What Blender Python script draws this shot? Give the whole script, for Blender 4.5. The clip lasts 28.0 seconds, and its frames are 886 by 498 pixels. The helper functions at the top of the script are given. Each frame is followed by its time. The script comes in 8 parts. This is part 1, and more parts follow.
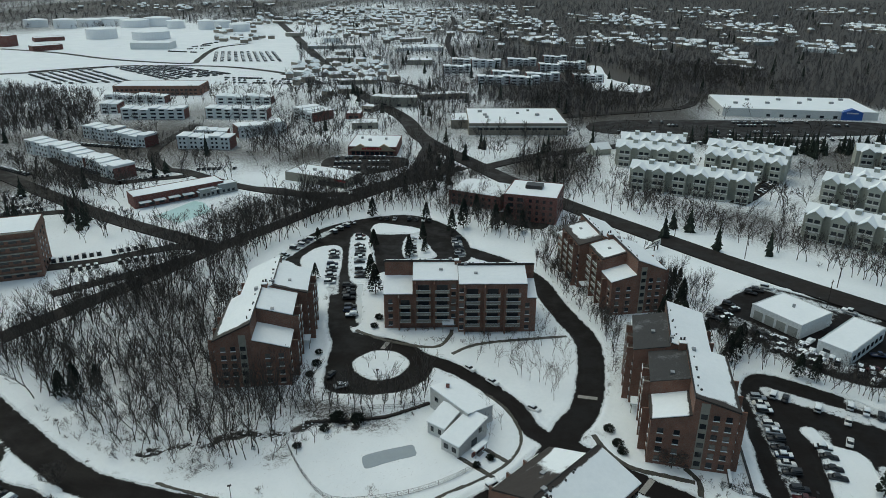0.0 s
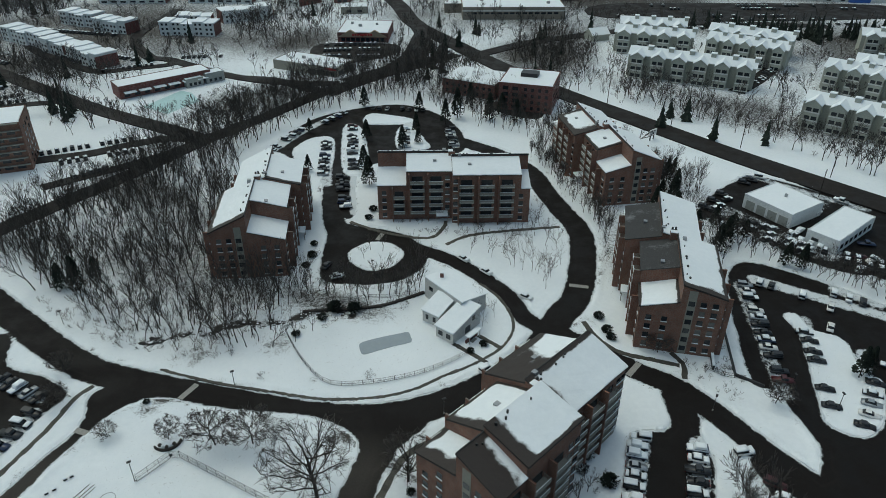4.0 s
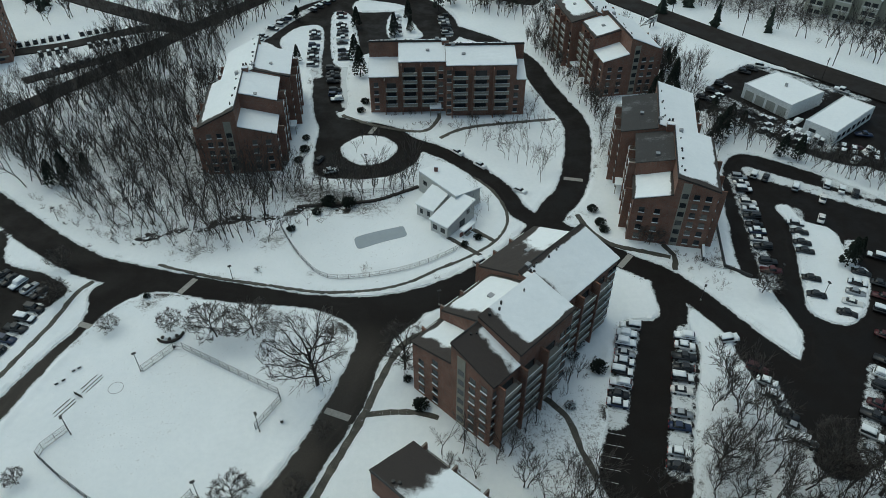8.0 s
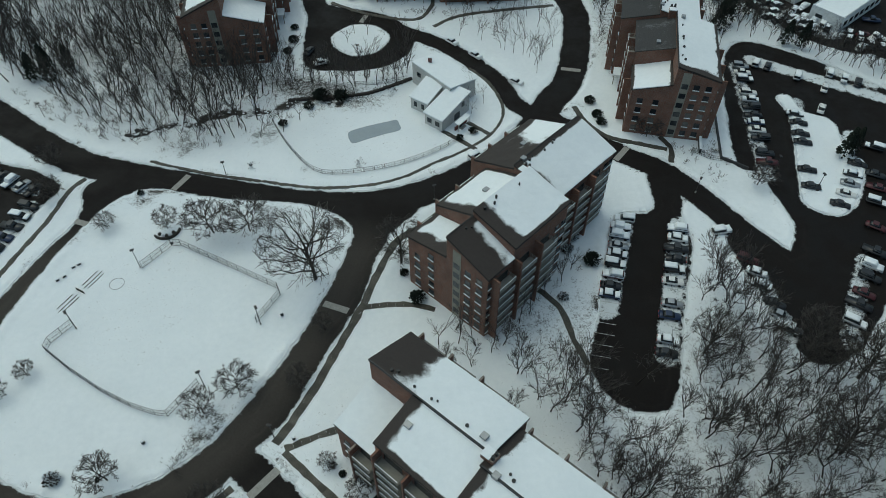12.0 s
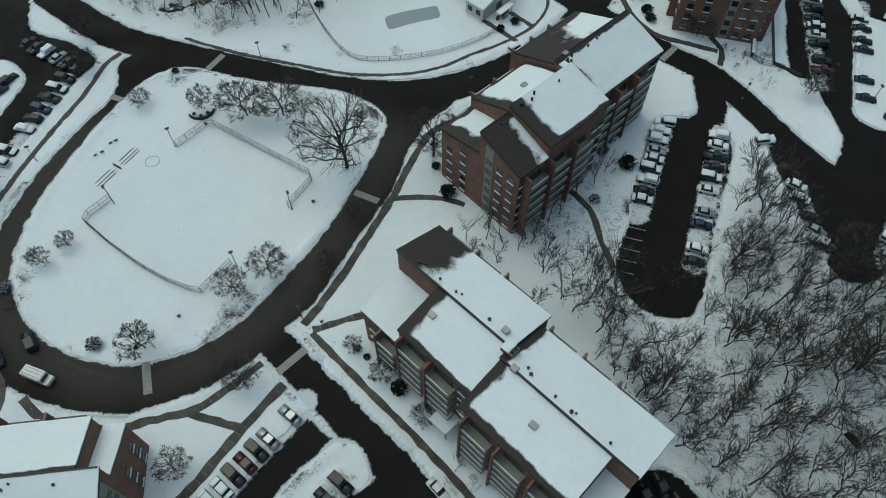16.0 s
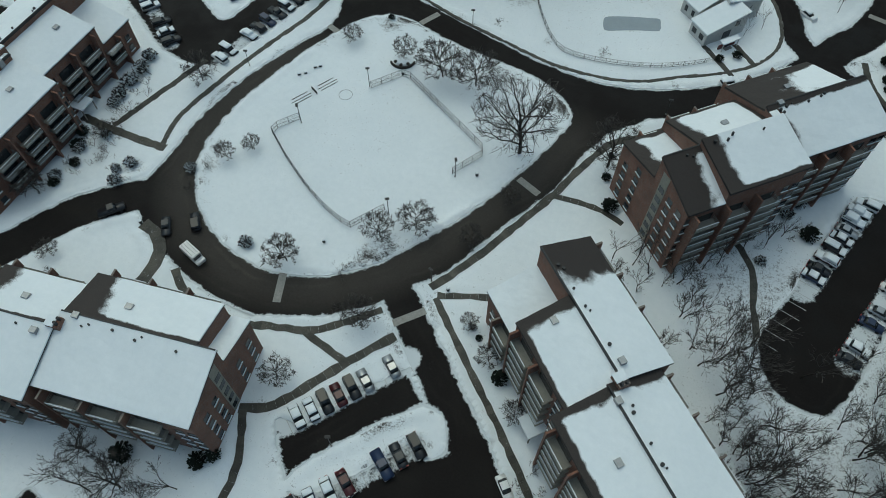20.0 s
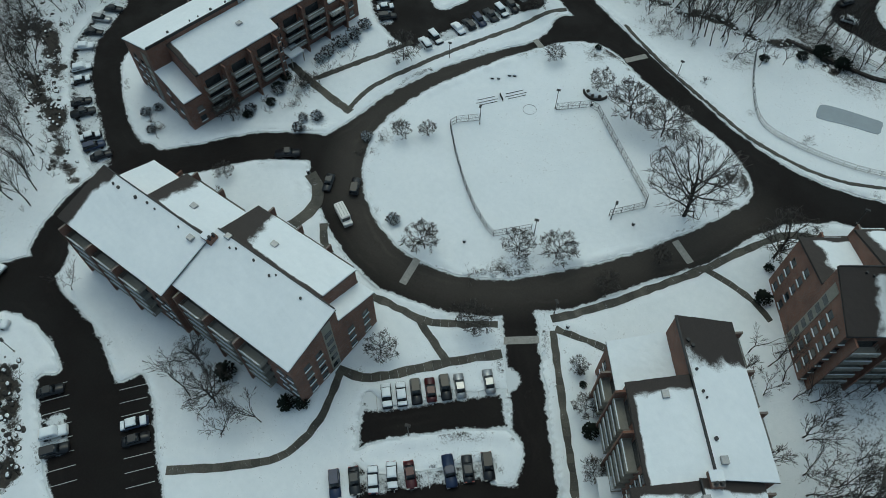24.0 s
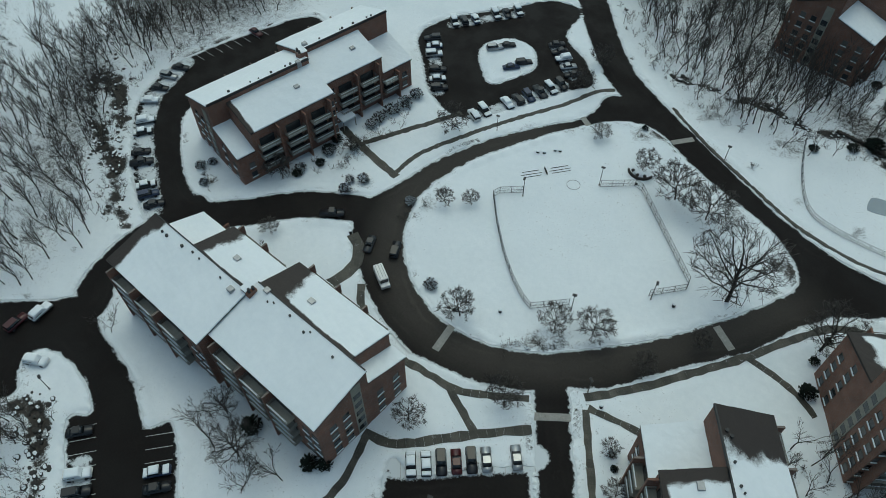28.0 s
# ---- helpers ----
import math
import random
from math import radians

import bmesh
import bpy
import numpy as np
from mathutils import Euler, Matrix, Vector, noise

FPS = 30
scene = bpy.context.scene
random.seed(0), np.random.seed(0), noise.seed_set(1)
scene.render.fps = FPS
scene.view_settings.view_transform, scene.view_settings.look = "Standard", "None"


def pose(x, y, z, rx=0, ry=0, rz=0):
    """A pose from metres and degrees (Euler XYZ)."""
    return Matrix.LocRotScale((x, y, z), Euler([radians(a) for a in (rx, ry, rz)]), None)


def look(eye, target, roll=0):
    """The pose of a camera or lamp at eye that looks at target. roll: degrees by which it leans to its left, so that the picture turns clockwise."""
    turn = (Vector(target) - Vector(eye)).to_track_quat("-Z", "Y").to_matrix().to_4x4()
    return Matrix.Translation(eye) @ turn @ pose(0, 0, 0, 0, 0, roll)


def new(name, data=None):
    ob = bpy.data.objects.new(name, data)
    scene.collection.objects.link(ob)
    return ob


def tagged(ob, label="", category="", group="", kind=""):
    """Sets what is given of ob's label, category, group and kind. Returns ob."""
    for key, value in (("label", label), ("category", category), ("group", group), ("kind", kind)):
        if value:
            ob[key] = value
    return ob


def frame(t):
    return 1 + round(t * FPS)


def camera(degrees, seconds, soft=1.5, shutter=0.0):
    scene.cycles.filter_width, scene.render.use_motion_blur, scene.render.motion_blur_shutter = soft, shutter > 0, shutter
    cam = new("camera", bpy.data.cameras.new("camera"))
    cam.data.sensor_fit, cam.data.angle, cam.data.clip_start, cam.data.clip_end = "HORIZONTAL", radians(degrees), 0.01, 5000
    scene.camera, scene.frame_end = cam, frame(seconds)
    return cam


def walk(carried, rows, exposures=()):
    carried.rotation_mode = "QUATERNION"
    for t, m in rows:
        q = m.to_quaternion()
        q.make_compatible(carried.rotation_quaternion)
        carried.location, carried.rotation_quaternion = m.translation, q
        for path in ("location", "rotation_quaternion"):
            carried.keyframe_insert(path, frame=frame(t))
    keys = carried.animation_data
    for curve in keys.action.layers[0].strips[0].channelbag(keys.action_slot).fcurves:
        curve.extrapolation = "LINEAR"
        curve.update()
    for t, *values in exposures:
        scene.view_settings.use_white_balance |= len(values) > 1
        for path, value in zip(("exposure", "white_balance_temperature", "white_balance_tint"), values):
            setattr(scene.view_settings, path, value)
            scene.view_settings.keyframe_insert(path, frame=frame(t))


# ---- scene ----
cam = camera(64.8, 28.0, 0.5)
EYE = 115.0
# seconds, yaw, pitch, roll of the hovering camera
ROWS = [
    (0.0, 0.00, -22.48, 0.17),
    (0.5, -0.06, -23.61, 0.10),
    (1.0, -0.13, -24.74, 0.12),
    (1.5, -0.22, -25.86, 0.16),
    (2.0, -0.28, -26.98, 0.20),
    (2.5, -0.36, -28.07, 0.13),
    (3.0, -0.46, -29.18, 0.12),
    (3.5, -0.52, -30.28, 0.14),
    (5.5, -0.84, -34.66, 0.15),
    (6.0, -0.90, -35.74, 0.14),
    (6.5, -0.97, -36.83, 0.15),
    (7.0, -1.04, -37.90, 0.11),
    (7.5, -1.12, -38.97, 0.13),
    (8.0, -1.19, -40.05, 0.10),
    (8.5, -1.26, -41.13, 0.06),
    (9.0, -1.35, -42.19, 0.08),
    (9.5, -1.43, -43.28, 0.08),
    (10.0, -1.52, -44.35, 0.11),
    (10.5, -1.59, -45.44, 0.10),
    (11.0, -1.65, -46.53, 0.08),
    (11.5, -1.70, -47.62, 0.04),
    (12.0, -1.75, -48.69, 0.03),
    (12.5, -1.82, -49.74, 0.03),
    (14.5, -2.08, -54.11, -0.03),
    (15.0, -1.98, -55.19, -0.03),
    (15.5, -0.12, -56.28, -0.03),
    (16.0, 2.34, -57.31, -0.00),
    (16.5, 4.72, -58.14, -0.17),
    (17.0, 6.88, -58.53, -0.23),
    (17.5, 8.95, -58.56, -0.25),
    (18.0, 11.60, -58.54, -0.26),
    (18.5, 14.61, -58.48, -0.21),
    (19.0, 17.71, -58.41, -0.36),
    (19.5, 20.91, -58.32, -0.19),
    (20.0, 24.18, -58.23, -0.26),
    (20.5, 27.53, -58.12, -0.38),
    (21.0, 30.93, -58.02, -0.15),
    (21.5, 34.34, -57.93, 0.10),
    (22.0, 37.80, -57.82, 0.08),
    (22.5, 40.74, -57.69, 0.20),
    (24.5, 45.68, -56.49, 0.15),
    (25.0, 46.40, -55.76, 0.11),
    (25.5, 47.14, -55.03, 0.12),
    (26.0, 47.82, -54.28, 0.21),
    (26.5, 48.46, -53.55, 0.18),
    (27.0, 49.07, -52.84, 0.12),
    (27.5, 49.66, -52.13, 0.01),
    (28.0, 50.21, -51.44, -0.14),
]
walk(cam, [(t, pose(0, 0, EYE, 90 + pitch, 0, yaw) @ pose(0, 0, 0, 0, 0, roll)) for t, yaw, pitch, roll in ROWS],
     exposures=[(0.0, -0.06, 6400, -9), (6.0, -0.1, 6300, -10), (14.0, -0.14, 6150, -13), (20.0, -0.19, 6050, -13), (28.0, -0.19, 6000, -14)])

# ---- sky and light: a low overcast ----
world = bpy.data.worlds.new("overcast_sky")
scene.world = world
world.use_nodes = True
wn = world.node_tree.nodes
sky = wn.new("ShaderNodeTexSky")
sky.sky_type, sky.sun_disc = "NISHITA", False
sky.sun_elevation, sky.sun_rotation = radians(64), radians(312)
sky.air_density, sky.dust_density, sky.ozone_density = 1.0, 4.0, 1.0
world.node_tree.links.new(sky.outputs[0], wn["Background"].inputs[0])
wn["Background"].inputs[1].default_value = 0.115
sun = new("sun", bpy.data.lights.new("sun", "SUN"))
sun.data.energy, sun.data.angle, sun.data.color = 0.62, radians(120), (1.0, 0.98, 0.95)
sun.matrix_world = look((-34, 31, 92), (0, 0, 0))


# ---- materials ----
def shader(name, rough=0.8, metal=0.0):
    m = bpy.data.materials.new(name)
    m.use_nodes = True
    b = m.node_tree.nodes["Principled BSDF"]
    b.inputs["Roughness"].default_value, b.inputs["Metallic"].default_value = rough, metal
    return m, m.node_tree.nodes, m.node_tree.links, b


def noise_node(n, l, scale, detail=4.0, rough=0.6, coords=None):
    k = n.new("ShaderNodeTexNoise")
    k.inputs["Scale"].default_value, k.inputs["Detail"].default_value, k.inputs["Roughness"].default_value = scale, detail, rough
    if coords is not None:
        l.new(coords, k.inputs["Vector"])
    return k.outputs["Fac"]


def ramp(n, l, fac, *stops):
    r = n.new("ShaderNodeValToRGB")
    e = r.color_ramp.elements
    while len(e) < len(stops):
        e.new(0.5)
    for el, (p, c) in zip(e, stops):
        el.position, el.color = p, (*c, 1) if len(c) == 3 else (c[0], c[0], c[0], 1)
    l.new(fac, r.inputs["Fac"])
    return r.outputs["Color"]


def mix(n, l, fac, a, b, mode="MIX"):
    k = n.new("ShaderNodeMix")
    k.data_type, k.blend_type = "RGBA", mode
    for sock, v in ((k.inputs["Factor"], fac), (k.inputs["A"], a), (k.inputs["B"], b)):
        if isinstance(v, (int, float)):
            sock.default_value = v
        elif isinstance(v, tuple):
            sock.default_value = (*v, 1)
        else:
            l.new(v, sock)
    return k.outputs["Result"]


def bump(n, l, b, height, strength=0.3, distance=0.05):
    k = n.new("ShaderNodeBump")
    k.inputs["Strength"].default_value, k.inputs["Distance"].default_value = strength, distance
    l.new(height, k.inputs["Height"])
    l.new(k.outputs["Normal"], b.inputs["Normal"])


def world_coords(n):
    return n.new("ShaderNodeNewGeometry").outputs["Position"]


def plain(name, color, rough=0.7, metal=0.0, vary=0.12, scale=1.5):
    """A paint or metal with faint blotches and grain."""
    m, n, l, b = shader(name, rough, metal)
    p = world_coords(n)
    f = mix(n, l, 0.5, noise_node(n, l, scale, 5, 0.65, p), noise_node(n, l, scale * 14, 3, 0.6, p))
    lo = tuple(max(0, c * (1 - 2 * vary)) for c in color)
    hi = tuple(min(1, c * (1 + 2 * vary)) for c in color)
    l.new(ramp(n, l, f, (0.3, lo), (0.7, hi)), b.inputs["Base Color"])
    return m


def snow_material(name, dirt=0.0, holes=0.0, under=(0.05, 0.045, 0.035)):
    m, n, l, b = shader(name, 0.75)
    p = world_coords(n)
    big, mid, fine = noise_node(n, l, 0.06, 4, 0.55, p), noise_node(n, l, 0.9, 6, 0.7, p), noise_node(n, l, 7, 4, 0.7, p)
    col = ramp(n, l, mix(n, l, 0.45, big, mid), (0.3, (0.70, 0.74, 0.77)), (0.7, (0.82, 0.85, 0.87)))
    if holes:
        k = ramp(n, l, mix(n, l, 0.5, mid, fine), (holes - 0.03, (1,)), (holes + 0.03, (0,)))
        col = mix(n, l, k, col, under)
    at = n.new("ShaderNodeAttribute")
    at.attribute_name = "bare"
    add = n.new("ShaderNodeMath")
    add.operation = "MULTIPLY_ADD"
    l.new(at.outputs["Fac"], add.inputs[0])
    add.inputs[1].default_value = 0.85
    lobes = ramp(n, l, noise_node(n, l, 0.2, 3, 0.5, p), (0.32, (0.18,)), (0.68, (0.82,)))
    l.new(mix(n, l, 0.5, lobes, mix(n, l, 0.55, mid, fine)), add.inputs[2])
    shingle = ramp(n, l, fine, (0.3, (0.0155, 0.0115, 0.0095)), (0.7, (0.042, 0.032, 0.028)))
    col = mix(n, l, ramp(n, l, add.outputs[0], (0.75, (0,)), (0.88, (1,))), col, shingle)
    l.new(col, b.inputs["Base Color"])
    bump(n, l, b, mix(n, l, 0.6, mid, fine), 0.35, 0.12)
    return m


SNOW = snow_material("snow")
ROOF_SNOW = snow_material("roof_snow")
CAR_SNOW = snow_material("car_snow")


def ground_material():
    """Snow over grass and leaf litter that pokes through where the litter attribute is high."""
    m, n, l, b = shader("snowy_ground", 0.8)
    p = world_coords(n)
    big, mid, fine = noise_node(n, l, 0.05, 4, 0.55, p), noise_node(n, l, 0.8, 6, 0.7, p), noise_node(n, l, 3.2, 5, 0.75, p)
    col = ramp(n, l, mix(n, l, 0.45, big, mid), (0.3, (0.69, 0.73, 0.76)), (0.7, (0.82, 0.85, 0.87)))
    at = n.new("ShaderNodeAttribute")
    at.attribute_name = "litter"
    add = n.new("ShaderNodeMath")
    add.operation = "MULTIPLY_ADD"
    l.new(at.outputs["Fac"], add.inputs[0])
    add.inputs[1].default_value = 0.5
    l.new(mix(n, l, 0.55, mid, fine), add.inputs[2])
    k = ramp(n, l, add.outputs[0], (0.66, (0,)), (0.84, (1,)))
    dirt = ramp(n, l, noise_node(n, l, 1.7, 5, 0.7, p), (0.3, (0.009, 0.0076, 0.0064)), (0.7, (0.06, 0.05, 0.04)))
    l.new(mix(n, l, k, col, dirt), b.inputs["Base Color"])
    bump(n, l, b, mix(n, l, 0.6, mid, fine), 0.5, 0.2)
    return m


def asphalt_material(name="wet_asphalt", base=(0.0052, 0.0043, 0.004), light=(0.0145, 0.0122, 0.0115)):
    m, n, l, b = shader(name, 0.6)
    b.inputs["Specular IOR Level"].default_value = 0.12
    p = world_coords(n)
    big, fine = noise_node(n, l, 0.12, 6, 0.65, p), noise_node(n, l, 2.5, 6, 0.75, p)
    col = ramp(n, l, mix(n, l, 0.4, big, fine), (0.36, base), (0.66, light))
    at = n.new("ShaderNodeAttribute")
    at.attribute_name = "edge"
    add = n.new("ShaderNodeMath")
    add.operation = "MULTIPLY_ADD"
    l.new(at.outputs["Fac"], add.inputs[0])
    add.inputs[1].default_value = 0.55
    l.new(mix(n, l, 0.45, noise_node(n, l, 0.5, 5, 0.65, p), fine), add.inputs[2])
    dry = n.new("ShaderNodeAttribute")
    dry.attribute_name = "dry"
    col = mix(n, l, dry.outputs["Fac"], col, ramp(n, l, mix(n, l, 0.4, big, fine), (0.35, (0.029, 0.0255, 0.0225)), (0.68, (0.058, 0.052, 0.046))))
    far_in = n.new("ShaderNodeAttribute")
    far_in.attribute_name = "inward"
    wob = n.new("ShaderNodeMath")
    wob.operation = "MULTIPLY_ADD"
    l.new(noise_node(n, l, 0.09, 3, 0.5, p), wob.inputs[0])
    wob.inputs[1].default_value = 5.0
    l.new(far_in.outputs["Fac"], wob.inputs[2])
    wave = n.new("ShaderNodeMath")
    wave.operation = "PINGPONG"
    l.new(wob.outputs[0], wave.inputs[0])
    wave.inputs[1].default_value = 0.95
    rut = mix(n, l, ramp(n, l, noise_node(n, l, 0.07, 4, 0.6, p), (0.45, (0.0,)), (0.65, (0.8,))), (0, 0, 0), ramp(n, l, wave.outputs[0], (0.45, (0,)), (0.85, (1,))))
    col = mix(n, l, rut, col, mix(n, l, 1.0, col, (1.45, 1.43, 1.4), "MULTIPLY"))
    scuff = ramp(n, l, mix(n, l, 0.5, noise_node(n, l, 0.9, 6, 0.75, p), noise_node(n, l, 0.2, 3, 0.5, p)), (0.62, (0,)), (0.74, (0.22,)))
    col = mix(n, l, scuff, col, (0.11, 0.105, 0.1))
    slush = ramp(n, l, add.outputs[0], (0.78, (0,)), (0.9, (1,)))
    l.new(mix(n, l, slush, col, (0.6, 0.63, 0.65)), b.inputs["Base Color"])
    l.new(ramp(n, l, big, (0.4, (0.55,)), (0.6, (0.85,))), b.inputs["Roughness"])
    bump(n, l, b, fine, 0.2, 0.02)
    return m


def brick_material(name, a, c):
    m, n, l, b = shader(name, 0.85)
    p = world_coords(n)
    br = n.new("ShaderNodeTexBrick")
    br.inputs["Scale"].default_value = 1.0
    br.inputs["Brick Width"].default_value, br.inputs["Row Height"].default_value, br.inputs["Mortar Size"].default_value = 0.22, 0.075, 0.008
    tc = n.new("ShaderNodeTexCoord")
    sep, com = n.new("ShaderNodeSeparateXYZ"), n.new("ShaderNodeCombineXYZ")
    l.new(tc.outputs["Object"], sep.inputs[0])
    s = n.new("ShaderNodeMath")
    s.operation = "ADD"
    l.new(sep.outputs[0], s.inputs[0])
    l.new(sep.outputs[1], s.inputs[1])
    l.new(s.outputs[0], com.inputs[0])
    l.new(sep.outputs[2], com.inputs[1])
    l.new(com.outputs[0], br.inputs["Vector"])
    br.inputs["Color1"].default_value, br.inputs["Color2"].default_value = (*a, 1), (*c, 1)
    br.inputs["Mortar"].default_value = (0.2, 0.17, 0.15, 1)
    st = ramp(n, l, noise_node(n, l, 0.35, 5, 0.6, p), (0.3, (0.72, 0.72, 0.72)), (0.7, (1.15, 1.12, 1.1)))
    l.new(mix(n, l, 1.0, br.outputs["Color"], st, "MULTIPLY"), b.inputs["Base Color"])
    bump(n, l, b, br.outputs["Fac"], 0.2, 0.01)
    return m


GROUND = ground_material()
ASPHALT = asphalt_material()
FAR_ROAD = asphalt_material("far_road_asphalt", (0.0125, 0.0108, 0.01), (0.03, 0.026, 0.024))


def paving_material():
    """Damp concrete slabs, each of its own tone, with wet stains and trodden snow."""
    m, n, l, b = shader("damp_concrete_paving", 0.7)
    p = world_coords(n)
    rnd_tone = ramp(n, l, n.new("ShaderNodeObjectInfo").outputs["Random"], (0.0, (0.62,)), (1.0, (1.2,)))
    tone = ramp(n, l, mix(n, l, 0.5, noise_node(n, l, 0.35, 5, 0.65, p), noise_node(n, l, 5, 4, 0.7, p)), (0.33, (0.017, 0.0155, 0.0125)), (0.66, (0.098, 0.091, 0.073)))
    col = mix(n, l, 1.0, tone, rnd_tone, "MULTIPLY")
    k = ramp(n, l, mix(n, l, 0.5, noise_node(n, l, 0.8, 5, 0.7, p), noise_node(n, l, 6, 4, 0.7, p)), (0.6, (0,)), (0.66, (1,)))
    l.new(mix(n, l, k, col, (0.6, 0.63, 0.65)), b.inputs["Base Color"])
    return m


PAVING = paving_material()
CONCRETE = plain("crosswalk_concrete", (0.27, 0.26, 0.24), 0.8, vary=0.2)
BRICK = brick_material("brown_brick", (0.158, 0.070, 0.044), (0.21, 0.098, 0.064))
RED_BRICK = brick_material("red_brick", (0.13, 0.036, 0.03), (0.17, 0.05, 0.042))
GLASS = plain("dark_window_glass", (0.02, 0.024, 0.028), 0.12, 0.0, 0.3)
CREAM = plain("cream_panel_paint", (0.25, 0.24, 0.2), 0.7)
RAIL = plain("weathered_balcony_paint", (0.25, 0.24, 0.21), 0.7)
DARK = plain("dark_flashing_metal", (0.03, 0.03, 0.032), 0.5, 0.4)
GREY_METAL = plain("galvanised_metal", (0.3, 0.31, 0.32), 0.45, 0.8)
WHITE_WALL = plain("white_clapboard_paint", (0.66, 0.68, 0.68), 0.7)
GREY_WALL = plain("grey_green_siding", (0.30, 0.31, 0.29), 0.8)
BEIGE_WALL = plain("beige_stucco", (0.24, 0.21, 0.17), 0.8)
BARK = plain("dark_bark", (0.03, 0.025, 0.021), 0.9, vary=0.3)
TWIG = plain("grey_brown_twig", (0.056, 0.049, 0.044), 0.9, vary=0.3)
# haze over the far woods is put into this paler, bluer wood colour
HAZED_TWIG = plain("hazed_distant_wood", (0.11, 0.102, 0.103), 0.9, vary=0.3)
NEEDLE = plain("dark_evergreen_needles", (0.016, 0.024, 0.016), 0.9, vary=0.3)


# ---- mesh helpers ----
def mesh_from(name, verts, faces, mats, smooth=False, index=None):
    me = bpy.data.meshes.new(name)
    me.from_pydata([tuple(v) for v in verts], [], [tuple(f) for f in faces])
    for m in mats if isinstance(mats, (list, tuple)) else [mats]:
        me.materials.append(m)
    if index is not None:
        me.polygons.foreach_set("material_index", index)
    if smooth:
        me.polygons.foreach_set("use_smooth", [True] * len(me.polygons))
    me.update()
    return me


def part(name, bm, material, parent, label="", m=None):
    """Links a bmesh or a mesh as one mesh object under a thing or a part."""
    if isinstance(bm, bpy.types.Mesh):
        me = bm
    else:
        me = bpy.data.meshes.new(name)
        bmesh.ops.recalc_face_normals(bm, faces=bm.faces)
        bm.to_mesh(me)
        bm.free()
    if material is not None and not me.materials:
        me.materials.append(material)
    ob = new(name, me)
    ob.parent = parent
    if m is not None:
        ob.matrix_basis = m
    if label:
        ob["label"] = label
    return ob


def box_into(bm, x0, x1, y0, y1, z0, z1, m=None):
    v = [bm.verts.new(p) for p in ((x0, y0, z0), (x1, y0, z0), (x1, y1, z0), (x0, y1, z0), (x0, y0, z1), (x1, y0, z1), (x1, y1, z1), (x0, y1, z1))]
    if m is not None:
        for k in v:
            k.co = m @ k.co
    for f in ((0, 3, 2, 1), (4, 5, 6, 7), (0, 1, 5, 4), (1, 2, 6, 5), (2, 3, 7, 6), (3, 0, 4, 7)):
        bm.faces.new([v[i] for i in f])


def box(*a, **k):
    bm = bmesh.new()
    box_into(bm, *a, **k)
    return bm


def prism_into(bm, outline, z0, z1):
    """A solid over a plan outline; z1 a height or a function of x, y."""
    top = z1 if callable(z1) else (lambda x, y: z1)
    lo = [bm.verts.new((x, y, z0)) for x, y in outline]
    hi = [bm.verts.new((x, y, top(x, y))) for x, y in outline]
    n = len(outline)
    bm.faces.new(lo[::-1])
    bm.faces.new(hi)
    for i in range(n):
        bm.faces.new((lo[i], lo[(i + 1) % n], hi[(i + 1) % n], hi[i]))


def rod_into(bm, a, b, r0, r1=None, sides=6):
    a, b = Vector(a), Vector(b)
    r1 = r0 if r1 is None else r1
    d = (b - a).normalized()
    s = d.cross(Vector((0.3, 0.2, 1)) if abs(d.z) < 0.9 else Vector((1, 0, 0))).normalized()
    t = d.cross(s)
    rings = [[bm.verts.new(p + (s * math.cos(k) + t * math.sin(k)) * r) for k in [2 * math.pi * i / sides for i in range(sides)]] for p, r in ((a, r0), (b, r1))]
    for i in range(sides):
        j = (i + 1) % sides
        bm.faces.new((rings[0][i], rings[0][j], rings[1][j], rings[1][i]))
    bm.faces.new(rings[0][::-1])
    bm.faces.new(rings[1])


def spline(pts, closed=False, n=6):
    p = [np.array(q, float) for q in pts]
    out, k = [], len(p)
    for i in range(k if closed else k - 1):
        if closed:
            a, b, c, d = p[i - 1], p[i], p[(i + 1) % k], p[(i + 2) % k]
        else:
            a, b, c, d = p[max(i - 1, 0)], p[i], p[i + 1], p[min(i + 2, k - 1)]
        for t in np.arange(n) / n:
            out.append(0.5 * (2 * b + (c - a) * t + (2 * a - 5 * b + 4 * c - d) * t * t + (3 * b - a - 3 * c + d) * t ** 3))
    if not closed:
        out.append(p[-1])
    return np.array(out)


# ---- plan of roads and lots: what is ploughed, in order ----
OVAL = [(-82.6, 60), (-85.5, 66), (-86.5, 75), (-85.5, 85), (-83, 94), (-79.5, 105), (-75, 115), (-69, 121), (-63, 121.5), (-56, 119.5), (-48, 118),
        (-40, 117), (-31, 116), (-24, 113.5), (-19, 110), (-17.3, 105.5), (-18.5, 100), (-21, 92), (-24.5, 82.5), (-29, 73), (-33.5, 65.5), (-39.5, 57),
        (-46.5, 51), (-54, 48), (-62, 47.3), (-70.5, 49.8), (-77.5, 54)]
RING = [(-79, 126), (-80, 113), (-85, 101), (-89, 90), (-92, 76), (-91.8, 63), (-92, 54), (-87, 46.5), (-74.4, 40.5), (-65.6, 38.2), (-56, 37.8), (-48, 40.8),
        (-42, 43.7), (-34.4, 50), (-30.2, 55.9), (-26, 61), (-20.6, 73.7), (-14, 87), (-11.7, 96.6), (-7.8, 106.2), (-3, 116), (-40, 122)]
PLOUGHED = []
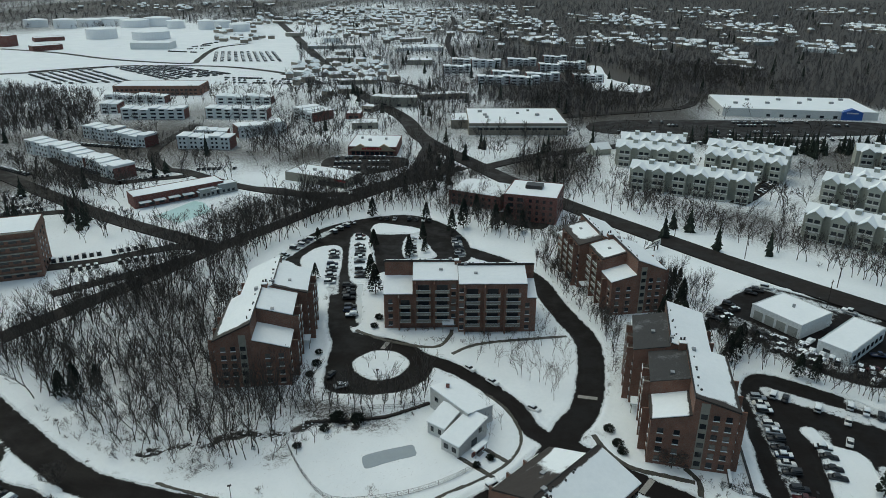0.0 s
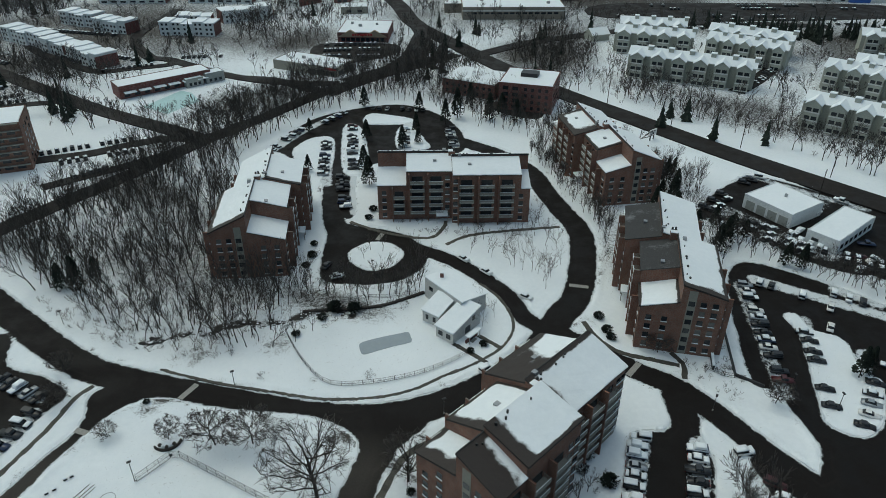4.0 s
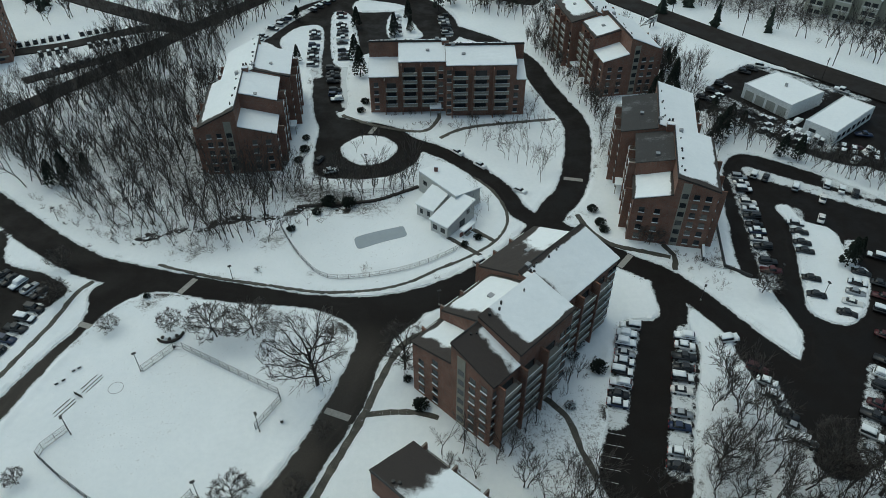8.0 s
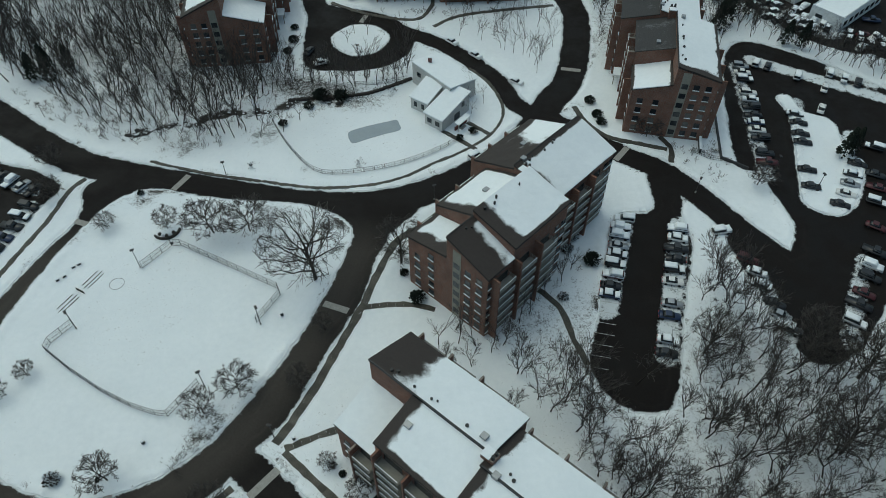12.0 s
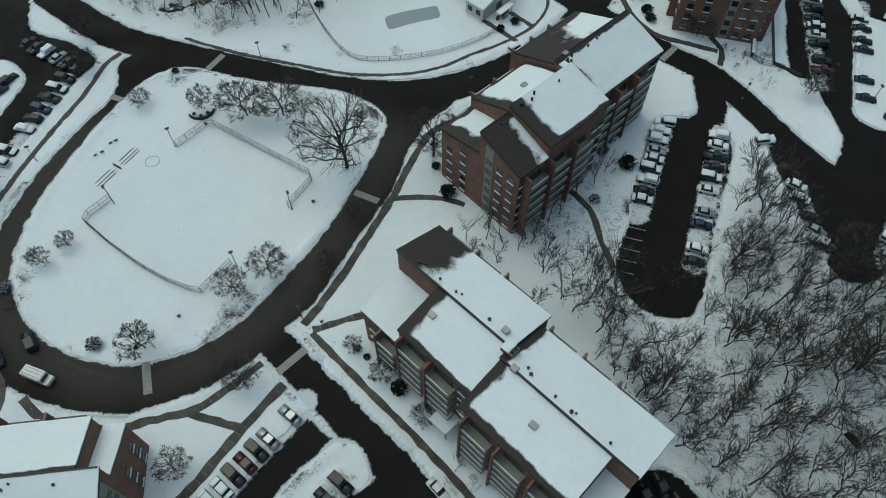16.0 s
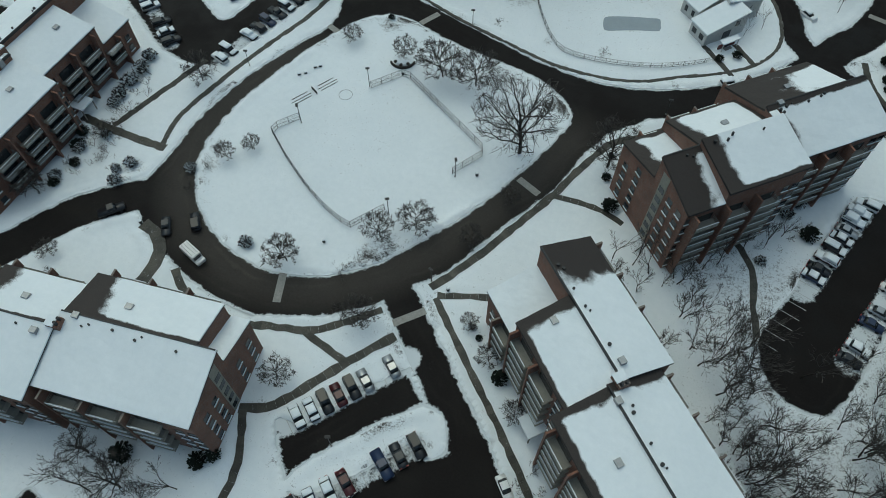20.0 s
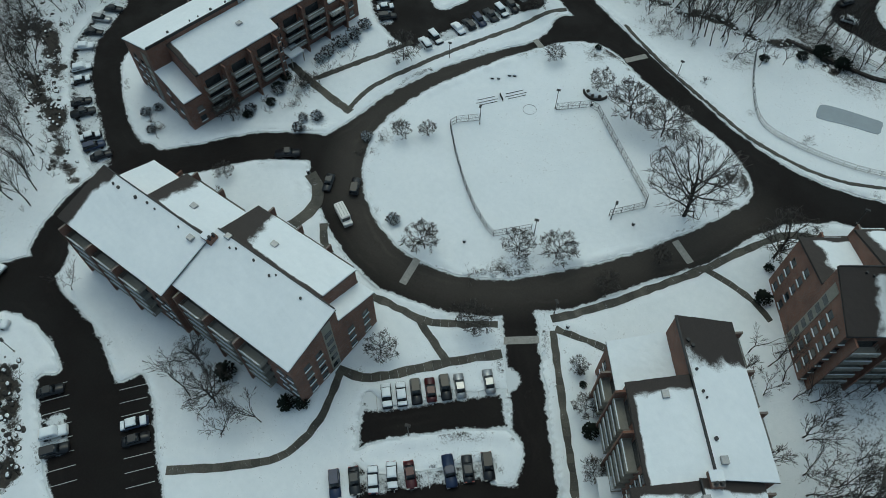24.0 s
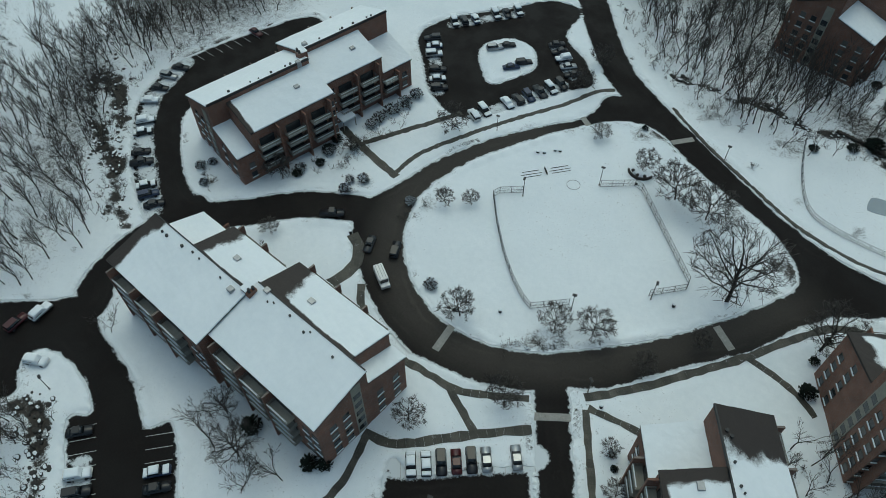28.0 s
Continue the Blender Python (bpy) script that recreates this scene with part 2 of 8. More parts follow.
PLOUGHED.append(("road", [(-150, 183), (-127, 163), (-110, 149.5), (-97, 139.5), (-84, 131.5), (-67, 126), (-50, 121.5), (-30, 116.5), (-15, 115.5), (-3, 118), (8, 123.5), (18, 131), (27, 141), (33, 152), (40, 163), (45.5, 184), (47, 200), (44, 212), (40, 228), (36, 246), (26, 262), (10, 276)], 9.0))
PLOUGHED.append(("area", RING))
PLOUGHED.append(("snow", OVAL))
PLOUGHED.append(("road", [(-88, 54), (-96, 47.5), (-102, 40), (-107.5, 30), (-114, 21)], 8.5))
PLOUGHED.append(("area", [(-161, 84), (-164.5, 66), (-165.5, 51), (-163.5, 40), (-155, 28.5), (-135, 18.5), (-124, 15), (-115, 15), (-110, 29), (-117, 26.2), (-125, 27.4), (-138, 32.8), (-146, 39.6), (-148.7, 54), (-150.5, 69), (-151, 84)]))
PLOUGHED.append(("road", [(-115, 24), (-113.5, 10), (-109, 0), (-104.5, -5), (-110, -15), (-122, -28)], 8.0))
PLOUGHED.append(("area", [(-112.5, -16.9), (-107.8, -12), (-104.9, -7.5), (-103, -1), (-100.3, -3.8), (-94.2, -4.5), (-84.4, -4.3), (-76.6, -5.9), (-73, -6.6), (-70.1, -2.6), (-56, -9.3), (-46.4, -13.8), (-40, -20), (-50, -36), (-58.1, -27.5), (-68.2, -23.5), (-83.6, -17), (-82.2, -13.4), (-85.8, -12), (-93.3, -11.9), (-99.6, -14.2), (-100.8, -16.9), (-99.2, -19.6), (-94.5, -21.5), (-96.3, -26.8), (-108, -28), (-114.8, -22.6)]))
PLOUGHED.append(("road", [(-33, 53), (-20.5, 41.4), (-9.5, 31.5), (-2, 23), (12, 8), (24, -8)], 6.8))
PLOUGHED.append(("area", [(-41.2, 22.8), (-36.7, 23.7), (-31.5, 31), (-26.4, 38.4), (-24, 40.2), (-22, 37.5), (-4, 22), (-12, 8), (-22, 4), (-36, 16)]))
PLOUGHED.append(("area", [(28, 31.5), (33, 33), (38, 31), (42, 24), (36, 18), (28, 24)]))
PLOUGHED.append(("snow", [(-34, 16.5), (-19.5, 34.8), (-13, 30.2), (-15.5, 27), (-18, 29), (-29.5, 14.5)]))
PLOUGHED.append(("area", [(-134, 103), (-123.4, 95.3), (-112, 88.8), (-103, 87.5), (-97.5, 90), (-94, 100), (-89.6, 115.4), (-87, 123.5), (-94.7, 129.4), (-106, 133.7), (-112, 146), (-122, 143), (-126.8, 130.6), (-134, 115.3)]))
PLOUGHED.append(("snow", [(-117, 111), (-116, 120), (-109, 122.3), (-102.2, 116.7), (-103, 108.3), (-105.5, 103.5)]))
PLOUGHED.append(("road", [(29, 147), (23.5, 153), (20.5, 162), (14.5, 171), (7.5, 179), (0, 185), (-10, 191), (-20, 197), (-30, 202)], 6.5))
PLOUGHED.append(("area", [(-36, 190), (-34.7, 172), (-26, 168.5), (-15, 169), (-8, 172.5), (-3, 180), (-4, 190), (-12, 199), (-24, 203), (-35, 205)]))
PLOUGHED.append(("snow", [(-27.5, 185.5), (-24, 191), (-19, 193), (-14, 191), (-10.5, 185.5), (-13.5, 179), (-19, 176.5), (-24, 178.5)]))
PLOUGHED.append(("road", [(-31, 195), (-35, 208), (-38, 228), (-39.5, 247), (-38, 275), (-30, 300)], 8.0))
PLOUGHED.append(("area", [(-62, 262), (-68, 270), (-57, 301), (-36, 317), (-15, 321), (3, 306), (12, 282), (8, 262), (-28, 250), (-28, 212), (-34, 212), (-46, 242)]))
PLOUGHED.append(("snow", [(-58.3, 262.7), (-56.4, 274.8), (-51, 280.7), (-44.1, 278.6), (-41.4, 252.9), (-44.1, 239), (-47.2, 236.7)]))
PLOUGHED.append(("snow", [(-40.8, 291.8), (-34.9, 293.9), (-30.5, 278.4), (-27.3, 247.6), (-35.7, 246.1)]))
PLOUGHED.append(("snow", [(-31.9, 307.1), (-26.1, 308.7), (-11.6, 302.3), (-12.2, 296.8), (-31, 296)]))
PLOUGHED.append(("snow", [(-16.7, 290.5), (-10.5, 291.4), (-5.4, 278.1), (-3.4, 268.4), (-15.6, 268.6)]))
PLOUGHED.append(("road", [(33, 145), (42, 137), (50, 130), (57, 125), (64, 115.5), (71, 103.5), (80, 93), (96, 88)], 7.5))
PLOUGHED.append(("area", [(42, 109), (34.5, 84), (30, 70), (35, 61), (44.7, 62), (51.7, 82), (58.5, 101), (58, 108), (60, 118), (53, 124), (51.5, 112)]))
PLOUGHED.append(("area", [(87, 174), (76, 129.7), (80, 123), (81.6, 114.5), (82.5, 105.5), (80, 98), (92, 92), (112, 100), (120, 125), (131, 149), (102, 178)]))
PLOUGHED.append(("snow", [(95.2, 152.5), (98.5, 153.5), (99.8, 146.8), (105.9, 141.9), (104.5, 129.5), (107.5, 126), (101.7, 114.9), (96.7, 109.6), (92.6, 108.8), (87.8, 112.5), (89.2, 119.8), (95.3, 142.7)]))
PLOUGHED.append(("area", [(66, 103), (67.6, 90.5), (71.6, 71.6), (77, 69), (86, 74), (100, 92), (100, 104), (84, 104), (78, 98), (72, 103)]))
PLOUGHED.append(("area", [(89.6, 211.6), (101.7, 227.9), (111.9, 236.7), (122.1, 242.1), (141.3, 227.4), (153.6, 213.9), (156, 206), (147, 186.5), (138, 172), (130, 172), (122.1, 174.2), (112.2, 182.4), (104.1, 193.8), (102.4, 200.9), (93.2, 204)]))
PLOUGHED.append(("area", [(128, 176), (140, 164), (158, 150), (166, 165), (150, 180), (140, 186)]))
WALKS = [
    (1.5, [(-82, 126), (-84.5, 122), (-86.5, 112), (-91, 97), (-94.5, 82), (-96, 72), (-94.5, 64)]), (2.4, [(-93.5, 64), (-107, 63.8), (-115.5, 64.2)]), (1.8, [(-107.5, 64.8), (-103.3, 80), (-100.6, 90)]),
    (1.8, [(-67.5, 36.3), (-57.5, 35.6), (-49.6, 37.6), (-44, 39.4), (-39.5, 43), (-34, 48.4)]), (3.2, [(-86, 46.4), (-81.6, 45), (-78.4, 40.6), (-78.4, 33)]), (2.0, [(-74, 40.2), (-70.5, 37.4), (-66.5, 36.2)]), (1.8, [(-45.5, 39), (-40, 37.6), (-35.2, 36.6)]), (2.2, [(-29.5, 44.6), (-34.6, 37.4), (-42.6, 25), (-48, 22)]),
    (1.8, [(-54, -9.4), (-48, -2.5), (-42.8, 5), (-42.6, 12), (-44.6, 17), (-47.2, 22)]),
    (2.0, [(-27.8, 56.2), (-23.3, 64.1), (-18.2, 75.6), (-13.9, 85.8), (-10.6, 95.5), (-7, 103.6), (-1, 108.5), (5, 114)]), (1.6, [(-13.6, 85.6), (-5, 86.1), (1, 84.6)]), (1.6, [(-26, 55.2), (-20, 57.6), (-16, 59)]), (1.6, [(-26, 54.6), (-18, 47), (-6, 36.1), (4, 26), (14, 14)]),
    (1.0, [(-68.1, 131.8), (-53.4, 127), (-38.5, 123.6), (-26.7, 121.2), (-14.8, 121.6), (-5.8, 124.2), (1, 128.6), (10, 134), (17.5, 141), (20.6, 150), (18, 161), (12.5, 169)]),
    (1.8, [(39.5, 150.5), (41.8, 143.4), (46.4, 137.8), (53, 135), (60.2, 132.4)]), (1.6, [(59.4, 137.4), (61.2, 133), (60, 127.6)]), (1.6, [(20, 91.4), (26.3, 84.5), (28.2, 76.3), (30, 70.6)]), (1.6, [(-29.2, 206), (-17.6, 199), (-3, 195.2), (2.3, 202.2), (3, 206.6)]), (1.6, [(3, 191), (13, 197.6), (41, 202.4)]), (1.5, [(4, 141.4), (12.4, 134)]), (1.5, [(10.8, 144.6), (16.6, 139.2)]),
]


def to_segments(x, y, pts):
    """Distance from the grid to a polyline."""
    d = np.full(x.shape, 1e9)
    for (ax, ay), (bx, by) in zip(pts[:-1], pts[1:]):
        ux, uy = bx - ax, by - ay
        t = np.clip(((x - ax) * ux + (y - ay) * uy) / (ux * ux + uy * uy + 1e-9), 0, 1)
        np.minimum(d, np.hypot(x - ax - t * ux, y - ay - t * uy), out=d)
    return d


def inside(x, y, pts):
    r = np.zeros(x.shape, bool)
    for (ax, ay), (bx, by) in zip(pts, np.roll(pts, -1, axis=0)):
        r ^= ((ay > y) != (by > y)) & (x < (bx - ax) * (y - ay) / (by - ay + 1e-12) + ax)
    return r


def ripple(x, y, size, seed):
    """Smooth value noise on the grid, about -1 to 1."""
    g = np.random.RandomState(seed).uniform(-1, 1, (256, 256))
    u, v = x / size + 1000.3, y / size + 1000.7
    i, j = np.floor(u).astype(int), np.floor(v).astype(int)
    f, h = u - i, v - j
    f, h = f * f * (3 - 2 * f), h * h * (3 - 2 * h)
    q = lambda a, b: g[(i + a) % 256, (j + b) % 256]
    return (q(0, 0) * (1 - f) + q(1, 0) * f) * (1 - h) + (q(0, 1) * (1 - f) + q(1, 1) * f) * h


def ploughed_distance(x, y):
    """Below zero on asphalt, above zero on snow."""
    d = np.full(x.shape, 60.0)
    for kind, pts, *w in PLOUGHED:
        c = spline(pts, kind != "road", 5)
        pad = 12 + (w[0] if w else 0)
        lo, hi = c.min(0) - pad, c.max(0) + pad
        s = np.where((x[:, 0] >= lo[0]) & (x[:, 0] <= hi[0]))[0], np.where((y[0] >= lo[1]) & (y[0] <= hi[1]))[0]
        if not len(s[0]) or not len(s[1]):
            continue
        sl = (slice(s[0][0], s[0][-1] + 1), slice(s[1][0], s[1][-1] + 1))
        if kind == "road":
            d[sl] = np.minimum(d[sl], to_segments(x[sl], y[sl], c) - w[0] / 2)
        else:
            e = to_segments(x[sl], y[sl], np.vstack([c, c[:1]]))
            e = np.where(inside(x[sl], y[sl], c), -e, e)
            d[sl] = np.minimum(d[sl], e) if kind == "area" else np.maximum(d[sl], -e)
    return d


NEAR = (-175.0, 165.0, -42.0, 325.0)
STEP = 0.85


def axis(a, b):
    mid = np.arange(a, b + STEP / 2, STEP)
    out = np.cumsum(STEP * 1.16 ** np.arange(1, 44))
    out = out[out < 4600]
    return np.concatenate([a - out[::-1], mid, mid[-1] + out])


gx, gy = axis(NEAR[0], NEAR[1]), axis(NEAR[2], NEAR[3])
GX, GY = np.meshgrid(gx, gy, indexing="ij")
SD = ploughed_distance(GX, GY) + 0.22 * ripple(GX, GY, 2.1, 3) + 0.12 * ripple(GX, GY, 0.9, 4)
far = np.maximum(np.hypot(GX, GY - 140) - 215, 0)
GZ = 0.10 + 0.05 * ripple(GX, GY, 9, 5) + 0.03 * ripple(GX, GY, 2, 6) + np.clip(SD, 0, 1) * 0.05
GZ += 0.5 * np.exp(-((SD - 0.9) / 0.7) ** 2) * (0.6 + 0.6 * ripple(GX, GY, 1.8, 7) + 0.4 * ripple(GX, GY, 0.9, 17))
walk_d = np.full(GX.shape, 50.0)
near_x, near_y = np.where((gx > NEAR[0]) & (gx < NEAR[1]))[0], np.where((gy > NEAR[2]) & (gy < NEAR[3]))[0]
cut = (slice(near_x[0], near_x[-1] + 1), slice(near_y[0], near_y[-1] + 1))
for w, pts in WALKS:
    walk_d[cut] = np.minimum(walk_d[cut], to_segments(GX[cut], GY[cut], spline(pts, False, 4)) - w / 2)
GZ = np.where(walk_d < 0.5, np.minimum(GZ, 0.08), GZ + 0.12 * np.exp(-((walk_d - 1.1) / 0.5) ** 2))
WOODS = [  # middle, radii, turn in degrees, how much litter shows
    (-80, 190, 48, 34, -38, 0.42), (-100, 222, 60, 16, -40, 0.5), (60, 55, 45, 32, 15, 0.16), (30, 78, 16, 14, 0, 0.2), (-190, 75, 26, 50, 10, 0.4),
    (-160, 14, 10, 45, 60, 0.5), (-30, 160, 20, 7, -20, 0.45), (-108, -34, 24, 16, 0, 0.6), (-92, -24, 12, 5, 20, 0.3), (62, 190, 14, 40, -8, 0.3), (20, 335, 50, 18, 0, 0.4), (95, 60, 40, 30, 0, 0.18), (140, 312, 75, 26, -42, 0.4), (-85, 325, 34, 26, 20, 0.45), (-80, 435, 22, 40, -15, 0.4), (85, 235, 14, 45, 20, 0.35), (-125, 450, 60, 50, 0, 0.12), (60, 400, 30, 60, -20, 0.5)]
LITTER = np.zeros(GX.shape)
for wx, wy, ra, rb, turn, amount in WOODS:
    c, s = math.cos(radians(turn)), math.sin(radians(turn))
    u, v = (GX - wx) * c + (GY - wy) * s, -(GX - wx) * s + (GY - wy) * c
    LITTER = np.maximum(LITTER, amount * np.clip(1.6 - 1.3 * np.hypot(u / ra, v / rb), 0, 1))
for wx, wy, wr, amount in ((-41.4, 58.3, 3.4, 0.62), (-38.4, 61.6, 2.6, 0.6), (-82.3, 64.8, 2.6, 0.55), (-83.6, 69.5, 2.2, 0.5), (-81.2, 59.9, 1.8, 0.6), (-19.4, 108.5, 2.4, 0.55), (-19.6, 101.5, 1.8, 0.5), (-96.8, 57.0, 2.6, 0.55), (-96.2, 53.5, 2.0, 0.55), (-66.0, 119.0, 4.0, 0.6), (-36.8, 113.0, 6.0, 0.35), (-22.7, 109.2, 3.0, 0.5), (-43.0, 56.0, 2.4, 0.55), (-54.0, 42.9, 1.5, 0.4), (-30.0, 128.0, 1.4, 0.4), (-46.0, 24.0, 2.0, 0.3), (-63.0, 0.5, 2.6, 0.3), (33.0, 205.0, 6.0, 0.45), (8.0, 196.0, 3.0, 0.5), (-62.0, 137.0, 7.0, 0.42), (-85.0, 148.0, 8.0, 0.4), (-42.0, 141.0, 5.0, 0.45), (40.0, 150.0, 4.0, 0.4), (62.0, 130.0, 2.6, 0.5), (70.0, 120.0, 2.5, 0.35)):
    LITTER = np.maximum(LITTER, 0.78 * amount * np.clip(1.5 - 1.2 * np.hypot(GX - wx, GY - wy) / wr, 0, 1) * (0.75 + 0.5 * ripple(GX, GY, 1.6, 23)))
STREAMS = [([(-76, 141.5), (-72, 143), (-65.4, 145.4), (-59.8, 145.8), (-54.8, 150.1), (-46.1, 149.8), (-40.5, 151.2), (-33.6, 155.1), (-27.8, 156.8), (-23.2, 153.6)], 0.9), ([(-205, 50), (-192.4, 43.7), (-184.8, 36.1), (-174, 29.7), (-164.2, 27), (-154.6, 24.9), (-147.2, 20.9), (-141.7, 17), (-130.1, 12.5), (-117.9, 9)], 1.7),
           ([(-175.4, 28), (-167.9, 22.6), (-156.6, 19.2), (-145.7, 16.6)], 1.2), ([(-92, -22), (-86, -21.5), (-80, -24), (-74, -26), (-69, -31)], 1.2)]
for pts, half in STREAMS:
    d = to_segments(GX[cut], GY[cut], spline(pts, False, 4)) + 1.3 * half * ripple(GX[cut], GY[cut], 2.6, 14) + 0.6 * ripple(GX[cut], GY[cut], 1.2, 15)
    LITTER[cut] = np.maximum(LITTER[cut], np.clip(1.5 - d / half, 0, 1) * (0.8 + 0.7 * ripple(GX[cut], GY[cut], 1.7, 31)))
    GZ[cut] -= 0.35 * np.clip(1.2 - d / half, 0, 1)
works = np.exp(-(((GX + 420) / 330) ** 4 + ((GY - 1000) / 480) ** 4))
east = np.clip((GX / np.maximum(GY, 1) - 0.05) / 0.08, 0, 1) * np.clip((GY - 560) / 120, 0, 1)
LITTER += 0.42 * east + np.clip(far / 120, 0, 1) * (0.55 + 0.3 * ripple(GX, GY, 170, 8) + 0.2 * ripple(GX, GY, 60, 12)) * (1 - works) + 0.12 * np.clip((GY - 640 + 0.5 * np.abs(GX - 100)) / 100, 0, 1) * (GX > 40) + 0.17 * np.clip(0.5 + ripple(GX, GY, 25, 9), 0, 1)
LITTER += 0.5 * np.exp(-(np.maximum(SD, 0) / 1.5) ** 2) * np.clip(ripple(GX, GY, 1.9, 21) + 0.7 * ripple(GX, GY, 7, 22) - 0.1, 0, 1)
SLUSH = [((-39, 23), (-25.5, 41.5), 3.6, 0.75), ((-34, 7), (-16.5, 29.5), 3.2, 0.5), ((45, 110), (36, 83), 3.4, 0.6), ((57, 107), (45.4, 72), 3.4, 0.6), ((88.5, 168), (82, 122), 3.2, 0.5), ((100, 151), (91, 116), 3.0, 0.5), ((108.6, 137), (94, 110), 3.0, 0.6), ((94, 171), (125, 151), 3.4, 0.65),
         ((-129, 104), (-111, 91), 3.0, 0.5), ((-97.6, 91), (-92, 117), 3.0, 0.6), ((-131, 113), (-123, 131), 3.0, 0.5), ((-163.5, 47), (-156, 34), 3.4, 0.6), ((-156, 34), (-145, 26), 3.4, 0.6), ((-145, 26), (-120, 16.6), 3.6, 0.6), ((-74, -18), (-70, -20), 2.6, 0.6), ((-99, -17), (-97, -16), 2.6, 0.6), ((-43.8, 257), (-41, 235), 3.2, 0.6), ((-31.6, 247), (-28, 213), 3.2, 0.7), ((-13, 298), (-11, 271), 3.4, 0.7), ((-52, 298), (-68, 271), 3.2, 0.6), ((99, 215), (110, 201), 7.0, 0.42), ((110, 193), (122, 187), 9.0, 0.55), ((126, 212), (136, 222), 9.0, 0.35), ((93, 206), (100, 203), 4.0, 0.5), ((94, 170), (125, 151), 3.2, 0.62), ((115, 165), (124, 158), 3.2, 0.62), ((-68, 266), (-59, 287), 3.6, 0.7), ((6, 289), (8, 271), 3.0, 0.6), ((122, 240), (150, 214), 3.0, 0.5), ((-105, 128), (-93, 122), 3, 0.5), ((70, 92), (71, 76), 3, 0.5), ((94, 95), (82, 74), 3, 0.5)]
SLUSHY = np.zeros(GX.shape)
for a, b, w, amount in SLUSH:
    SLUSHY[cut] = np.maximum(SLUSHY[cut], (amount + 0.15) * np.clip(2.0 - 2.0 * to_segments(GX[cut], GY[cut], (a, b)) / w, 0, 1))
DRY = np.zeros(GX.shape)
ring_line = spline(OVAL, True, 4)
DRY[cut] = np.clip(1.6 - 0.16 * to_segments(GX[cut], GY[cut], np.vstack([ring_line, ring_line[:1]])), 0, 1) * np.clip((112 - GY[cut]) / 12, 0, 1)


def build_ground():
    ni, nj = GX.shape
    idx = np.arange(ni * nj).reshape(ni, nj)
    sd, z, lit = SD.ravel(), GZ.ravel(), LITTER.ravel()
    x, y = GX.ravel(), GY.ravel()
    a, b, c, d = idx[:-1, :-1].ravel(), idx[1:, :-1].ravel(), idx[1:, 1:].ravel(), idx[:-1, 1:].ravel()
    quads = np.stack([a, b, c, d], 1)
    neg = (sd[quads] < 0).sum(1)
    gv = {"ground": (list(zip(x, y, z)), quads[neg == 0].tolist(), lit.tolist()), "road": ([], [], [])}
    road_q = quads[neg == 4]
    used, inv = np.unique(road_q, return_inverse=True)
    rv = [(x[i], y[i], 0.0) for i in used]
    rf = inv.reshape(-1, 4).tolist()
    slush, dry = SLUSHY.ravel(), DRY.ravel()
    rin = [min(3.4, max(0.0, -sd[i])) for i in used]
    redge = [max(math.exp(min(sd[i], 0) * 1.4), slush[i]) for i in used]
    rdry = [dry[i] for i in used]
    gvv, gff, gl = gv["ground"]
    rmap = {int(i): k for k, i in enumerate(used)}
    cutg, cutr = {}, {}

    def cut(i, j):
        key = (min(i, j), max(i, j))
        if key not in cutg:
            t = sd[i] / (sd[i] - sd[j])
            px, py = x[i] + (x[j] - x[i]) * t, y[i] + (y[j] - y[i]) * t
            pz = 0.10 + 0.06 * math.sin(px * 1.3) * math.cos(py * 1.7)
            cutg[key] = len(gvv)
            gvv.append((px, py, pz))
            gl.append(0.0)
            cutr[key] = len(rv)
            rv.append((px, py, 0.0))
            redge.append(1.0)
            rdry.append(dry[i])
            rin.append(0.0)
        return key

    for q in quads[(neg > 0) & (neg < 4)]:
        for tri in ((q[0], q[1], q[2]), (q[0], q[2], q[3])):
            tri = [int(i) for i in tri]
            s = [sd[i] < 0 for i in tri]
            g, r, keys = [], [], []
            for k in range(3):
                i, j = tri[k], tri[(k + 1) % 3]
                if s[k]:
                    if i not in rmap:
                        rmap[i] = len(rv)
                        rv.append((x[i], y[i], 0.0))
                        redge.append(math.exp(min(sd[i], 0) * 1.4))
                        rdry.append(dry[i])
                        rin.append(min(3.4, max(0.0, -sd[i])))
                    r.append(rmap[i])
                else:
                    g.append(i)
                if s[k] != s[(k + 1) % 3]:
                    key = cut(i, j)
                    keys.append((key, s[k]))
                    g.append(cutg[key])
                    r.append(cutr[key])
            if len(g) > 2:
                gff.append(g)
            if len(r) > 2:
                rf.append(r)
            if len(keys) == 2:  # the little step of snow down to the asphalt
                (k0, s0), (k1, s1) = keys if keys[0][1] else keys[::-1]
                p0, p1 = gvv[cutg[k0]], gvv[cutg[k1]]
                n0 = len(gvv)
                gvv.extend([(p0[0], p0[1], -0.05), (p1[0], p1[1], -0.05)])
                gl.extend([0.2, 0.2])
                gff.append([cutg[k0], n0, n0 + 1, cutg[k1]])
    ground = new("ground", mesh_from("ground", gvv, gff, GROUND, True))
    at = ground.data.attributes.new("litter", "FLOAT", "POINT")
    at.data.foreach_set("value", np.array(gl, np.float32))
    tagged(ground, "snow-covered lawns and woodland floor with leaf litter showing", "ground", kind="structure")
    road = new("road", mesh_from("road", rv, rf, ASPHALT))
    at = road.data.attributes.new("edge", "FLOAT", "POINT")
    at.data.foreach_set("value", np.array(redge, np.float32))
    at = road.data.attributes.new("dry", "FLOAT", "POINT")
    at.data.foreach_set("value", np.array(rdry, np.float32))
    at = road.data.attributes.new("inward", "FLOAT", "POINT")
    at.data.foreach_set("value", np.array(rin, np.float32))
